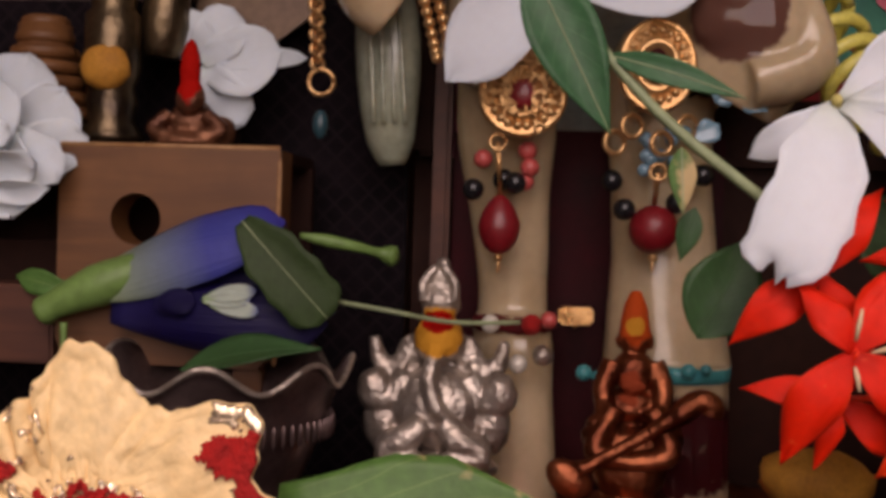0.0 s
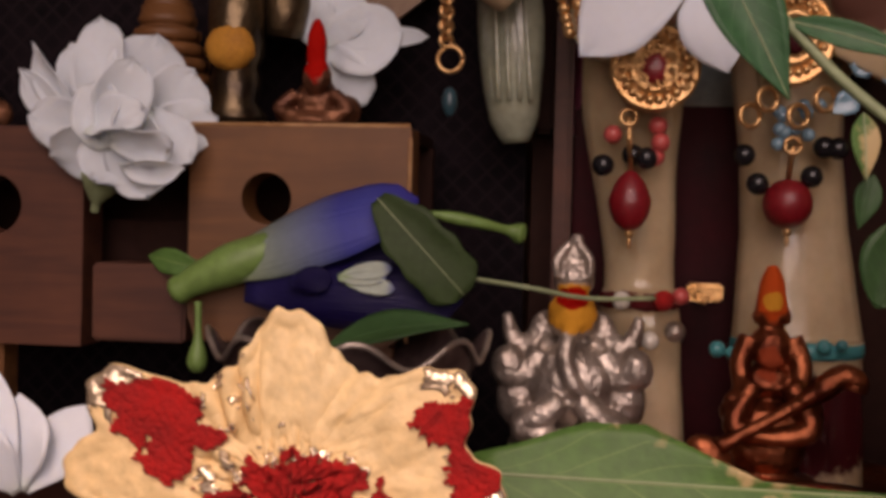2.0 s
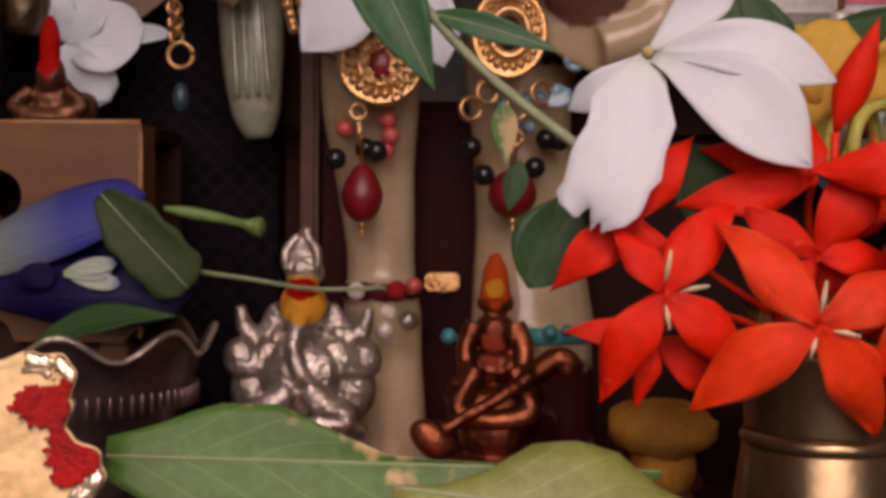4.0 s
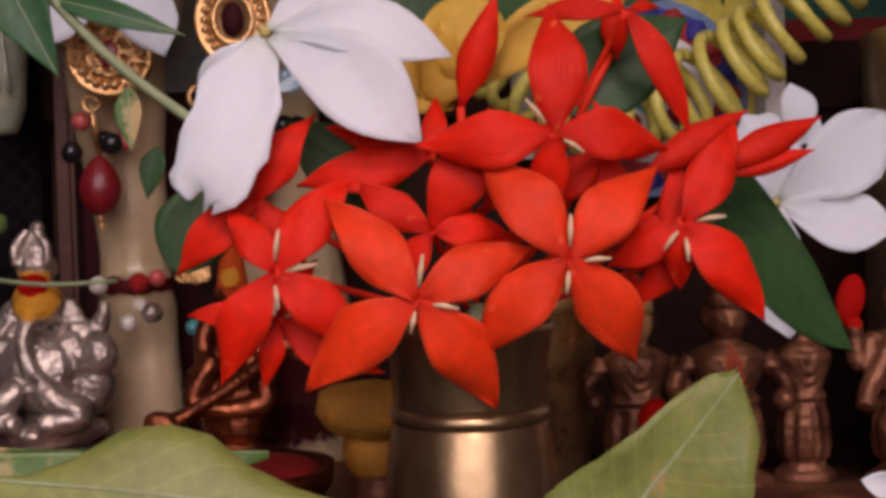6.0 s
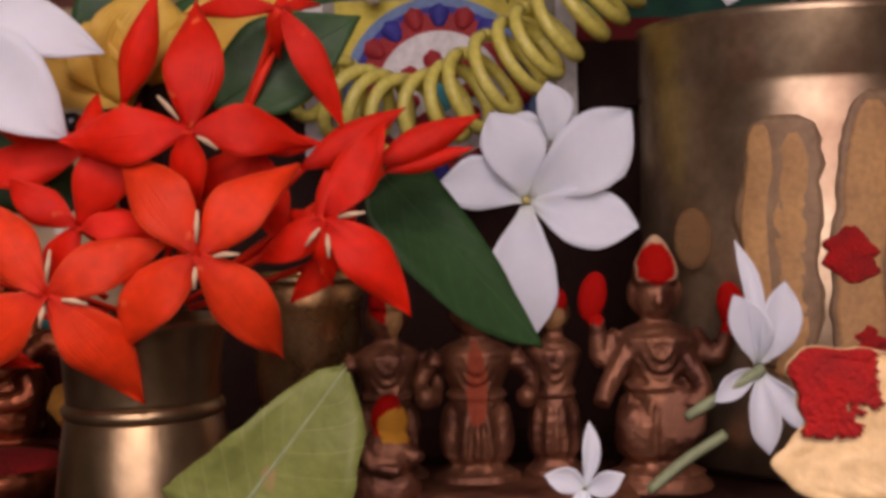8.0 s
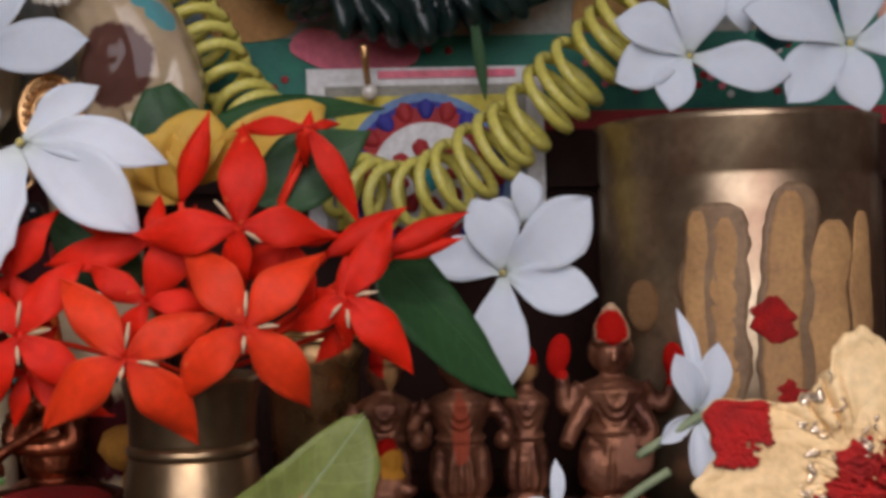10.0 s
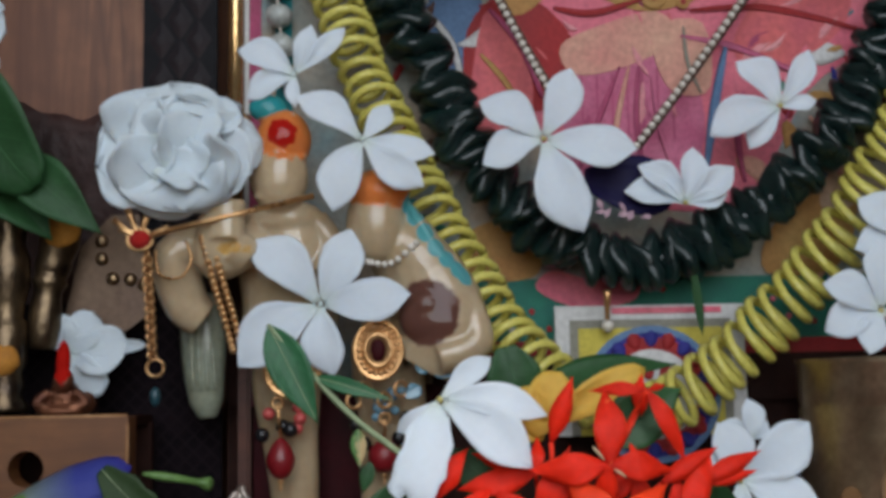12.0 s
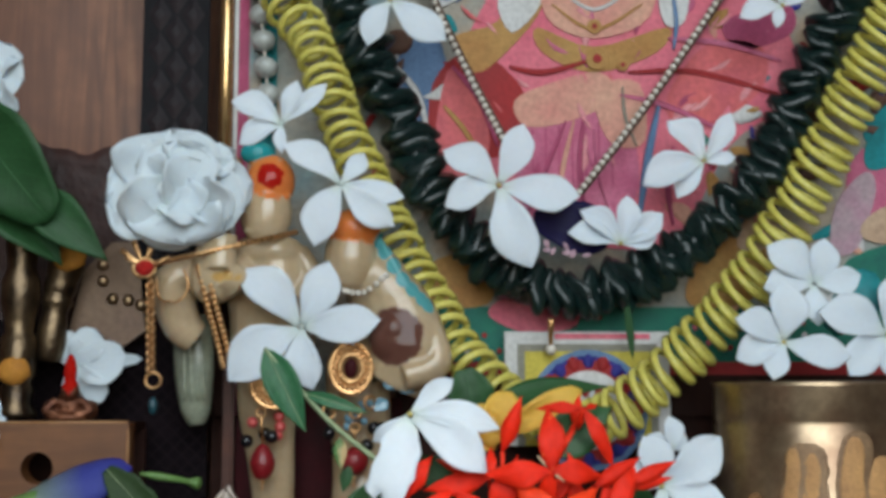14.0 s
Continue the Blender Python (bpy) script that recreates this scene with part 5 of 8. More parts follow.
prof = [(136.5 * k, zb + 0.0014), (137 * k, zb + 0.0025), (142 * k, zb + 0.0085), (152 * k, zb + 0.0125), (154 * k, zb + 0.0133), (148 * k, zb + 0.0135), (138 * k, zb + 0.009), (128 * k, zb + 0.002)]
part("neck", lathe_bm(prof, (base.x, 0.020, 0), 48), BRASS_SMOOTH, vase)

# large brass pot
PX, PY, PR = 0.105, 0.0964, 0.033
zr = V((0.1006, 0.0750, 0.1022)).z
zn = V((0.1003, 0.0750, 0.0883)).z
pot = thing("brass_pot", (PX, PY, 0.014), "large brass pot smeared with sandal paste and kumkum", "pot")
prof = [(PR * 0.8, 0.014), (PR * 0.98, 0.017), (PR * 1.0, 0.03), (PR * 1.0, zn - 0.001), (PR * 0.985, zn), (PR * 1.0, zn + 0.0012), (PR * 1.0, zr - 0.0015), (PR * 1.015, zr), (PR * 0.97, zr + 0.0002), (PR * 0.95, zr - 0.01), (PR * 0.95, zr - 0.03)]
pot_body = part("body", lathe_bm(prof, (PX, PY, 0), 64), BRASS, pot)


def pot_smear(px_point, width, bottom, material, label, lift=0.00035, slant=0.0, short=False):
    """A smear of paste on the pot's side: a rounded upright patch that follows the wall."""
    top = V(px_point)
    a0 = math.asin(max(-0.99, min(0.99, (top.x - PX) / PR)))
    bm = bmesh.new()
    nz, na = 30, 12
    grid = []
    for i in range(nz + 1):
        f = i / nz
        z = top.z + (bottom - top.z) * f
        half = width / 2 / PR * min(1, math.sqrt(max(0.1, 1 - max(0, 1 - f / 0.12) ** 2))) * min(1, math.sqrt(max(0.02, 1 - max(0, (f - 0.9) / 0.1) ** 2)))
        if short:
            half = width / 2 / PR * math.sqrt(max(0.03, 1 - (2 * f - 1) ** 2))
        half *= 1 + (0.4 if short else 0.24) * noise.noise(Vector((f * 5, top.x * 90, 1))) + 0.15 * noise.noise(Vector((f * 17, top.x * 90, 3)))
        a0 += (0.03 if short else 0.012) * noise.noise(Vector((f * 6, top.x * 50, 5)))
        row = []
        for j in range(na + 1):
            a = a0 + slant * f + half * (j / na * 2 - 1)
            r = PR + lift * (0.4 + 0.6 * (1 - (j / na * 2 - 1) ** 2)) + 0.00012 * noise.noise(Vector((a * 60, z * 700, 0)))
            row.append(bm.verts.new((PX + r * math.sin(a), PY - r * math.cos(a), z)))
        grid.append(row)
    for r0, r1 in zip(grid, grid[1:]):
        for j in range(na):
            bm.faces.new((r0[j], r0[j + 1], r1[j + 1], r1[j]))
    ob = part("smear", bm, material, pot_body, label)
    sol = ob.modifiers.new("thickness", "SOLIDIFY")
    sol.thickness, sol.offset = 0.0003, -1
    return ob


zs = V((0.0893, 0.0780, 0.0363)).z
pot_smear((0.0925, 0.0700, 0.0822), 0.0150, zs, SANDAL_FILM, "thin film of washed-out paste", 0.00012)
pot_smear((0.1085, 0.0680, 0.0862), 0.0130, zs, SANDAL_FILM, "thin film of washed-out paste", 0.00012, slant=-0.12)
pot_smear((0.0888, 0.0720, 0.0805), 0.0045, zs, SANDAL, "ochre sandal paste stripe")
pot_smear((0.0942, 0.0700, 0.0789), 0.0082, zs - 0.002, SANDAL, "ochre sandal paste stripe", 0.0005)
pot_smear((0.1074, 0.0680, 0.0843), 0.0078, zs, SANDAL, "ochre sandal paste stripe", 0.00045, slant=-0.13)
pot_smear((0.1175, 0.0680, 0.0779), 0.0097, zs, SANDAL, "ochre sandal paste stripe", 0.00045, slant=-0.08)
pot_smear((0.1256, 0.0700, 0.0799), 0.0076, zs, SANDAL, "ochre sandal paste stripe")
pot_smear((0.1030, 0.0670, 0.0619), 0.0084, V((0.1054, 0.0750, 0.0520)).z, KUMKUM, "red kumkum dab", 0.0011, short=True)
pot_smear((0.1058, 0.0670, 0.0442), 0.0065, V((0.1077, 0.0750, 0.0372)).z, KUMKUM, "red kumkum dab", 0.0011, short=True)


# foil flower lamps
def foil_flower(c, r, turn, label, spots, seed):
    """A pressed-metal flower disc on a short foot: pointed lobes, ribbed petals, crumpled middle, with red powder on it."""
    top = thing("foil_flower_lamp", (c[0], c[1] + 0.004, 0), label, "lamp", "foil flower lamps")
    nr, na = 56, 440
    lobes = ((92, 0.25, 14), (149, 0.47, 12), (38, 0.36, 14), (172, 0.44, 11), (9, 0.33, 12), (215, 0.28, 15), (270, 0.24, 17), (325, 0.28, 15))

    def surf(i, j, lift=0.0):
        a = 2 * math.pi * j / na
        s = i / nr
        deg = (math.degrees(a) + turn) % 360
        lobe = 0.0
        for at_deg, reach, half in lobes:
            gap = abs((deg - at_deg + 180) % 360 - 180)
            lobe += reach * math.exp(-(gap / half) ** 2.3)
        edge = r * (0.79 + lobe) * (1 + 0.010 * math.sin(a * 31) + 0.010 * math.sin(a * 53 + 1))
        rr = edge * s
        h = 0.0016 * math.sin(s * 3.0) + 0.0012 * s * s * min(1, lobe / 0.25)
        # pressed ripples on one flank of the upper lobes
        for at_deg in (118, 196, 62):
            gap = (deg - at_deg + 180) % 360 - 180
            strong = 1.0 if at_deg == 118 else 0.35
            zone = math.exp(-(gap / 15) ** 4) * max(0, min(1, (s - 0.52) * 6)) * strong
            h += 0.0017 * zone * abs(math.sin(math.radians(gap) * 17 + s * 5)) ** 0.8 * (0.6 + 0.4 * abs(math.sin(s * 15 + gap * 0.1)))
        x0, z0 = math.cos(a) * s, math.sin(a) * s
        if s < 0.5:
            fold = noise.noise(Vector((x0 * 13, z0 * 13, seed))) + 0.6 * noise.noise(Vector((x0 * 31, z0 * 37, seed)))
            h += 0.0046 * (0.5 - s) * (1.0 - 2.4 * abs(fold))
        h += 0.00014 * noise.noise(Vector((x0 * 22, z0 * 22, seed + 9))) + 0.0005 * noise.noise(Vector((x0 * 5, z0 * 5, seed + 4)))
        h += 0.00035 * math.exp(-((s - 0.96) / 0.04) ** 2)
        x, z = rr * math.cos(a), rr * math.sin(a)
        return Vector((c[0] + x, c[1] - h - lift + 0.10 * z, c[2] + z))

    def sheet(keep, lift):
        bm = bmesh.new()
        made = {}

        def vert(i, j):
            key = (i, j % na) if i else (0, 0)
            if key not in made:
                made[key] = bm.verts.new(surf(key[0], key[1], lift))
            return made[key]
        for i in range(nr):
            for j in range(na):
                if keep(i, j):
                    q = [vert(i, j), vert(i + 1, j), vert(i + 1, j + 1), vert(i, j + 1)]
                    q = list(dict.fromkeys(q))
                    bm.faces.new(q)
        return bm

    disc = ob = part("flower_disc", sheet(lambda i, j: True, 0), FOIL, top)
    sol = ob.modifiers.new("thickness", "SOLIDIFY")
    sol.thickness, sol.offset = 0.0005, 0

    def in_spot(i, j):
        p = surf(i, j)
        x, z = (p.x - c[0]) / r, (p.z - c[2]) / r
        wob = 0.22 * noise.noise(Vector((x * 7, z * 7, seed))) + 0.16 * noise.noise(Vector((x * 22, z * 22, seed)))
        return any(math.hypot((x - sx) / rx, (z - sz) / rz) < 1 + 2.0 * wob for sx, sz, rx, rz in spots)
    ob = part("kumkum_smear", sheet(in_spot, 0.0008), KUMKUM, disc, "red kumkum powder")
    sol = ob.modifiers.new("thickness", "SOLIDIFY")
    sol.thickness, sol.offset = 0.0003, 0

    def worn(i, j):
        p = surf(i, j)
        x, z = (p.x - c[0]) / r, (p.z - c[2]) / r
        s, deg = i / nr, (360 * j / na + turn) % 360
        grain = noise.noise(Vector((x * 9, z * 9, seed + 2))) + 0.6 * noise.noise(Vector((x * 26, z * 26, seed + 2)))
        tip = max(math.exp(-(((deg - q + 180) % 360 - 180) / 14) ** 2) for q in (146, 39, 10))
        flank = math.exp(-(((deg - 122 + 180) % 360 - 180) / 15) ** 2)
        return (s > 0.86 and tip + 0.5 * grain > 0.75) or (0.18 < s < 0.46 and grain > 0.18) or (s > 0.62 and flank > 0.4 and grain > 0.22)
    ob = part("bare_foil", sheet(worn, 0.0005), BARE_FOIL, disc, "bright bare foil where the paste has worn off")
    sol = ob.modifiers.new("thickness", "SOLIDIFY")
    sol.thickness, sol.offset = 0.0002, 0
    part("foot", lathe_bm([(0.012, 0), (0.012, 0.0015), (0.003, 0.004), (0.0022, 0.012), (0.003, max(0.014, c[2] - 0.002)), (0.001, max(0.016, c[2]))], (c[0], c[1] + 0.006, 0), 24), BRASS, top)
    return top


foil_flower((-0.1247, -0.0222, 0.0386), 0.0213, 0, "pale gold foil flower lamp dabbed with red kumkum",
            [(-0.74, 0.50, 0.26, 0.15), (-0.60, 0.33, 0.15, 0.20), (-0.46, 0.37, 0.14, 0.06), (0.82, 0.48, 0.19, 0.13), (0.94, 0.28, 0.15, 0.20), (0.08, 0.03, 0.36, 0.26)], 1.0)
foil_flower((0.0908, -0.0270, 0.0384), 0.0215, -6, "pale pinkish gold foil flower lamp with red kumkum",
            [(-0.98, 0.55, 0.26, 0.32), (0.8, 0.4, 0.2, 0.25), (0, 0, 0.4, 0.3)], 7.0)

# fluted silver bowl with the blue blossom
bc = V((-0.1392, 0.0740, 0.0467))
br = 0.0253
bowl = thing("silver_bowl", (bc.x, 0.074, 0.014), "tarnished fluted silver bowl with a wavy rim", "bowl")
hb = bc.z - 0.014
wave = [(br * 0.45, 0.0), (br * 0.5, 0.001), (br * 0.42, 0.003), (br * 0.72, hb * 0.40), (br * 0.86, hb * 0.66), (br * 0.88, hb * 0.74), (br * 0.98, hb * 0.97), (br * 1.03, hb), (br * 0.99, hb), (br * 0.86, hb * 0.80), (br * 0.7, hb * 0.5), (br * 0.2, hb * 0.3)]
bm = lathe_bm(wave, (0, 0, 0), 160)
for v in bm.verts:
    turn = math.atan2(v.co.y, v.co.x) + math.radians(76)
    f = max(0.0, v.co.z / hb - 0.7) / 0.3
    swell = 1 + 0.025 * f * math.cos(8 * turn)
    v.co = Vector((bc.x + v.co.x * swell, 0.074 + v.co.y * swell, 0.014 + v.co.z + 0.0024 * f * f * math.cos(8 * turn)))
part("body", bm, DARK_SILVER, bowl)
rim = [Vector((bc.x + br * 1.03 * (1 + 0.025 * math.cos(8 * (a + math.radians(76)))) * math.cos(a), 0.074 + br * 1.03 * (1 + 0.025 * math.cos(8 * (a + math.radians(76)))) * math.sin(a), bc.z + 0.0024 * math.cos(8 * (a + math.radians(76))))) for a in [2 * math.pi * i / 160 for i in range(161)]]
part("wavy_rim", tube_bm(rim, 0.0006, 8), SILVER, bowl, "rolled wavy rim")
bead = bmesh.new()
for i in range(72):
    a = 2 * math.pi * i / 72
    add_ball(bead, (bc.x + br * 0.92 * math.cos(a), 0.074 + br * 0.92 * math.sin(a), 0.014 + hb * 0.68), (0.0005, 0.0005, 0.0022), seg=6)
part("gadroon", bead, DARK_SILVER, bowl, "row of raised ribs")
leaf((-0.1392, 0.0550, 0.0478), (-0.1144, 0.0550, 0.0526), 0.0087, LEAF_DARK, "dark green leaf lying in the silver bowl", face=(0, -0.5, 0.8))
pea = thing("butterfly_pea_flower", (-0.1609, 0.0860, 0.0621), "blue butterfly pea blossom with green calyx on the bowl", "flower")
blade("standard_petal", pea, BLUE_PETAL, (-0.1709, 0.0860, 0.0584), (-0.1281, 0.0840, 0.0743), 0.0159, shape="round", arch=0.06, cup=-0.25, face=(-0.1, -0.8, 0.5))
blade("keel_petal", pea, INDIGO_PETAL, (-0.1631, 0.0840, 0.0553), (-0.1186, 0.0820, 0.0546), 0.0142, shape="round", arch=0.06, cup=-0.25, face=(0, -1, 0.1))
blade("wing_petal", pea, INDIGO_PETAL, (-0.1520, 0.0880, 0.0646), (-0.1182, 0.0880, 0.0565), 0.0117, shape="round", arch=0.06, cup=-0.1)
EYE = petal_mat("pale_eye", (0.42, 0.50, 0.42), (0.25, 0.28, 0.8), (0.8, 1, 0.6))
for dz, dx in ((0.0014, 0.0), (-0.0012, 0.0006), (0.0003, -0.0010)):
    blade("pale_eye", pea, EYE, (-0.1418 + dx, 0.0788, 0.0585 + dz * 0.5), (-0.1322 + dx, 0.0788, 0.0586 + dz * 1.6), 0.0034, shape="round", label="pale greenish-white eye", arch=0.05)
blade("pale_eye", pea, INDIGO_PETAL, (-0.1525, 0.0792, 0.0575), (-0.1442, 0.0785, 0.0583), 0.0056, shape="round", label="dark folded petal tip", arch=0.12, cup=-0.2)
part("calyx", tube_bm(spline([V((-0.1780, 0.0840, 0.0542)), V((-0.1726, 0.0840, 0.0573)), V((-0.1618, 0.0850, 0.0621)), V((-0.1515, 0.0860, 0.0658))], 5), [0.0024, 0.0030, 0.0030, 0.0028, 0.0030, 0.0034, 0.0036, 0.0040, 0.0044, 0.0044, 0.0042, 0.0040, 0.0036, 0.0030, 0.002, 0.001], 12), STEM_DARK, pea)
blade("sepal", pea, LEAF, (-0.1707, 0.0870, 0.0584), (-0.1855, 0.0890, 0.0614), 0.0053)
part("hanging_bud", tube_bm(spline([V((-0.1725, 0.0830, 0.0527)), V((-0.1724, 0.0830, 0.0447)), V((-0.1725, 0.0830, 0.0384))], 5), [0.0008, 0.0007, 0.0007, 0.0007, 0.0008, 0.001, 0.0016, 0.0020, 0.0022, 0.0018, 0.001], 8), STEM_DARK, pea)
leaf((-0.1352, 0.0780, 0.0742), (-0.1180, 0.0785, 0.0560), 0.0118, PEA_LEAF, "blunt dark green leaf on the blue blossom", shape="blunt", face=(0, -1, 0.2))
twig = thing("bud_twig", (-0.1266, 0.0960, 0.0710), "pale green bud on a thin twig", "bud")
part("bud", tube_bm(spline([V((-0.1278, 0.0960, 0.0716)), V((-0.1173, 0.0980, 0.0698)), V((-0.1106, 0.1020, 0.0681)), V((-0.1082, 0.1020, 0.0677))], 5), [0.0006, 0.0008, 0.0012, 0.0014, 0.0013, 0.0012, 0.0011, 0.0010, 0.0010, 0.0012, 0.0018, 0.0022, 0.0022, 0.0022, 0.0018, 0.001], 8), STEM_DARK, twig)
part("thin_twig", tube_bm(spline([V((-0.1183, 0.0830, 0.0592)), V((-0.1064, 0.0800, 0.0579)), V((-0.0946, 0.0850, 0.0558)), V((-0.0815, 0.0900, 0.0559))], 5), 0.0005, 6), STEM, twig)


# wooden stand with round holes
def holed_block(parent, lo, hi, hole, r, depth, material):
    """A block of wood with a round hole through its face."""
    lo, hi, h = V(lo), V(hi), V(hole)
    bm = bmesh.new()
    n = 48
    loops = []
    for y in (lo.y, lo.y + depth):
        outer, inner = [], []
        for k in range(n):
            a = 2 * math.pi * (k + 0.5) / n
            dx, dz = math.cos(a), math.sin(a)
            s = min(((hi.x if dx > 0 else lo.x) - h.x) / dx if abs(dx) > 1e-6 else 9, ((hi.z if dz > 0 else lo.z) - h.z) / dz if abs(dz) > 1e-6 else 9)
            outer.append(bm.verts.new((h.x + dx * s, y, h.z + dz * s)))
            inner.append(bm.verts.new((h.x + dx * r, y, h.z + dz * r)))
        loops.append((outer, inner))
    (o0, i0), (o1, i1) = loops
    for k in range(n):
        j = (k + 1) % n
        bm.faces.new((o0[k], o0[j], i0[j], i0[k]))
        bm.faces.new((o1[j], o1[k], i1[k], i1[j]))
        bm.faces.new((i0[k], i0[j], i1[j], i1[k]))
        bm.faces.new((o0[j], o0[k], o1[k], o1[j]))
    return part("holed_block", bm, material, parent, smooth=False)


stand = thing("wooden_stand", (-0.1775, 0.0900, 0.0438), "brown wooden stand of blocks with round holes", "stand")
holed_block(stand, (-0.1773, 0.0900, 0.0441), (-0.1309, 0.0900, 0.0891), (-0.1608, 0.0900, 0.0739), 0.0053, 0.010, BOXWOOD)
holed_block(stand, (-0.2425, 0.0900, 0.0418), (-0.2004, 0.0900, 0.0880), (-0.2204, 0.0900, 0.0714), 0.0063, 0.010, RED_WOOD)
a, b = V((-0.1978, 0.0890, 0.0434)), V((-0.1775, 0.0890, 0.0596))
part("low_block", box_bm((a.x, 0.089, a.z), (b.x, 0.115, b.z), 0.0006), RED_WOOD, stand, smooth=False)
a, b = V((-0.2060, 0.1040, 0.0414)), V((-0.1828, 0.1040, 0.0685))
part("back_board", box_bm((a.x, 0.106, a.z), (b.x, 0.110, b.z), 0.0004), DARK_WOOD, stand, smooth=False)
a, b = V((-0.2425, 0.0900, 0.0401)), V((-0.1309, 0.0900, 0.0454))
part("back_wall", box_bm((a.x, 0.1205, a.z), (b.x, 0.124, V((-0.2222, 0.0900, 0.0878)).z - 0.001), 0.0004), DARK_WOOD, stand, smooth=False)
top_z = V((-0.1483, 0.0900, 0.0888)).z
a, b = V((-0.2430, 0.0900, 0.0876)), V((-0.1309, 0.0900, 0.0891))
part("top_board", box_bm((a.x, 0.1002, top_z - 0.003), (b.x - 0.0005, 0.1245, top_z), 0.0004), DARK_WOOD, stand, smooth=False)
for q in ((-0.2225, 0.0940, 0.0405), (-0.1375, 0.0940, 0.0438), (-0.2423, 0.0940, 0.0397)):
    part("leg", box_bm((q[0] - 0.003, 0.093, 0.014), (q[0] + 0.003, 0.100, V((-0.1837, 0.0900, 0.0438)).z), 0.0004), BOXWOOD, stand, smooth=False)
# strip along the top and right edge, its highlight put into the colour
bm = bmesh.new()
tube_bm([V((-0.1771, 0.0903, 0.0889)), V((-0.1312, 0.0903, 0.0891)), V((-0.1311, 0.0903, 0.0860)), V((-0.1311, 0.0903, 0.0450))], 0.0005, 6, bm=bm)
part("worn_edge", bm, EDGE_LIGHT, stand, "bright strip painting light on the block's top and side edge")


# figures: each one plain fused mesh, with smears of paste in the material
def daubed(m, daubs, wobble=0.7):
    """A copy of a material with smears of paste on it: (centre, radii, colour), with ragged edges."""
    m = m.copy()
    nt = m.node_tree
    b = nt.nodes["Principled BSDF"]
    tc = nt.nodes.new("ShaderNodeTexCoord")
    grain = nt.nodes.new("ShaderNodeTexNoise")
    grain.inputs["Scale"].default_value, grain.inputs["Detail"].default_value = 420, 4
    nt.links.new(tc.outputs["Object"], grain.inputs["Vector"])
    metal, rough = b.inputs["Metallic"].default_value, b.inputs["Roughness"].links[0].from_socket
    bare = None
    for c, r, color in daubs:
        mp = nt.nodes.new("ShaderNodeMapping")
        mp.vector_type = "TEXTURE"
        mp.inputs["Location"].default_value, mp.inputs["Scale"].default_value = c, r
        nt.links.new(tc.outputs["Object"], mp.inputs[0])
        far = nt.nodes.new("ShaderNodeVectorMath")
        far.operation = "LENGTH"
        nt.links.new(mp.outputs[0], far.inputs[0])
        wob = nt.nodes.new("ShaderNodeMath")
        wob.operation = "MULTIPLY_ADD"
        nt.links.new(grain.outputs["Fac"], wob.inputs[0])
        wob.inputs[1].default_value = wobble
        nt.links.new(far.outputs["Value"], wob.inputs[2])
        mask = nt.nodes.new("ShaderNodeMapRange")
        mask.inputs["From Min"].default_value, mask.inputs["From Max"].default_value = 1.0 + 0.5 * wobble + 0.06, 1.0 + 0.5 * wobble - 0.06
        nt.links.new(wob.outputs[0], mask.inputs["Value"])
        base_mix(m, lambda t: mask.outputs["Result"], color)
        if bare is None:
            bare = mask.outputs["Result"]
        else:
            top = nt.nodes.new("ShaderNodeMath")
            top.operation = "MAXIMUM"
            nt.links.new(bare, top.inputs[0])
            nt.links.new(mask.outputs["Result"], top.inputs[1])
            bare = top.outputs[0]
    shine = nt.nodes.new("ShaderNodeMapRange")
    shine.inputs["To Min"].default_value, shine.inputs["To Max"].default_value = metal, 0.0
    nt.links.new(bare, shine.inputs["Value"])
    nt.links.new(shine.outputs["Result"], b.inputs["Metallic"])
    dull = nt.nodes.new("ShaderNodeMix")
    nt.links.new(bare, dull.inputs[0])
    nt.links.new(rough, dull.inputs[2])
    dull.inputs[3].default_value = 0.8
    nt.links.new(dull.outputs[0], b.inputs["Roughness"])
    sheen = nt.nodes.new("ShaderNodeMapRange")
    sheen.inputs["To Min"].default_value, sheen.inputs["To Max"].default_value = b.inputs["Specular IOR Level"].default_value, 0.08
    nt.links.new(bare, sheen.inputs["Value"])
    nt.links.new(sheen.outputs["Result"], b.inputs["Specular IOR Level"])
    return m


def fused(name, bm, material, label, category, group="", voxel=0.00045):
    """One sculpted mesh: the masses of bm melted into each other."""
    me = bpy.data.meshes.new(name)
    bmesh.ops.recalc_face_normals(bm, faces=bm.faces)
    bm.to_mesh(me)
    bm.free()
    ob = tagged(link_mesh(name, me, material), label, category, group)
    melt = ob.modifiers.new("melt", "REMESH")
    melt.mode, melt.voxel_size, melt.use_smooth_shade = "VOXEL", voxel, True
    soft = ob.modifiers.new("soften", "SMOOTH")
    soft.factor, soft.iterations = 0.5, 2
    return ob


def blob(p, px, t_scale, depth=None, tilt=0, index=0):
    rx, rz = px[0] * t_scale, px[1] * t_scale
    return (p, (rx, depth or min(rx, rz) * 0.9, rz), tilt, index)


def figure(name, label, blobs, material, category="figurine", group="", rods=()):
    """A figure of rounded masses (centre, radii, tilt about the view line) and rods (points, radii)."""
    bm = bmesh.new()
    for c, r, tilt, index in blobs:
        add_ball(bm, c, r, pose(0, 0, 0, 0, tilt, 0), 0, 18, 0.0004)
    for pts, radii in rods:
        line = spline([V(p) for p in pts], 6)
        n = len(line) - 1
        tube_bm(line, [along(radii, i / n) for i in range(n + 1)], 10, 0, bm)
    return fused(name, bm, material, label, category, group)


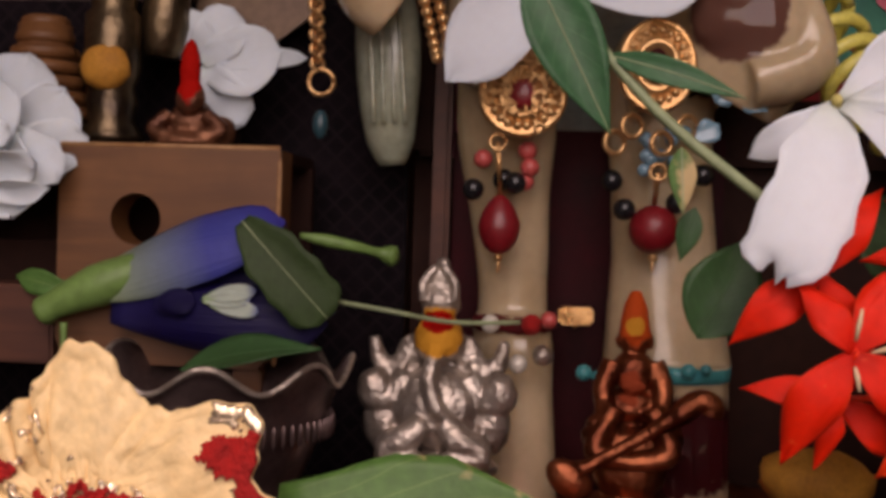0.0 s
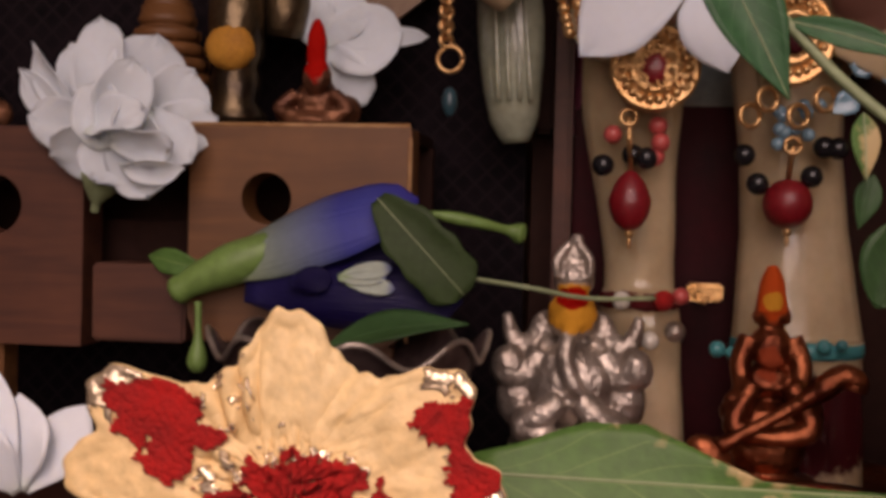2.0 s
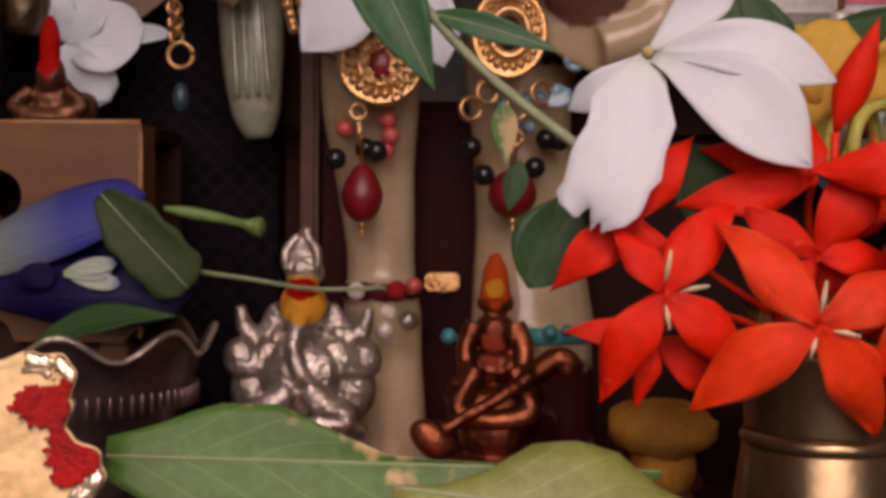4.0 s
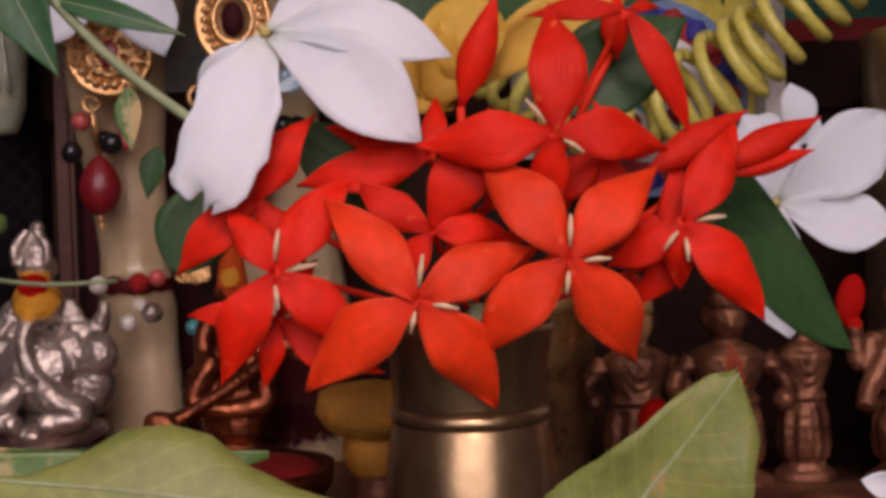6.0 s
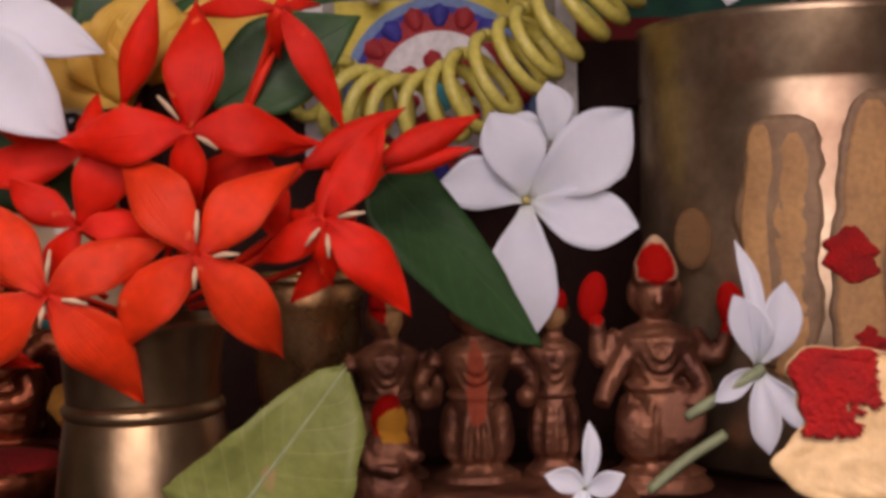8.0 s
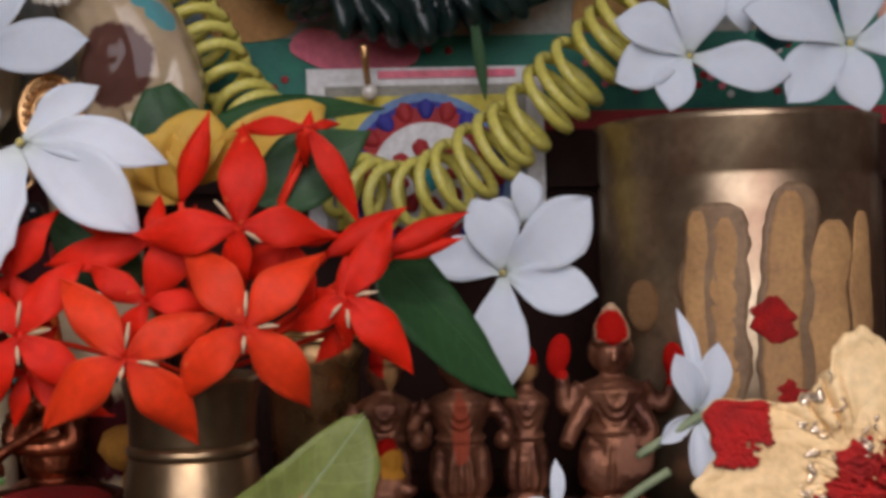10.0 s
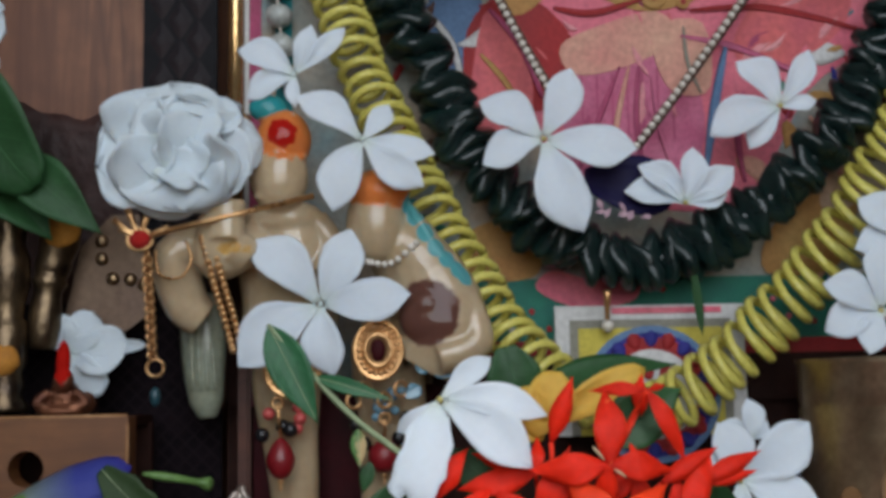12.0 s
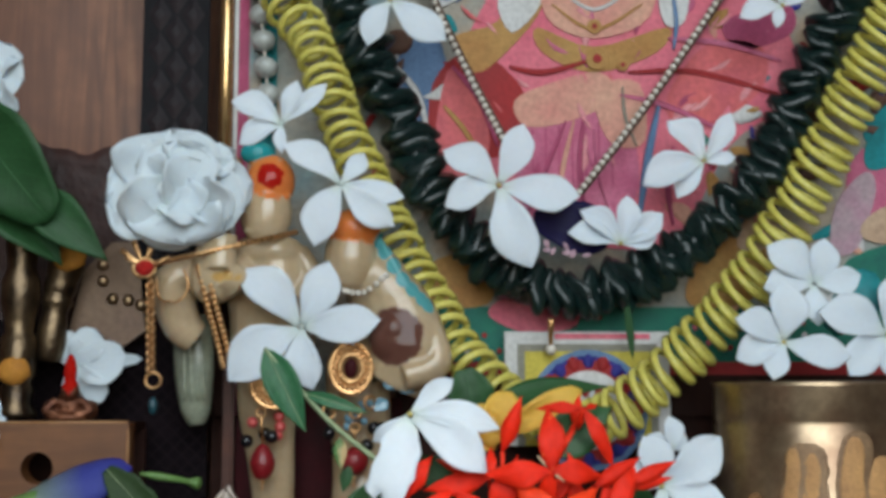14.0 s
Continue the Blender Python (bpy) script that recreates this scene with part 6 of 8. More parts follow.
RED_PASTE, SAFFRON, OCHRE, ORANGE_RED = (0.40, 0.008, 0.004), (0.58, 0.25, 0.03), (0.36, 0.19, 0.08), (0.52, 0.07, 0.014)
k = 0.0001
sx = -0.0975
seat = [blob((sx, 0.0900, 0.0380), (98, 86), k, 0.0065), blob((sx, 0.0920, 0.0260), (128, 36), k, 0.010), blob((sx, 0.0930, 0.0200), (112, 40), k, 0.009), blob((sx, 0.0940, 0.0165), (120, 26), k, 0.010),
        blob((sx, 0.0900, 0.0520), (50, 52), k, 0.0048), blob((sx, 0.0900, 0.0590), (40, 42), k, 0.0040), blob((sx, 0.0900, 0.0630), (28, 34), k), blob((sx + 0.0003, 0.0900, 0.0662), (16, 22), k), blob((sx, 0.0950, 0.0430), (92, 60), k, 0.003)]
rods = [([(sx, 0.0865, 0.0500), (sx - 0.0012, 0.0840, 0.0445), (sx + 0.0004, 0.0830, 0.0395), (sx + 0.0026, 0.0835, 0.0372)], [0.0020, 0.0018, 0.0014, 0.0010])]
for q in (-1, 1):
    seat += [blob((sx + q * 0.0062, 0.0915, 0.0478), (30, 52), k, 0.0014, tilt=-14 * q), blob((sx + q * 0.0125, 0.0885, 0.0415), (36, 44), k), blob((sx + q * 0.0105, 0.0900, 0.0350), (44, 60), k, 0.004), blob((sx + q * 0.0075, 0.0850, 0.0318), (46, 26), k, tilt=18 * q), blob((sx + q * 0.0040, 0.0835, 0.0340), (20, 34), k, tilt=-20 * q)]
    rods += [([(sx + q * 0.0060, 0.0900, 0.0440), (sx + q * 0.0100, 0.0885, 0.0395), (sx + q * 0.0132, 0.0875, 0.0415)], [0.0030, 0.0027, 0.0022]),
             ([(sx + q * 0.0065, 0.0915, 0.0455), (sx + q * 0.0115, 0.0915, 0.0465), (sx + q * 0.0132, 0.0910, 0.0520)], [0.0028, 0.0021, 0.0010]),
             ([(sx + q * 0.0030, 0.0872, 0.0595), (sx + q * 0.0032, 0.0872, 0.0632), (sx + q * 0.0008, 0.0880, 0.0665)], [0.0010, 0.0009, 0.0008]),
             ([(sx + q * 0.0020, 0.0840, 0.0360), (sx + q * 0.0050, 0.0835, 0.0330), (sx + q * 0.0090, 0.0840, 0.0300), (sx + q * 0.0020, 0.0820, 0.0285)], [0.0020, 0.0030, 0.0030, 0.0020])]
figure("silver_figurine", "silver seated figurine with turmeric and kumkum on its crown", seat,
       daubed(SILVER, [((sx, 0.0865, 0.0535), (0.0062, 0.006, 0.0050), SAFFRON), ((sx, 0.0860, 0.0557), (0.0034, 0.005, 0.0022), RED_PASTE)]), rods=rods)
cx = -0.0588
body = [blob((cx, 0.0920, 0.0535), (30, 34), k), blob((cx, 0.0920, 0.0470), (44, 44), k, 0.0036), blob((cx, 0.0925, 0.0400), (52, 40), k, 0.0042), blob((cx, 0.0930, 0.0330), (88, 40), k, 0.0070), blob((cx, 0.0940, 0.0265), (76, 60), k, 0.0065), blob((cx, 0.0950, 0.0195), (105, 30), k, 0.009), blob((cx, 0.0950, 0.0162), (118, 22), k, 0.010), blob((cx, 0.0885, 0.0445), (26, 16), k)]
rods = [([(cx, 0.0920, 0.0540), (cx, 0.0920, 0.0590), (cx, 0.0920, 0.0630)], [0.0034, 0.0026, 0.0010])]
for q in (-1, 1):
    body += [blob((cx + q * 0.0066, 0.0880, 0.0345), (34, 30), k), blob((cx + q * 0.0030, 0.0915, 0.0530), (9, 16), k)]
    rods += [([(cx + q * 0.0040, 0.0920, 0.0488), (cx + q * 0.0058, 0.0912, 0.0440), (cx + q * 0.0056, 0.0890, 0.0385), (cx + q * 0.0080, 0.0875, 0.0360)], [0.0022, 0.0022, 0.0020, 0.0020]),
             ([(cx + q * 0.0035, 0.0885, 0.0400), (cx + q * 0.0072, 0.0860, 0.0320), (cx, 0.0850, 0.0300)], [0.0022, 0.0024, 0.0018])]
figure("copper_figurine", "copper figurine with a pointed crown smeared orange", body,
       daubed(COPPER, [((cx, 0.0890, 0.0585), (0.0042, 0.005, 0.0066), ORANGE_RED), ((cx, 0.0880, 0.0560), (0.0022, 0.004, 0.0020), SAFFRON), ((cx - 0.001, 0.0870, 0.0440), (0.0030, 0.004, 0.0040), (0.30, 0.05, 0.02))]), rods=rods)
spoon = thing("ritual_spoon", (-0.0711, 0.0820, 0.0264), "small copper ritual spoon with a hooked handle", "spoon")
part("handle", tube_bm(spline([V((-0.0690, 0.0825, 0.0285)), V((-0.0590, 0.0825, 0.0345)), V((-0.0510, 0.0825, 0.0398)), V((-0.0470, 0.0825, 0.0428)), V((-0.0444, 0.0825, 0.0420)), V((-0.0446, 0.0825, 0.0402))], 6), [0.0022, 0.0017, 0.0014, 0.0013, 0.0013, 0.0013, 0.0013, 0.0013, 0.0014, 0.0015, 0.0017, 0.0019, 0.0022, 0.0024, 0.0024], 10), COPPER, spoon)
bm = bmesh.new()
add_ball(bm, (-0.0708, 0.0825, 0.0268), (0.0050, 0.0024, 0.0034), pose(0, 0, 0, 0, 35, 0))
part("bowl", bm, COPPER, spoon)
plate = thing("copper_plate", (-0.0627, 0.0850, 0.0145), "dark copper plate under the figurines", "plate")
part("dish", lathe_bm([(0.030, 0.014), (0.042, 0.0145), (0.046, 0.018), (0.047, 0.0182), (0.043, 0.0158), (0.02, 0.0150)], (-0.0638, 0.094, 0), 48), COPPER, plate)

k = 0.0001
figure("bronze_figurine", "small bronze figurine with a red pointed crown on the stand", [
    blob((-0.1530, 0.0990, 0.1055), (22, 66), k), blob((-0.1528, 0.0990, 0.0997), (32, 36), k), blob((-0.1536, 0.1030, 0.0951), (48, 52), k), blob((-0.1598, 0.1030, 0.0930), (34, 34), k), blob((-0.1472, 0.1030, 0.0931), (32, 34), k), blob((-0.1535, 0.1030, 0.0906), (82, 24), k, 0.008)],
    daubed(BRONZE, [((-0.1530, 0.0975, 0.1066), (0.0034, 0.005, 0.0080), RED_PASTE)]), rods=[([(-0.1575, 0.1000, 0.0965), (-0.1610, 0.0990, 0.0930), (-0.1560, 0.0975, 0.0915)], [0.0015, 0.0015, 0.0012]), ([(-0.1495, 0.1000, 0.0965), (-0.1460, 0.0990, 0.0930), (-0.1510, 0.0975, 0.0915)], [0.0015, 0.0015, 0.0012])])
figure("bronze_figurine", "small bronze figurine with an orange-smeared crown on the stand", [
    blob((-0.2286, 0.0990, 0.1030), (32, 66), k), blob((-0.2282, 0.0990, 0.0961), (34, 46), k), blob((-0.2300, 0.1030, 0.0915), (70, 42), k)], daubed(BRONZE, [((-0.2286, 0.0970, 0.1045), (0.0045, 0.006, 0.0075), ORANGE_RED)]))


OLD_BRASS = mat("old_brass", (0.20, 0.14, 0.08), 0.34, 0.9, (0.05, 0.035, 0.025), 120, 0.7, 0.2, 400)


def finial(px_base, height, s, label, pastes):
    """A turned brass lamp stem with paste daubs."""
    p = V(px_base)
    top = thing("brass_lamp", p, label, "lamp")
    prof = [(0.0046, 0), (0.0046, 0.0012), (0.0032, 0.003), (0.0037, 0.006), (0.0031, 0.008), (0.0040, 0.010), (0.0040, 0.018), (0.0031, 0.019), (0.0034, 0.022), (0.0043, 0.026), (0.0043, 0.031), (0.0031, 0.034), (0.0037, 0.038), (0.0038, 0.043), (0.001, height)]
    stem = part("stem", lathe_bm([(r * s, z * s) for r, z in prof], p, 28), OLD_BRASS, top)
    for z, r in pastes:
        bm = bmesh.new()
        add_ball(bm, p + Vector((0, -0.0028 * s, z * s)), (0.0036 * s, 0.0022 * s, 0.0034 * s), rough=0.0006)
        part("paste_daub", bm, TURMERIC, stem, "orange turmeric paste")
    return top


lamp = finial((-0.1735, 0.1080, 0.0903), 0.05, 1.55, "turned brass lamp stem daubed with orange paste", [(0.0105, 1)])
arm = part("arm", tube_bm(spline([V((-0.1643, 0.1130, 0.1100)), V((-0.1629, 0.1130, 0.1261)), V((-0.1615, 0.1140, 0.1364)), V((-0.1577, 0.1140, 0.1515))], 6), [0.0040, 0.0046, 0.0050, 0.0054, 0.0052, 0.0050, 0.0046, 0.0044, 0.0050, 0.0058, 0.0050, 0.0054, 0.0060, 0.0056, 0.0062, 0.0066, 0.0060, 0.0062, 0.004], 16), OLD_BRASS, lamp)
part("paste_daub", add_ball(bmesh.new(), V((-0.1573, 0.1080, 0.1479)), (0.0062, 0.002, 0.0060), rough=0.0012), TURMERIC, arm, "orange turmeric paste")
coil = thing("wicker_coil", (-0.1913, 0.1100, 0.1128), "small brown coiled ornament on the stand", "ornament")
p = V((-0.1909, 0.1100, 0.0906))
for i in range(7):
    z = p.z + 0.006 + i * 0.0034
    r = 0.0105 - 0.0011 * i
    part("coil", tube_bm([Vector((p.x + r * math.cos(a), 0.112 + r * math.sin(a), z)) for a in [2 * math.pi * q / 28 for q in range(29)]], 0.0016, 8), BOXWOOD, coil)
part("post", tube_bm([Vector((p.x, 0.112, p.z)), Vector((p.x, 0.112, p.z + 0.026))], 0.006, 12), BOXWOOD, coil)

armour = thing("riveted_plate", (-0.1410, 0.1220, 0.1268), "brown riveted brass plate behind the stand", "plate")
flat_patch("plate_sheet", [(-0.1606, 0.1240, 0.1186), (-0.1553, 0.1240, 0.1436), (-0.1454, 0.1240, 0.1541), (-0.1361, 0.1240, 0.1542), (-0.1326, 0.1240, 0.1215), (-0.1440, 0.1240, 0.1130), (-0.1612, 0.1240, 0.1120)], mat("dull_brass_plate", (0.20, 0.13, 0.08), 0.45, 0.4, (0.12, 0.07, 0.045), 60, 0.5, 0.1, 200), armour, 0, 0.0012, closed_smooth=False)
part("backing_strip", box_bm((-0.1545, 0.1252, 0.0890), (-0.1495, 0.1266, 0.1200), 0.0003), DARK_WOOD, armour, smooth=False)
for q in ((-0.1484, 0.1230, 0.1456), (-0.1482, 0.1230, 0.1397), (-0.1445, 0.1230, 0.1331), (-0.1388, 0.1230, 0.1327), (-0.1342, 0.1230, 0.1310)):
    bm = bmesh.new()
    add_ball(bm, V(q) - Vector((0, 0.001, 0)), (0.0022, 0.0014, 0.0022), seg=12)
    part("rivet", bm, BRASS_SMOOTH, armour, "domed rivet")

# alabaster couple, one plain mesh each
k = 0.0002


def tube_figure(bm, pts, radii, index=0, n=20, flat=0.8):
    line = spline([V(p) for p in pts], 6)
    rr = []
    for i in range(len(line)):
        f = i / (len(line) - 1) * (len(radii) - 1)
        j = min(int(f), len(radii) - 2)
        rr.append(radii[j] + (radii[j + 1] - radii[j]) * (f - j))
    return tube_bm(line, rr, n, index, bm, flat)


s1 = 0.0001
bm = bmesh.new()
tube_figure(bm, [(-0.0858, 0.1030, 0.1498), (-0.0854, 0.1070, 0.1380), (-0.0846, 0.1090, 0.1240), (-0.0865, 0.1110, 0.1100)], [60 * k, 78 * k, 84 * k, 80 * k, 74 * k])
tube_figure(bm, [(-0.0859, 0.1060, 0.1115), (-0.0868, 0.1120, 0.1048), (-0.0862, 0.1140, 0.0867), (-0.0844, 0.1140, 0.0660), (-0.0839, 0.1140, 0.0488)], [78 * k, 108 * s1, 110 * s1, 88 * s1, 76 * s1, 80 * s1])
tube_figure(bm, [(-0.0841, 0.1140, 0.0562), (-0.0839, 0.1140, 0.0488), (-0.0836, 0.1140, 0.0389), (-0.0829, 0.1140, 0.0130)], [82 * s1, 98 * s1, 96 * s1, 110 * s1], 0)
tube_figure(bm, [(-0.0842, 0.1130, 0.0556), (-0.0841, 0.1130, 0.0525)], [96 * s1, 96 * s1], 1)
add_ball(bm, (-0.0866, 0.0940, 0.1608), (46 * k, 42 * k, 58 * k), index=0)
add_ball(bm, (-0.0854, 0.0950, 0.1720), (44 * k, 42 * k, 50 * k), pose(0, 0, 0, 0, 8, 0), 2)
add_ball(bm, (-0.0848, 0.0885, 0.1728), (22 * k, 10 * k, 20 * k), index=3, rough=0.001)
tube_figure(bm, [(-0.0931, 0.0920, 0.1667), (-0.0849, 0.0875, 0.1651), (-0.0779, 0.0920, 0.1667)], [5 * k, 6 * k, 5 * k])
add_ball(bm, (-0.0904, 0.0960, 0.1828), (30 * k, 20 * k, 22 * k), index=4)
add_ball(bm, (-0.0905, 0.0900, 0.1543), (18 * k, 8 * k, 7 * k), index=3)
tube_figure(bm, [(-0.0937, 0.0980, 0.1421), (-0.1042, 0.0900, 0.1343), (-0.1037, 0.0860, 0.1472)], [40 * k, 34 * k, 30 * k])
tube_figure(bm, [(-0.1021, 0.0860, 0.1522), (-0.1022, 0.0860, 0.1405)], [36 * k, 34 * k])
tube_figure(bm, [(-0.1014, 0.0880, 0.1390), (-0.0969, 0.0910, 0.1360)], [37 * k, 40 * k], 5)
tube_figure(bm, [(-0.1057, 0.0980, 0.1404), (-0.1179, 0.0960, 0.1367), (-0.1156, 0.0980, 0.1232), (-0.1108, 0.1000, 0.1182)], [50 * k, 46 * k, 42 * k, 36 * k])
add_ball(bm, (-0.0860, 0.1010, 0.1485), (0.0130, 0.0090, 0.0065))
tube_figure(bm, [(-0.0862, 0.1010, 0.1480), (-0.0865, 0.0975, 0.1530), (-0.0866, 0.0950, 0.1590)], [0.0085, 0.0056, 0.0052])
tube_figure(bm, [(-0.0765, 0.1015, 0.1480), (-0.0715, 0.1010, 0.1400), (-0.0745, 0.0960, 0.1300)], [0.0058, 0.0050, 0.0042])
fused("stone_statue", bm, daubed(ALABASTER, [((-0.0841, 0.1130, 0.0540), (0.013, 0.013, 0.0022), (0.10, 0.010, 0.012)), ((-0.0854, 0.0950, 0.1725), (0.0105, 0.011, 0.0100), (0.66, 0.20, 0.05)), ((-0.0848, 0.0875, 0.1735), (0.0045, 0.004, 0.0045), RED_PASTE), ((-0.0904, 0.0960, 0.1838), (0.0075, 0.007, 0.0050), (0.03, 0.28, 0.30)), ((-0.0990, 0.0895, 0.1378), (0.0070, 0.008, 0.0030), (0.58, 0.36, 0.12))]),
      "pale translucent stone statue with an orange-smeared crown", "statue", voxel=0.0007)
bm = bmesh.new()
tube_figure(bm, [(-0.1145, 0.1140, 0.1264), (-0.1134, 0.1140, 0.1139), (-0.1127, 0.1140, 0.0997), (-0.1116, 0.1140, 0.0874)], [30 * k, 40 * k, 42 * k, 41 * k, 37 * k, 31 * k, 16 * k])
for i in range(4):
    tube_figure(bm, [V((-0.1165, 0.1070, 0.1205)) + Vector((i * 0.0021, -0.0002, 0)), V((-0.1150, 0.1075, 0.0961)) + Vector((i * 0.0023, -0.0002, 0))], [0.0007, 0.0007], 0, 8)
tagged(part("stone_tassel", bm, ALABASTER_GREEN), "greenish translucent stone scarf end of the statue", "statue")
bm = bmesh.new()
add_ball(bm, (-0.0572, 0.0950, 0.1459), (46 * k, 40 * k, 62 * k))
add_ball(bm, (-0.0559, 0.0950, 0.1554), (48 * k, 42 * k, 38 * k), index=2)
tube_figure(bm, [(-0.0527, 0.1020, 0.1425), (-0.0440, 0.1040, 0.1304), (-0.0388, 0.1040, 0.1163), (-0.0441, 0.1060, 0.1043)], [56 * k, 82 * k, 96 * k, 84 * k])
tube_figure(bm, [(-0.0509, 0.1000, 0.1545), (-0.0439, 0.0990, 0.1421), (-0.0354, 0.0980, 0.1297), (-0.0268, 0.1000, 0.1160)], [16 * k, 34 * k, 30 * k, 26 * k])
tube_figure(bm, [(-0.0470, 0.0950, 0.1519), (-0.0388, 0.0920, 0.1377), (-0.0307, 0.0930, 0.1283)], [7 * k, 9 * k, 7 * k], 4)
add_ball(bm, (-0.0414, 0.0930, 0.1172), (46 * k, 34 * k, 46 * k), index=1, seg=28)
add_ball(bm, (-0.0419, 0.0890, 0.1204), (24 * k, 16 * k, 24 * k), index=1)
tube_figure(bm, [(-0.0303, 0.0960, 0.1226), (-0.0271, 0.0930, 0.1088), (-0.0390, 0.0900, 0.1037)], [30 * k, 34 * k, 30 * k])
tube_figure(bm, [(-0.0494, 0.1080, 0.1044), (-0.0540, 0.1120, 0.1073), (-0.0532, 0.1130, 0.0860), (-0.0519, 0.1140, 0.0693), (-0.0505, 0.1140, 0.0452)], [84 * k, 124 * s1, 108 * s1, 114 * s1, 142 * s1])
tube_figure(bm, [(-0.0506, 0.1140, 0.0464), (-0.0495, 0.1140, 0.0149)], [140 * s1, 140 * s1], 1)
tube_figure(bm, [(-0.0507, 0.1130, 0.0467), (-0.0506, 0.1130, 0.0438)], [144 * s1, 144 * s1], 4)
veil_line = spline([V((-0.0470, 0.0950, 0.1519)), V((-0.0388, 0.0920, 0.1377)), V((-0.0307, 0.0930, 0.1283))], 3)
fused("stone_statue", bm, daubed(ALABASTER, [((-0.0414, 0.0890, 0.1180), (0.0100, 0.008, 0.0100), (0.13, 0.055, 0.040)), ((-0.0559, 0.0950, 0.1565), (0.0105, 0.010, 0.0085), (0.66, 0.20, 0.05)), ((-0.0505, 0.1140, 0.0300), (0.018, 0.018, 0.0150), (0.06, 0.006, 0.008)), ((-0.0506, 0.1130, 0.0452), (0.019, 0.019, 0.0022), (0.03, 0.26, 0.28))] + [(tuple(q), (0.0028, 0.004, 0.0034), (0.10, 0.36, 0.38)) for q in veil_line], 0.3),
      "pale translucent stone statue with a veil and teal hem", "statue", voxel=0.0007)
backing = thing("statue_gap_slab", (-0.0679, 0.1260, 0.0687), "near-black maroon slab added for the dark gap between the stone couple", "slab")
# Slab added: near-black maroon stands in for the dark gap between the statues.
a, b = V((-0.0992, 0.1280, 0.0077)), V((-0.0380, 0.1280, 0.0971))
part("slab", box_bm((a.x, 0.126, 0.014), (b.x, 0.129, b.z), 0.001), MAROON, backing, smooth=False)
a, b = V((-0.1036, 0.1240, 0.0083)), V((-0.0995, 0.1240, 0.1189))
part("post", box_bm((a.x, 0.122, 0.014), (b.x, 0.1255, b.z), 0.001), RED_WOOD, backing, "narrow brown wooden post", smooth=False)
a, b = V((-0.0741, 0.1100, 0.0543)), V((-0.0666, 0.1100, 0.0582))
part("brass_bar", box_bm((a.x, 0.108, a.z), (b.x, 0.112, b.z), 0.0006), GOLD, backing, "bright brass bar", smooth=False)
part("brass_pin", tube_bm([V(((a.x + b.x) / 2, 0.111, a.z)), V(((a.x + b.x) / 2, 0.1262, a.z))], 0.0008, 8), GOLD, backing)

flute = thing("gold_flute", (-0.1074, 0.0800, 0.1454), "thin gilt flute rod held by the statue", "flute")
part("rod", tube_bm([V((-0.1218, 0.0760, 0.1411)), V((-0.0752, 0.0860, 0.1535))], 0.0009, 10), GOLD, flute)
gem = thing("gold_jewel", (-0.1250, 0.0760, 0.1395), "gilt jewel with a red stone and a hanging chain", "jewel")
bm = bmesh.new()
add_ball(bm, (-0.1244, 0.0750, 0.1397), (0.0030, 0.0012, 0.0026))
part("red_stone", bm, KUMKUM, gem, "red stone")
for tip in ((-0.1323, 0.0760, 0.1457), (-0.1284, 0.0760, 0.1489), (-0.1306, 0.0760, 0.1432), (-0.1163, 0.0760, 0.1432), (-0.1227, 0.0760, 0.1465)):
    part("setting_prong", tube_bm(spline([V((-0.1248, 0.0765, 0.1399)), V(tip)], 3), [0.0011, 0.0008, 0.0008, 0.0010], 7), GOLD, gem)
rng = [V((-0.1247, 0.0762, 0.1398)) + Vector((0.0036 * math.cos(a), 0, 0.0031 * math.sin(a))) for a in [2 * math.pi * i / 24 for i in range(25)]]
part("bezel", tube_bm(rng, 0.0006, 6), GOLD, gem)


def torus_mesh(name, r, thick, material):
    bm = tube_bm([Vector((r * math.cos(a), 0, r * math.sin(a))) for a in [2 * math.pi * i / 18 for i in range(19)]], thick, 6)
    me = bpy.data.meshes.new(name)
    bm.to_mesh(me)
    bm.free()
    me.materials.append(material)
    me.shade_smooth()
    return me


def ball_mesh(name, r, material, seg=12):
    bm = bmesh.new()
    add_ball(bm, (0, 0, 0), r, seg=seg)
    me = bpy.data.meshes.new(name)
    bm.to_mesh(me)
    bm.free()
    me.materials.append(material)
    me.shade_smooth()
    return me


def piece(name, me, parent, m):
    ob = new(name, me)
    ob.parent = parent
    ob.matrix_basis = Matrix.Translation(-parent.location) @ m
    return ob


def chain(parent, a, b, n, r):
    link = torus_mesh("link", r, r * 0.36, GOLD)
    for i in range(n):
        p = V(a).lerp(V(b), i / (n - 1))
        piece("link", link, parent, Matrix.Translation(p) @ pose(0, 0, 0, 0, 0, 35 if i % 2 else 125))


chain(gem, (-0.1227, 0.0770, 0.1352), (-0.1248, 0.0940, 0.1069), 22, 0.0013)
piece("ring", torus_mesh("ring", 0.0026, 0.0005, GOLD), gem, Matrix.Translation(V((-0.1239, 0.0940, 0.1031))))
bm = bmesh.new()
add_ball(bm, (-0.1238, 0.0940, 0.0944), (0.0016, 0.0016, 0.0030))
part("drop", bm, mat("dark_teal_bead", (0.02, 0.07, 0.09), 0.3), gem, "dark teal drop bead")
loop = thing("gold_loop", (-0.1175, 0.0860, 0.1355), "thin gilt wire loop on the statue's arm", "ornament")
part("wire", tube_bm(spline([V((-0.1222, 0.0850, 0.1379)), V((-0.1209, 0.0850, 0.1304)), V((-0.1145, 0.0840, 0.1294)), V((-0.1113, 0.0840, 0.1344)), V((-0.1132, 0.0850, 0.1404))], 5), 0.0005, 6), GOLD, loop)

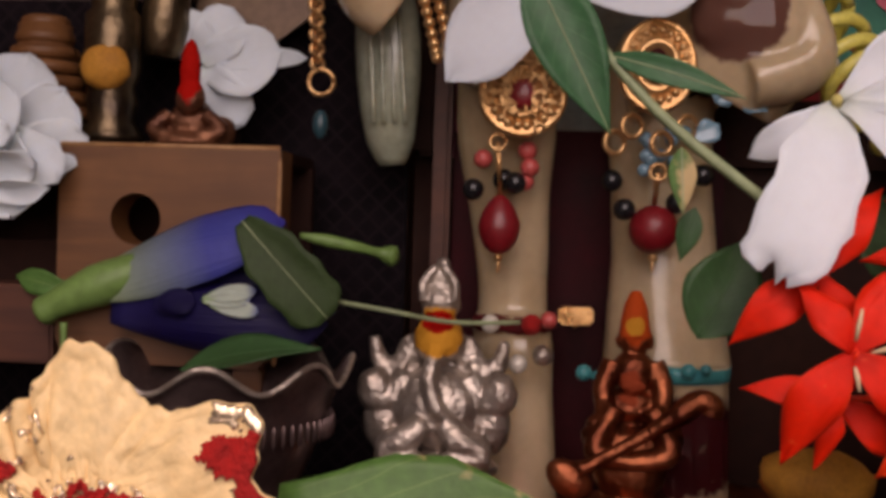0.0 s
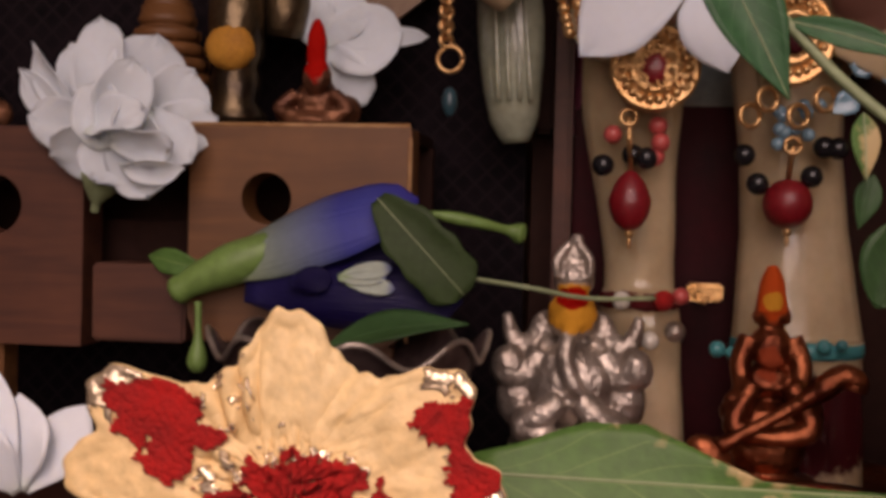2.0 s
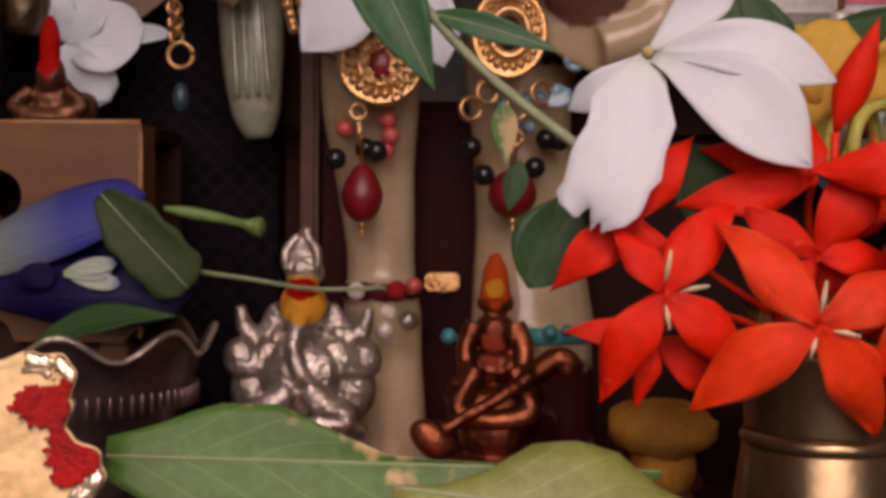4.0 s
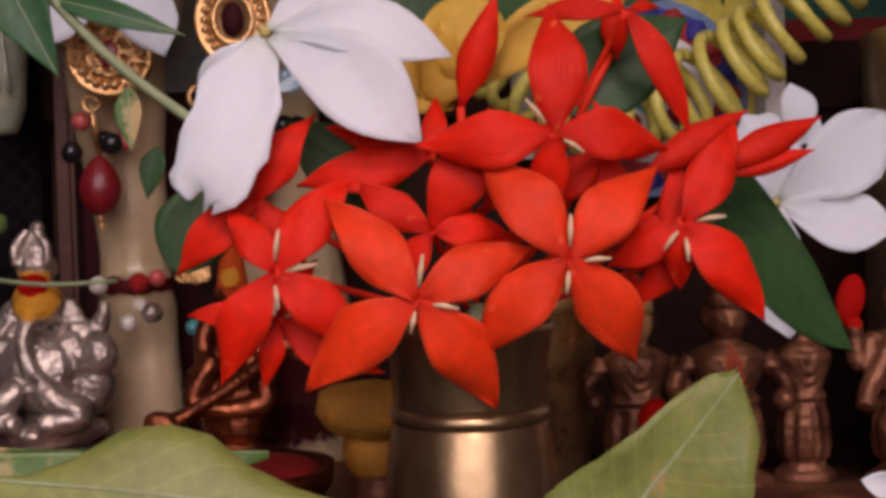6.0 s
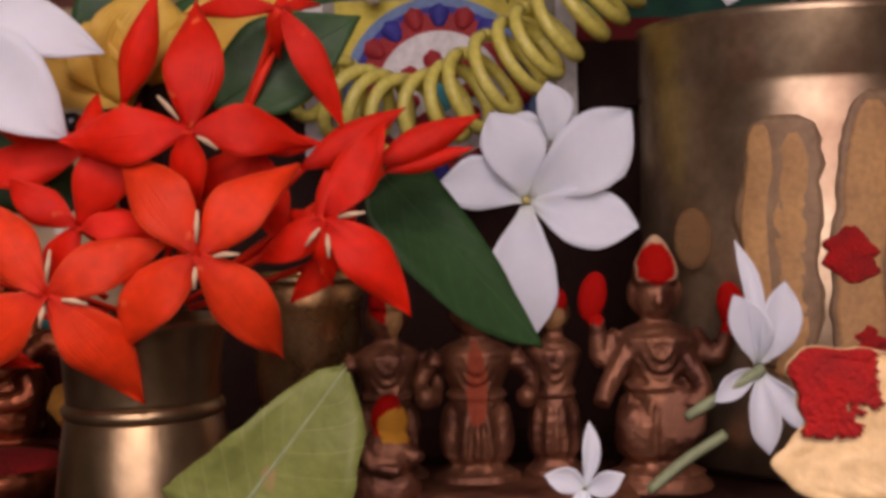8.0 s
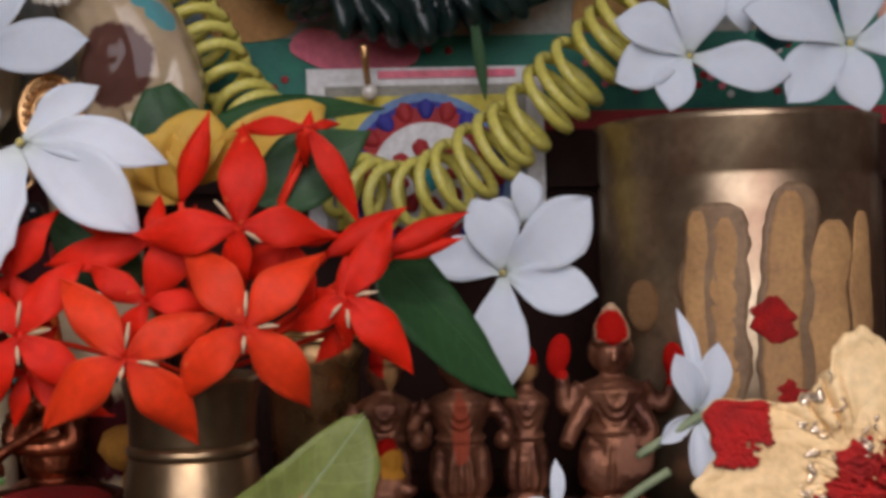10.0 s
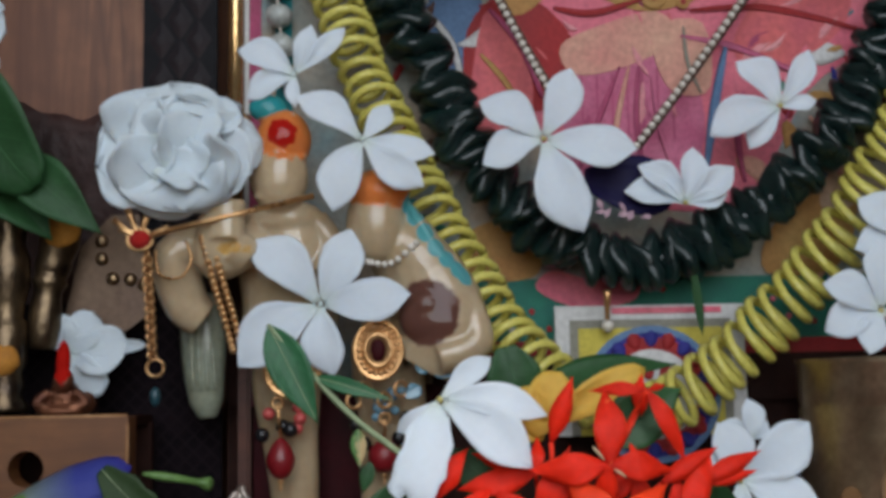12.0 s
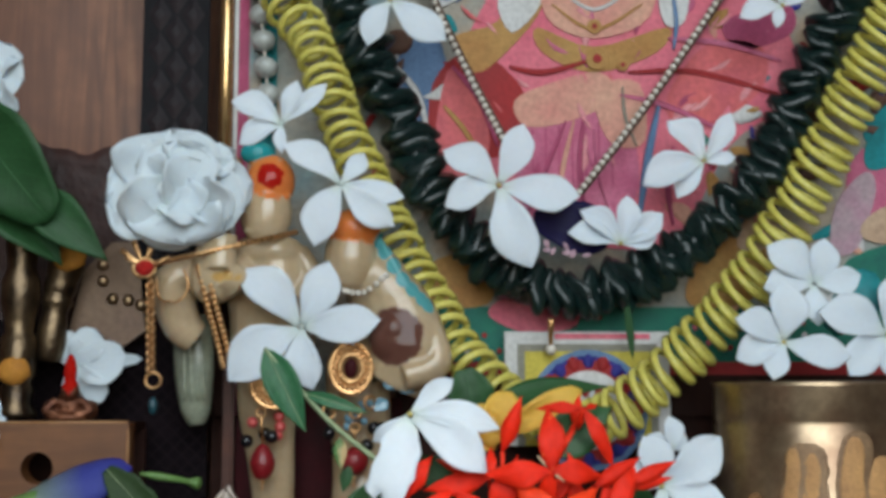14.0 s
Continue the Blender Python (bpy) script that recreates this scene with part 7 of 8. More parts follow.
beads = thing("bead_chain", (-0.1035, 0.0860, 0.1354), "double string of small gilt beads on the statue", "necklace")
gb = ball_mesh("bead", 0.0012, GOLD)
line = spline([V((-0.1068, 0.0840, 0.1415)), V((-0.1041, 0.0850, 0.1303)), V((-0.1010, 0.0870, 0.1189)), V((-0.0984, 0.0890, 0.1082))], 6)
for i, p in enumerate(line):
    for dx in (-0.0013, 0.0013):
        piece("bead", gb, beads, Matrix.Translation(p + Vector((dx, 0, 0.0004 * dx / 0.0013))))


# pendants
def disc_pendant(c, rx, rz, label, stone, name="pendant"):
    top = thing(name, c, label, "pendant", "gilt pendants")
    c = V(c)
    bm = lathe_bm([(1, 0), (1, 0.001), (0.93, 0.0017), (0.86, 0.0012), (0.72, 0.0013), (0.6, 0.0012), (0.55, 0.0018), (0.45, 0.0018), (0.4, 0.0012)], (0, 0, 0), 48, (0, -1, 0))
    for v in bm.verts:
        v.co = Vector((v.co.x * rx, v.co.y * 1.0, v.co.z * rz)) + c
    part("disc", bm, GOLD, top)
    bead_me = ball_mesh("grain", rx * 0.12, GOLD, 8)
    for i in range(22):
        a = 2 * math.pi * i / 22
        piece("grain", bead_me, top, Matrix.Translation(c + Vector((rx * 0.73 * math.cos(a), -0.0012, rz * 0.73 * math.sin(a)))))
    bm = bmesh.new()
    add_ball(bm, c + Vector((0, -0.0015, 0)), (rx * 0.30, 0.0012, rz * 0.36))
    part("stone", bm, stone, top, "dark red oval stone")
    return top


oval = disc_pendant((-0.0565, 0.0900, 0.1071), 0.0077, 0.0094, "oval gilt pendant with a dark red stone", MAROON)
for q in ((-0.0608, 0.0920, 0.0955), (-0.0549, 0.0920, 0.0922), (-0.0499, 0.0920, 0.0955), (-0.0641, 0.0920, 0.0922)):
    piece("ring", torus_mesh("ring", 0.0022, 0.0006, GOLD), oval, Matrix.Translation(V(q)) @ pose(0, 0, 0, 0, 0, 25))
bb = ball_mesh("blue_bead", 0.0014, BLUE_BEAD)
rnd = random.Random(3)
for i in range(10):
    p = V((-0.0593, 0.0980, 0.0890)).lerp(V((-0.0480, 0.0980, 0.0948)), rnd.random()) + Vector((rnd.uniform(-1, 1) * 0.002, 0, rnd.uniform(-1, 1) * 0.004))
    piece("blue_bead", bb, oval, Matrix.Translation(p))
medal = disc_pendant((-0.0826, 0.0950, 0.1017), 0.0090, 0.0088, "round filigree gilt pendant on the statue", RED_BEAD)
bm = bmesh.new()
rnd = random.Random(8)
c = V((-0.0827, 0.0935, 0.1010))
for i in range(34):
    a, r = rnd.uniform(0, 6.28), 0.0076 * math.sqrt(rnd.random())
    q = c + Vector((r * math.cos(a), -0.0004, r * math.sin(a)))
    s = rnd.uniform(0.0008, 0.0016)
    tube_bm([q + Vector((s * math.cos(x), 0, s * math.sin(x))) for x in [2 * math.pi * i2 / 10 for i2 in range(9)]], 0.00035, 5, bm=bm)
tagged(part("filigree", bm, GOLD, medal), kind="stuff")


def drop_pendant(ring_at, beads_at, red_at, red_r, label, corals=()):
    top = thing("bead_pendant", ring_at, label, "pendant", "bead pendants")
    piece("ring", torus_mesh("ring", 0.0016, 0.0005, GOLD), top, Matrix.Translation(V(ring_at)))
    part("wire", tube_bm([V(ring_at), V(red_at) + Vector((0, 0, red_r[2]))], 0.0006, 6), GOLD, top)
    bk = ball_mesh("black_bead", 0.0023, BLACK_BEAD)
    for q in beads_at:
        piece("black_bead", bk, top, Matrix.Translation(V(q)))
    bm = bmesh.new()
    add_ball(bm, red_at, red_r, seg=24)
    for v in bm.verts:
        f = (v.co.z - V(red_at).z) / red_r[2]
        if red_r[2] > red_r[0] * 1.2:
            s = 1 - 0.28 * max(0, f) - 0.05
            v.co.x = V(red_at).x + (v.co.x - V(red_at).x) * s
            v.co.y = V(red_at).y + (v.co.y - V(red_at).y) * s
    red = part("red_bead", bm, RED_BEAD, top, "large dark red bead")
    bm = bmesh.new()
    add_ball(bm, V(red_at) - Vector((0, 0, red_r[2] + 0.0006)), (0.0010, 0.001, 0.0010), seg=10)
    add_ball(bm, V(red_at) - Vector((0, 0, red_r[2] + 0.0024)), (0.0005, 0.0005, 0.0014), seg=8)
    part("gold_tip", bm, GOLD, red)
    ck = ball_mesh("coral_bead", 0.0020, CORAL_BEAD)
    for q in corals:
        piece("coral_bead", ck, top, Matrix.Translation(V(q)))
    return top


drop_pendant((-0.0875, 0.0970, 0.0920), [(-0.0924, 0.0990, 0.0823), (-0.0864, 0.1020, 0.0846), (-0.0837, 0.0980, 0.0838)], (-0.0868, 0.0990, 0.0752), (0.0046, 0.0042, 0.0062), "hanging pendant of a red drop with black and coral beads", [(-0.0906, 0.1000, 0.0887), (-0.0815, 0.1000, 0.0906), (-0.0809, 0.0990, 0.0871), (-0.0819, 0.1000, 0.0842)])
drop_pendant((-0.0551, 0.0960, 0.0867), [(-0.0614, 0.0990, 0.0791), (-0.0509, 0.0990, 0.0807), (-0.0641, 0.1000, 0.0849), (-0.0485, 0.1000, 0.0867), (-0.0458, 0.1000, 0.0865)], (-0.0554, 0.0990, 0.0752), (0.0050, 0.0048, 0.0050), "hanging pendant of a round red bead with black beads")
for p in spline([V((-0.0593, 0.0890, 0.1336)), V((-0.0523, 0.0890, 0.1331)), V((-0.0447, 0.0900, 0.1391))], 4)[::1]:
    ob = tagged(part("pearl_bead", add_ball(bmesh.new(), p, 0.0011, seg=8), PEARL), "tiny pinkish pearl on the veiled statue's neck", "bead", "necklace pearls")

# bronze figures in a row
k = 0.0001
GB = "bronze figures on the step"
zf = 0.014


def standing(name, px_head, w, label, extra=(), daubs=(), arms=True, crown=1.0, rods=()):
    """A standing bronze figure, one plain mesh: plinth, fluted robe, belt, chest ornaments, head, tall crown and bent arms."""
    h = V(px_head)
    H = h.z - zf
    u = 0.001 * w
    prof = [(9.5, 0.0), (9.8, 0.02), (9.0, 0.05), (8.0, 0.07), (8.2, 0.10), (6.6, 0.12), (5.0, 0.16), (6.4, 0.20), (6.9, 0.28), (6.5, 0.40), (6.0, 0.47), (5.0, 0.52), (6.2, 0.55), (4.8, 0.58), (6.0, 0.66), (7.3, 0.74), (7.6, 0.79), (5.2, 0.84), (2.6, 0.87), (2.6, 0.90)]
    bm = bmesh.new()
    n, loops = 36, []
    for r, f in prof:
        row = []
        for q in range(n):
            a = 2 * math.pi * q / n
            rr = r * u * (1 + (0.10 * math.sin(a * 9) if 0.15 < f < 0.5 else 0.02 * math.sin(a * 5)))
            row.append(bm.verts.new((h.x + rr * math.cos(a), h.y + 0.72 * rr * math.sin(a), zf + f * H)))
        loops.append(row)
    for r0, r1 in zip(loops, loops[1:]):
        for q in range(n):
            bm.faces.new((r0[q], r0[(q + 1) % n], r1[(q + 1) % n], r1[q]))
    bm.faces.new(loops[-1])
    bm.faces.new(loops[0][::-1])
    add_ball(bm, h, (3.7 * u, 3.6 * u, 4.6 * u), seg=20)
    add_ball(bm, h + Vector((0, 0.001, 0.4 * u)), (4.9 * u, 2.8 * u, 4.6 * u), seg=16)
    add_ball(bm, h + Vector((0, -3.5 * u, -0.6 * u)), (0.8 * u, 0.8 * u, 1.3 * u), seg=8)
    tube_bm([h + Vector((0, -0.3 * u, z * u)) for z in (2.5, 4.0, 6.0, 9.0 * crown, 10.5 * crown)], [3.9 * u, 4.0 * u, 3.5 * u, 1.9 * u, 0.5 * u], 16, 0, bm)

    def front(x, f, out=0.0):
        # a place on the front of the figure's trunk
        r = next((r0 + (r1 - r0) * (f - f0) / (f1 - f0) for (r0, f0), (r1, f1) in zip(prof, prof[1:]) if f0 <= f <= f1), 6.0)
        return Vector((h.x + x * u, h.y - 0.72 * u * math.sqrt(max(0.5, r * r - x * x)) - out * u, zf + f * H))
    for reach, f in ((2.4, 0.80), (3.8, 0.80), (5.2, 0.80)):
        tube_bm(spline([front(-reach, f), front(-reach * 0.5, f - 0.035 * reach, 0.2), front(0, f - 0.045 * reach, 0.3), front(reach * 0.5, f - 0.035 * reach, 0.2), front(reach, f)], 4), 0.55 * u, 6, 0, bm)
    for f in (0.50, 0.545):
        tube_bm(spline([front(x, f, 0.1) for x in (-5.2, -2.6, 0, 2.6, 5.2)], 4), 0.65 * u, 6, 0, bm)
    for x in (-2.2, 0, 2.2):
        tube_bm(spline([front(x * 0.6, 0.50, 0.3), front(x, 0.36, 0.4), front(x * 1.2, 0.20, 0.2)], 4), 0.7 * u, 6, 0, bm)
    if arms:
        for s in (-1, 1):
            line = spline([Vector((h.x + s * 6.8 * u, h.y, zf + H * 0.78)), Vector((h.x + s * 10.5 * u, h.y - u, zf + H * 0.64)), Vector((h.x + s * 9.5 * u, h.y - 4 * u, zf + H * 0.55))], 5)
            tube_bm(line, [2.3 * u, 2.1 * u, 2.0 * u, 1.9 * u, 1.7 * u, 1.6 * u], 10, 0, bm)
            add_ball(bm, line[-1], 2.3 * u, seg=10)
            add_ball(bm, line[2], (2.6 * u, 2.6 * u, 0.9 * u), seg=10)
    for c, r, tilt, index in extra:
        add_ball(bm, c, r, pose(0, 0, 0, 0, tilt, 0), 0, 16)
    for pts, radii in rods:
        line = spline([V(p) for p in pts], 6)
        tube_bm(line, [along(radii, i / (len(line) - 1)) for i in range(len(line))], 10, 0, bm)
    return fused(name, bm, daubed(BRONZE, daubs), label, "figurine", GB)


raised = [blob((0.0775, 0.0745, 0.0600), (38, 60), k, 0.0012), blob((0.0578, 0.0690, 0.0500), (27, 48), k, 0.0016, tilt=12), blob((0.0832, 0.0690, 0.0478), (27, 46), k, 0.0016, tilt=-10), blob((0.0725, 0.0665, 0.0270), (54, 66), k, 0.0030, tilt=20), blob((0.0655, 0.0670, 0.0250), (40, 56), k, 0.003, tilt=-14)]
rods = [([(0.0632, 0.0700, 0.0430), (0.0592, 0.0690, 0.0385), (0.0585, 0.0690, 0.0460)], [0.0024, 0.0020, 0.0015]), ([(0.0755, 0.0700, 0.0430), (0.0800, 0.0690, 0.0385), (0.0828, 0.0690, 0.0440)], [0.0024, 0.0020, 0.0015]),
        ([(0.0640, 0.0680, 0.0400), (0.0600, 0.0660, 0.0340), (0.0585, 0.0640, 0.0310)], [0.0024, 0.0019, 0.0017]), ([(0.0730, 0.0680, 0.0400), (0.0770, 0.0655, 0.0340), (0.0745, 0.0630, 0.0300)], [0.0024, 0.0019, 0.0017])]
standing("bronze_figure", (0.0695, 0.0700, 0.0498), 1.08, "bronze figure with red kumkum on crown and raised hands", raised,
         [((0.0695, 0.0660, 0.0590), (0.0062, 0.006, 0.0068), (0.55, 0.36, 0.22)), ((0.0692, 0.0650, 0.0562), (0.0038, 0.006, 0.0044), RED_PASTE), ((0.0577, 0.0680, 0.0506), (0.0040, 0.004, 0.0058), RED_PASTE), ((0.0834, 0.0680, 0.0484), (0.0040, 0.004, 0.0058), RED_PASTE), ((0.0735, 0.0625, 0.0285), (0.0052, 0.004, 0.0050), (0.27, 0.12, 0.075)), ((0.0778, 0.0735, 0.0600), (0.0046, 0.002, 0.0070), (0.17, 0.09, 0.04))], arms=False, rods=rods)
standing("bronze_figure", (0.0511, 0.0760, 0.0462), 0.72, "slim bronze figure with a red-smeared cap", daubs=[((0.0511, 0.0735, 0.0510), (0.0042, 0.005, 0.0055), RED_PASTE), ((0.0511, 0.0735, 0.0458), (0.0030, 0.004, 0.0020), OCHRE)], arms=False, crown=0.8)
standing("bronze_figure", (0.0362, 0.0730, 0.0468), 0.98, "bronze figure with arms at its sides", daubs=[((0.0362, 0.0690, 0.0340), (0.0020, 0.006, 0.0080), (0.30, 0.06, 0.03))])
standing("bronze_figure", (0.0197, 0.0760, 0.0460), 0.88, "dark bronze figure with a red and ochre smear", daubs=[((0.0192, 0.0730, 0.0505), (0.0034, 0.005, 0.0050), RED_PASTE), ((0.0215, 0.0720, 0.0470), (0.0018, 0.004, 0.0060), OCHRE)])
figure("bronze_figure", "small bronze figure smeared red and ochre", [blob((0.0206, 0.0600, 0.0300), (34, 44), k), blob((0.0200, 0.0600, 0.0240), (52, 50), k), blob((0.0246, 0.0575, 0.0237), (20, 16), k), blob((0.0212, 0.0570, 0.0225), (20, 14), k, tilt=30), blob((0.0198, 0.0600, 0.0178), (62, 40), k)],
       daubed(BRONZE, [((0.0192, 0.0575, 0.0325), (0.0034, 0.005, 0.0050), RED_PASTE), ((0.0222, 0.0565, 0.0292), (0.0036, 0.004, 0.0032), SAFFRON)]), group=GB, rods=[([(0.0160, 0.0590, 0.0260), (0.0175, 0.0565, 0.0225), (0.0225, 0.0555, 0.0215)], [0.0014, 0.0014, 0.0012])])
figure("bronze_figure", "small red and orange smeared figure behind the leaf", [blob((-0.0271, 0.0600, 0.0326), (30, 46), k), blob((-0.0282, 0.0600, 0.0256), (30, 40), k), blob((-0.0279, 0.0600, 0.0186), (50, 60), k)], daubed(BRONZE, [((-0.0275, 0.0580, 0.0320), (0.0050, 0.006, 0.0060), SAFFRON), ((-0.0280, 0.0580, 0.0256), (0.0040, 0.005, 0.0030), RED_PASTE)]), group=GB)
tagged(part("figure_plinth", box_bm((0.0150, 0.0535, 0.0142), (0.0640, 0.0860, 0.0162), 0.0006), BRONZE), "low bronze plinth under the row of figures", "plinth")
nut = thing("areca_nut", (-0.0280, 0.0600, 0.0337), "orange-brown areca nut smeared with turmeric", "nut")
bm = bmesh.new()
add_ball(bm, (-0.0295, 0.0600, 0.0336), (0.0100, 0.008, 0.0052), rough=0.0012)
add_ball(bm, (-0.0289, 0.0620, 0.0263), (0.0060, 0.007, 0.0060))
part("nut", bm, TURMERIC, nut)
cup = thing("copper_cup", (-0.0509, 0.0700, 0.0245), "red-smeared copper cup behind the leaf", "cup")
p = V((-0.0520, 0.0700, 0.0224))
part("body", lathe_bm([(0.008, 0.0), (0.012, 0.001), (0.0145, 0.6 * (p.z - 0.014)), (0.015, p.z - 0.014), (0.013, p.z - 0.0145), (0.010, 0.004)], (p.x, 0.070, 0.014), 36), COPPER, cup)
bm = bmesh.new()
add_ball(bm, (p.x, 0.070, p.z - 0.001), (0.0125, 0.0125, 0.002), rough=0.001)
part("kumkum_mound", bm, KUMKUM, cup, "red kumkum powder")

# ---- garlands ----
coil_garland = thing("yellow_coil_garland", (0.0689, 0.1120, 0.1164), "yellow spiral plastic garland hung in a curve", "garland")
path = spline([V((-0.0906, 0.1160, 0.2720)), V((-0.0838, 0.1160, 0.2456)), V((-0.0741, 0.1150, 0.2323)), V((-0.0664, 0.1140, 0.2127)), V((-0.0596, 0.1140, 0.1935)), V((-0.0515, 0.1140, 0.1766)), V((-0.0400, 0.1150, 0.1537)), V((-0.0285, 0.1150, 0.1329)), V((-0.0141, 0.1140, 0.1102)), V((0.0000, 0.1120, 0.0969)), V((0.0181, 0.1100, 0.0878)), V((0.0338, 0.1060, 0.0898)), V((0.0494, 0.1060, 0.0999)), V((0.0689, 0.1080, 0.1172)), V((0.0902, 0.1100, 0.1402)), V((0.1112, 0.1120, 0.1713)), V((0.1276, 0.1120, 0.2018)), V((0.1448, 0.1130, 0.2332)), V((0.1645, 0.1130, 0.2697))], 24)
total, run = sum((b - a).length for a, b in zip(path, path[1:])), 0.0
k = 0.0002
pts, rads = [], []
pitch = 29 * k
steps = int(total / pitch * 22)
lens = [0.0]
for a, b in zip(path, path[1:]):
    lens.append(lens[-1] + (b - a).length)
j = 0
for i in range(steps):
    s = total * i / steps
    while j < len(lens) - 2 and lens[j + 1] < s:
        j += 1
    f = (s - lens[j]) / max(1e-9, lens[j + 1] - lens[j])
    c = path[j].lerp(path[j + 1], f)
    d = (path[j + 1] - path[j]).normalized()
    u = d.cross(Vector((0, 1, 0))).normalized()
    v = u.cross(d)
    ang = 2 * math.pi * s / pitch
    R = (37 + 9 * min(1, max(0, (s / total - 0.4) * 3))) * k * (1 + 0.06 * math.sin(s * 210))
    pts.append(c + u * R * math.cos(ang) + v * R * 0.8 * math.sin(ang) + d * (R * 0.5 * math.sin(ang) + 0.0008 * math.sin(s * 330)))
for i in range(0, len(pts) - 2, 22):
    part("coil_loop", tube_bm(pts[i:i + 23], 0.00145, 8), YELLOW_COIL, coil_garland)

dark_garland = thing("dark_frill_garland", (0.0214, 0.1140, 0.1351), "thick glossy black-green frilled garland with a pendant", "garland")
path = spline([V((-0.0716, 0.1180, 0.2755)), V((-0.0601, 0.1170, 0.2464)), V((-0.0508, 0.1160, 0.2221)), V((-0.0380, 0.1160, 0.1974)), V((-0.0274, 0.1160, 0.1719)), V((-0.0096, 0.1160, 0.1519)), V((0.0111, 0.1150, 0.1372)), V((0.0300, 0.1150, 0.1348)), V((0.0534, 0.1150, 0.1437)), V((0.0774, 0.1150, 0.1608)), V((0.0990, 0.1160, 0.1849)), V((0.1154, 0.1160, 0.2158)), V((0.1314, 0.1170, 0.2455)), V((0.1491, 0.1180, 0.2782))], 20)
lens = [0.0]
for a, b in zip(path, path[1:]):
    lens.append(lens[-1] + (b - a).length)
frills = []
for q in range(4):
    bm = bmesh.new()
    got = bmesh.ops.create_uvsphere(bm, u_segments=18, v_segments=8, radius=1)
    for v in bm.verts:
        a = math.atan2(v.co.y, v.co.x)
        r = 1 + 0.09 * math.sin(a * 3 + q) + 0.05 * math.sin(a * 5 + 2 * q)
        v.co = Vector((v.co.x * r * 52 * k, v.co.y * r * 36 * k, v.co.z * 17 * k + 7 * k * math.sin(a * 3 + q) * math.hypot(v.co.x, v.co.y)))
    me = bpy.data.meshes.new("frill")
    bm.to_mesh(me)
    bm.free()
    me.materials.append(BLACK_GARLAND)
    me.shade_smooth()
    frills.append(me)
rnd = random.Random(6)
n, j = 74, 0
for i in range(n):
    s = lens[-1] * (i + 0.5) / n
    while j < len(lens) - 2 and lens[j + 1] < s:
        j += 1
    c = path[j].lerp(path[j + 1], (s - lens[j]) / (lens[j + 1] - lens[j]))
    d = (path[j + 1] - path[j]).normalized()
    m = Matrix.Translation(c) @ d.to_track_quat("Z", "Y").to_matrix().to_4x4() @ pose(0, 0, 0, rnd.uniform(-30, 30), rnd.uniform(-30, 30), rnd.uniform(-25, 25) + 90)
    piece("frill", frills[i % 4], dark_garland, m @ Matrix.Diagonal((rnd.uniform(0.85, 1.12),) * 3 + (1,)))
part("cord", tube_bm(path, 0.003, 8), BLACK_GARLAND, dark_garland)
q = V((0.0155, 0.1100, 0.1254))
part("pendant_wire", tube_bm([q, V((0.0162, 0.1160, 0.1168))], [0.0012, 0.0008], 6), GOLD, dark_garland)
part("pendant_pearl", add_ball(bmesh.new(), (0.0165, 0.1180, 0.1148), 0.0022), PEARL, dark_garland, "small pearl drop")
strand = thing("loose_strand", (0.0429, 0.1100, 0.1343), "thin dark leaf strand hanging from the garland", "strand")
blade("strand_blade", strand, LEAF_DARK, (0.0425, 0.1100, 0.1379), (0.0462, 0.1140, 0.1111), 0.003, arch=0.02)
pearls = thing("pearl_string", (0.0298, 0.1220, 0.1766), "V-shaped string of small pearls before the picture", "necklace")
pm = ball_mesh("pearl", 6.6 * k, PEARL, 10)
for a, b, n in (((-0.0324, 0.1260, 0.2636), (-0.0001, 0.1140, 0.1910), 27), ((0.0948, 0.1260, 0.2662), (0.0276, 0.1160, 0.1734), 38)):
    for i in range(n):
        f = i / (n - 1)
        piece("pearl", pm, pearls, Matrix.Translation(V(a).lerp(V(b), f) + Vector((0, 0, -0.0025 * math.sin(math.pi * f)))))
    part("backing_braid", tube_bm([V(a).lerp(V(b), i / 8) + Vector((0.0006, 0.0012, -0.0025 * math.sin(math.pi * i / 8))) for i in range(9)], 0.0016, 6), mat("brown_cord", (0.12, 0.07, 0.05), 0.8), pearls, "brown cord")
big = thing("large_bead_string", (-0.0943, 0.1280, 0.2360), "column of large milky beads beside the picture", "necklace")
bm2 = ball_mesh("milky_bead", 23 * k, mat("milky_bead", (0.50, 0.52, 0.50), 0.3, 0, (0.38, 0.40, 0.38), 90, 0.5, coat=0.3), 14)
for i in range(9):
    piece("milky_bead", bm2, big, Matrix.Translation(V((-0.0968, 0.1270, 0.2854)).lerp(V((-0.0886, 0.1270, 0.2015)), i / 8)) @ pose(0, 0, 0, 10 * i, 17 * i, 0) @ Matrix.Diagonal((0.9, 1, 1.12, 1)))
part("cord", tube_bm([V((-0.0968, 0.1270, 0.2854)), V((-0.0886, 0.1270, 0.2015))], 0.0006, 6), PEARL, big)
blue = thing("blue_petal", (0.0216, 0.1140, 0.1605), "fallen dark blue petal caught in the garland", "petal")
blade("petal", blue, INDIGO_PETAL, (0.0094, 0.1120, 0.1620), (0.0394, 0.1120, 0.1564), 0.0195, shape="round")
PALE_FLORET = mat("pale_floret", (0.52, 0.36, 0.40), 0.6, 0, (0.34, 0.20, 0.26), 200, 0.5)
sprigp = thing("pink_florets", (0.0182, 0.1060, 0.1491), "tiny pinkish dried florets on the garland", "florets")
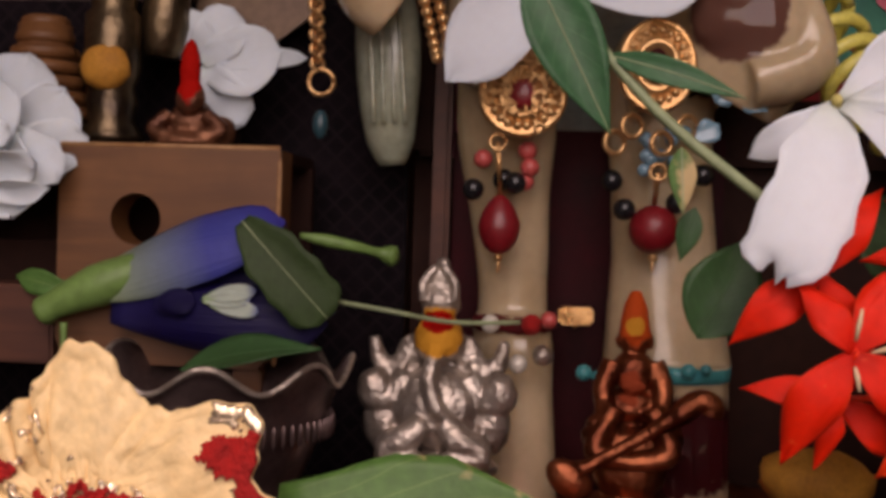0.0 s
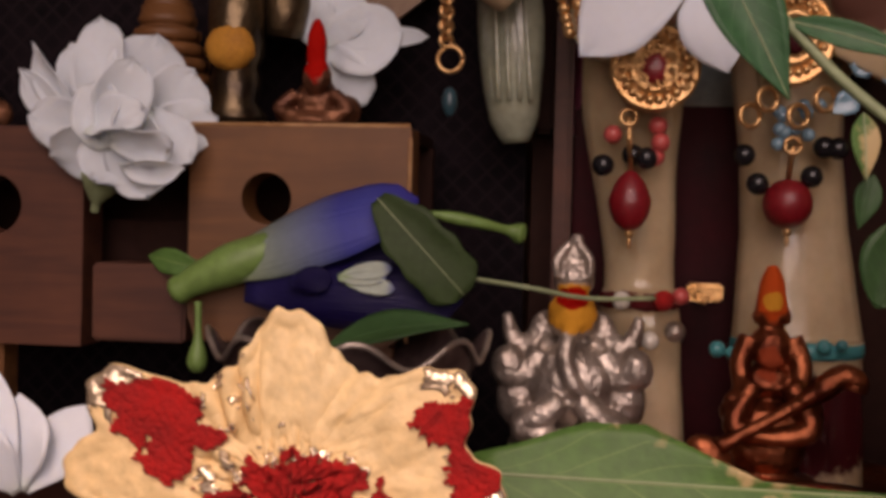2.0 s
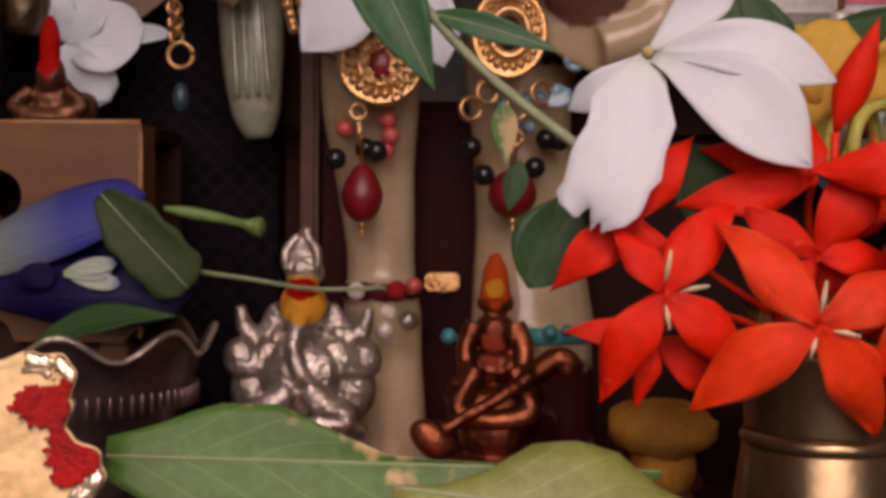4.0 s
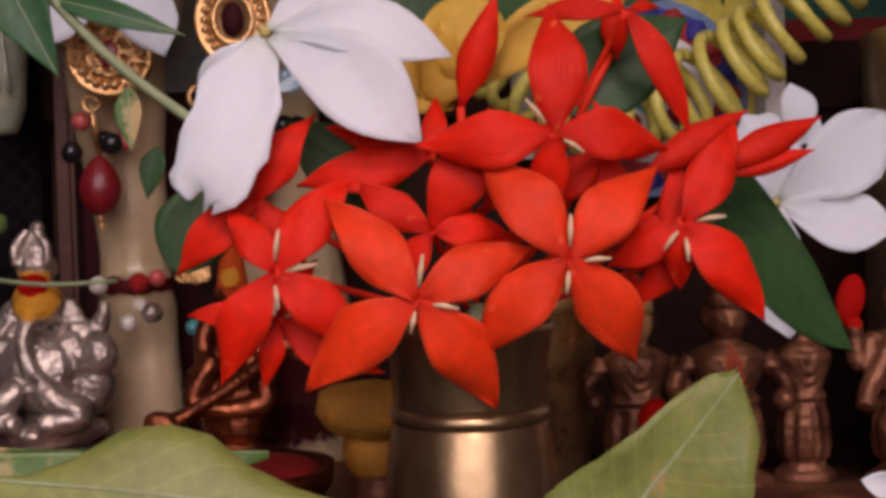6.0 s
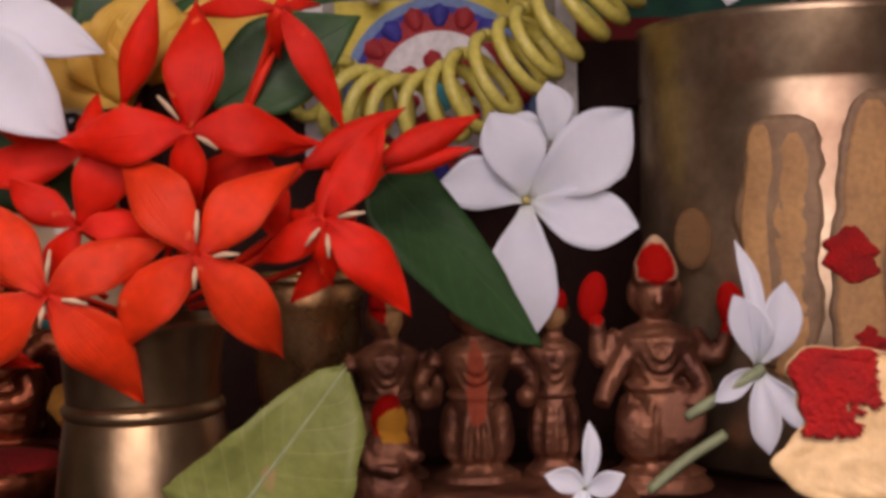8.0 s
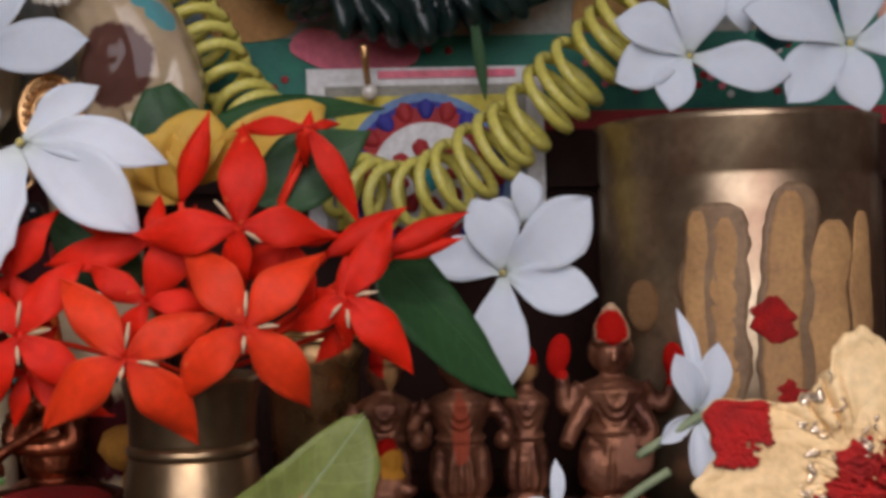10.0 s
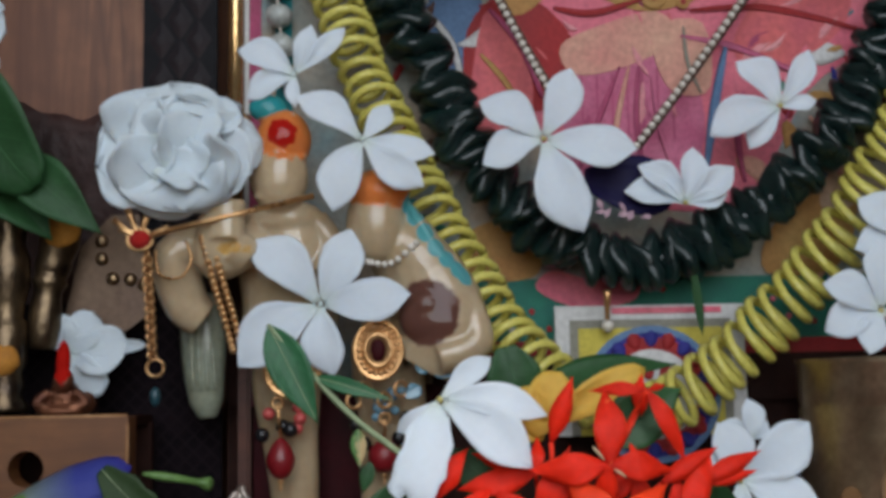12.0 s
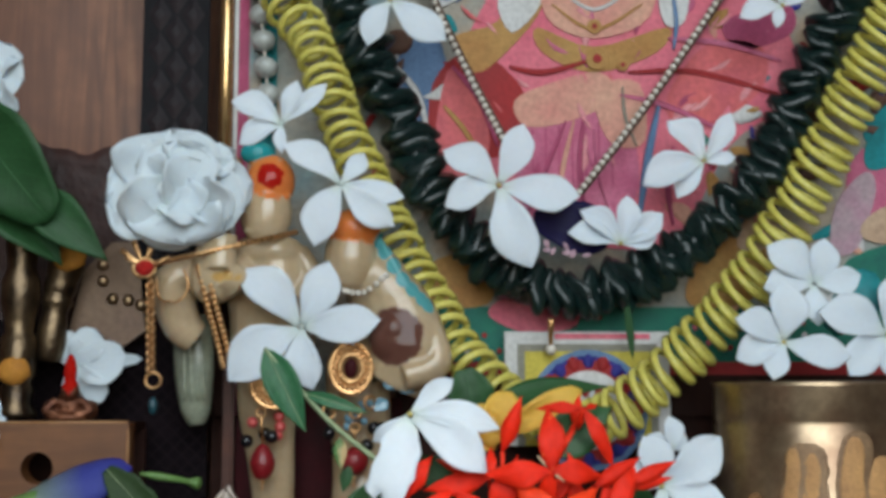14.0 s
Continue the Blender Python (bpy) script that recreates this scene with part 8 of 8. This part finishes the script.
for i in range(7):
    p = V((0.0120, 0.1060, 0.1500)).lerp(V((0.0263, 0.1060, 0.1482)), i / 6) + Vector((0, 0, 0.001 * (i % 3)))
    blade("floret", sprigp, PALE_FLORET, p, p + Vector((0.0035 * math.cos(i * 2.1), -0.001, 0.0038 * math.sin(i * 2.1))), 0.0015 + 0.0007 * (i % 2), shape="jasmine", nu=6, nv=3, cup=0.3)


# small things in the gaps
cupb = thing("brass_cup", (0.0028, 0.0860, 0.0423), "small brass cup with a bright rim behind the ixora", "cup")
p = V((0.0032, 0.0860, 0.0543))
cup_body = part("body", lathe_bm([(0.007, 0.014), (0.009, 0.015), (0.011, p.z - 0.006), (0.0122, p.z - 0.001), (0.0116, p.z - 0.001), (0.0105, p.z - 0.003), (0.006, p.z - 0.008)], (p.x, 0.088, 0), 36), GOLD, cupb)
part("rim", tube_bm([Vector((p.x + 0.0120 * math.cos(i * math.pi / 20), 0.088 + 0.0120 * math.sin(i * math.pi / 20), p.z - 0.0004)) for i in range(41)], 0.0009, 8), GILT, cupb, "bright rolled rim")
teal_leaf = thing("teal_leaf", (0.1156, 0.0860, 0.1321), "teal painted leaf between the blossoms on the pot", "leaf")
blade("leaf_blade", teal_leaf, TEAL, (0.1100, 0.0870, 0.1199), (0.1272, 0.0870, 0.1404), 0.0163, shape="round", cup=0.1)
for q, r, m, lab in (((-0.0967, 0.0900, 0.1778), 0.0022, GOLD, "small gilt ball beside the statue's crown"), ((0.0593, 0.0960, 0.0832), 0.0016, GOLD, "tiny bright gilt bead before the pot"),
                     ((-0.0684, 0.0990, 0.0454), 0.0017, TEAL, "teal bead at the statue's foot"), ((-0.0655, 0.0990, 0.0447), 0.0014, TEAL, "teal bead at the statue's foot"), ((-0.0472, 0.1000, 0.0465), 0.0016, TEAL, "teal bead at the statue's foot"), ((-0.0437, 0.1000, 0.0469), 0.0012, TEAL, "teal bead at the statue's foot"),
                     ((-0.0759, 0.1000, 0.0558), 0.0018, CORAL_BEAD, "coral bead at the statue's ankle"), ((-0.0794, 0.0990, 0.0548), 0.0022, KUMKUM, "red bead at the statue's ankle"), ((-0.0820, 0.0990, 0.0466), 0.0020, PEARL, "pale bead at the statue's ankle"), ((-0.0879, 0.0990, 0.0546), 0.0020, PEARL, "pale bead at the statue's ankle"),
                     ((-0.0769, 0.0990, 0.0486), 0.0022, SILVER, "silver bead at the statue's ankle")):
    tagged(part("bead", add_ball(bmesh.new(), q, r, seg=12), m), lab, "bead", "loose beads")
veil = thing("glass_trinket", (-0.0432, 0.0900, 0.1012), "pale blue crumpled glass trinket by the statue", "trinket")
for i, q in enumerate(((-0.0457, 0.0920, 0.1021), (-0.0423, 0.0920, 0.0996), (-0.0440, 0.0920, 0.0963), (-0.0398, 0.0920, 0.1021))):
    blade("glass_shard", veil, BLUE_BEAD, q, V(q) + Vector((0.006 * math.cos(i * 1.9), -0.001, 0.006 * math.sin(i * 1.9))), 0.005, shape="leaf", ruffle=0.1, nu=6, nv=4)

# threads by which the garlands hang from the shrine's roof
for top, points in ((coil_garland, ((-0.0906, 0.1160, 0.2716), (0.1645, 0.1130, 0.2692))), (dark_garland, ((-0.0716, 0.1180, 0.2750), (0.1490, 0.1180, 0.2777))), (pearls, ((-0.0324, 0.1260, 0.2631), (0.0948, 0.1260, 0.2658))), (big, ((-0.0968, 0.1270, 0.2849),))):
    for q in points:
        part("hanging_thread", tube_bm([V(q), Vector((q[0], q[1], 0.6195))], 0.0005, 6), STAMEN, top)
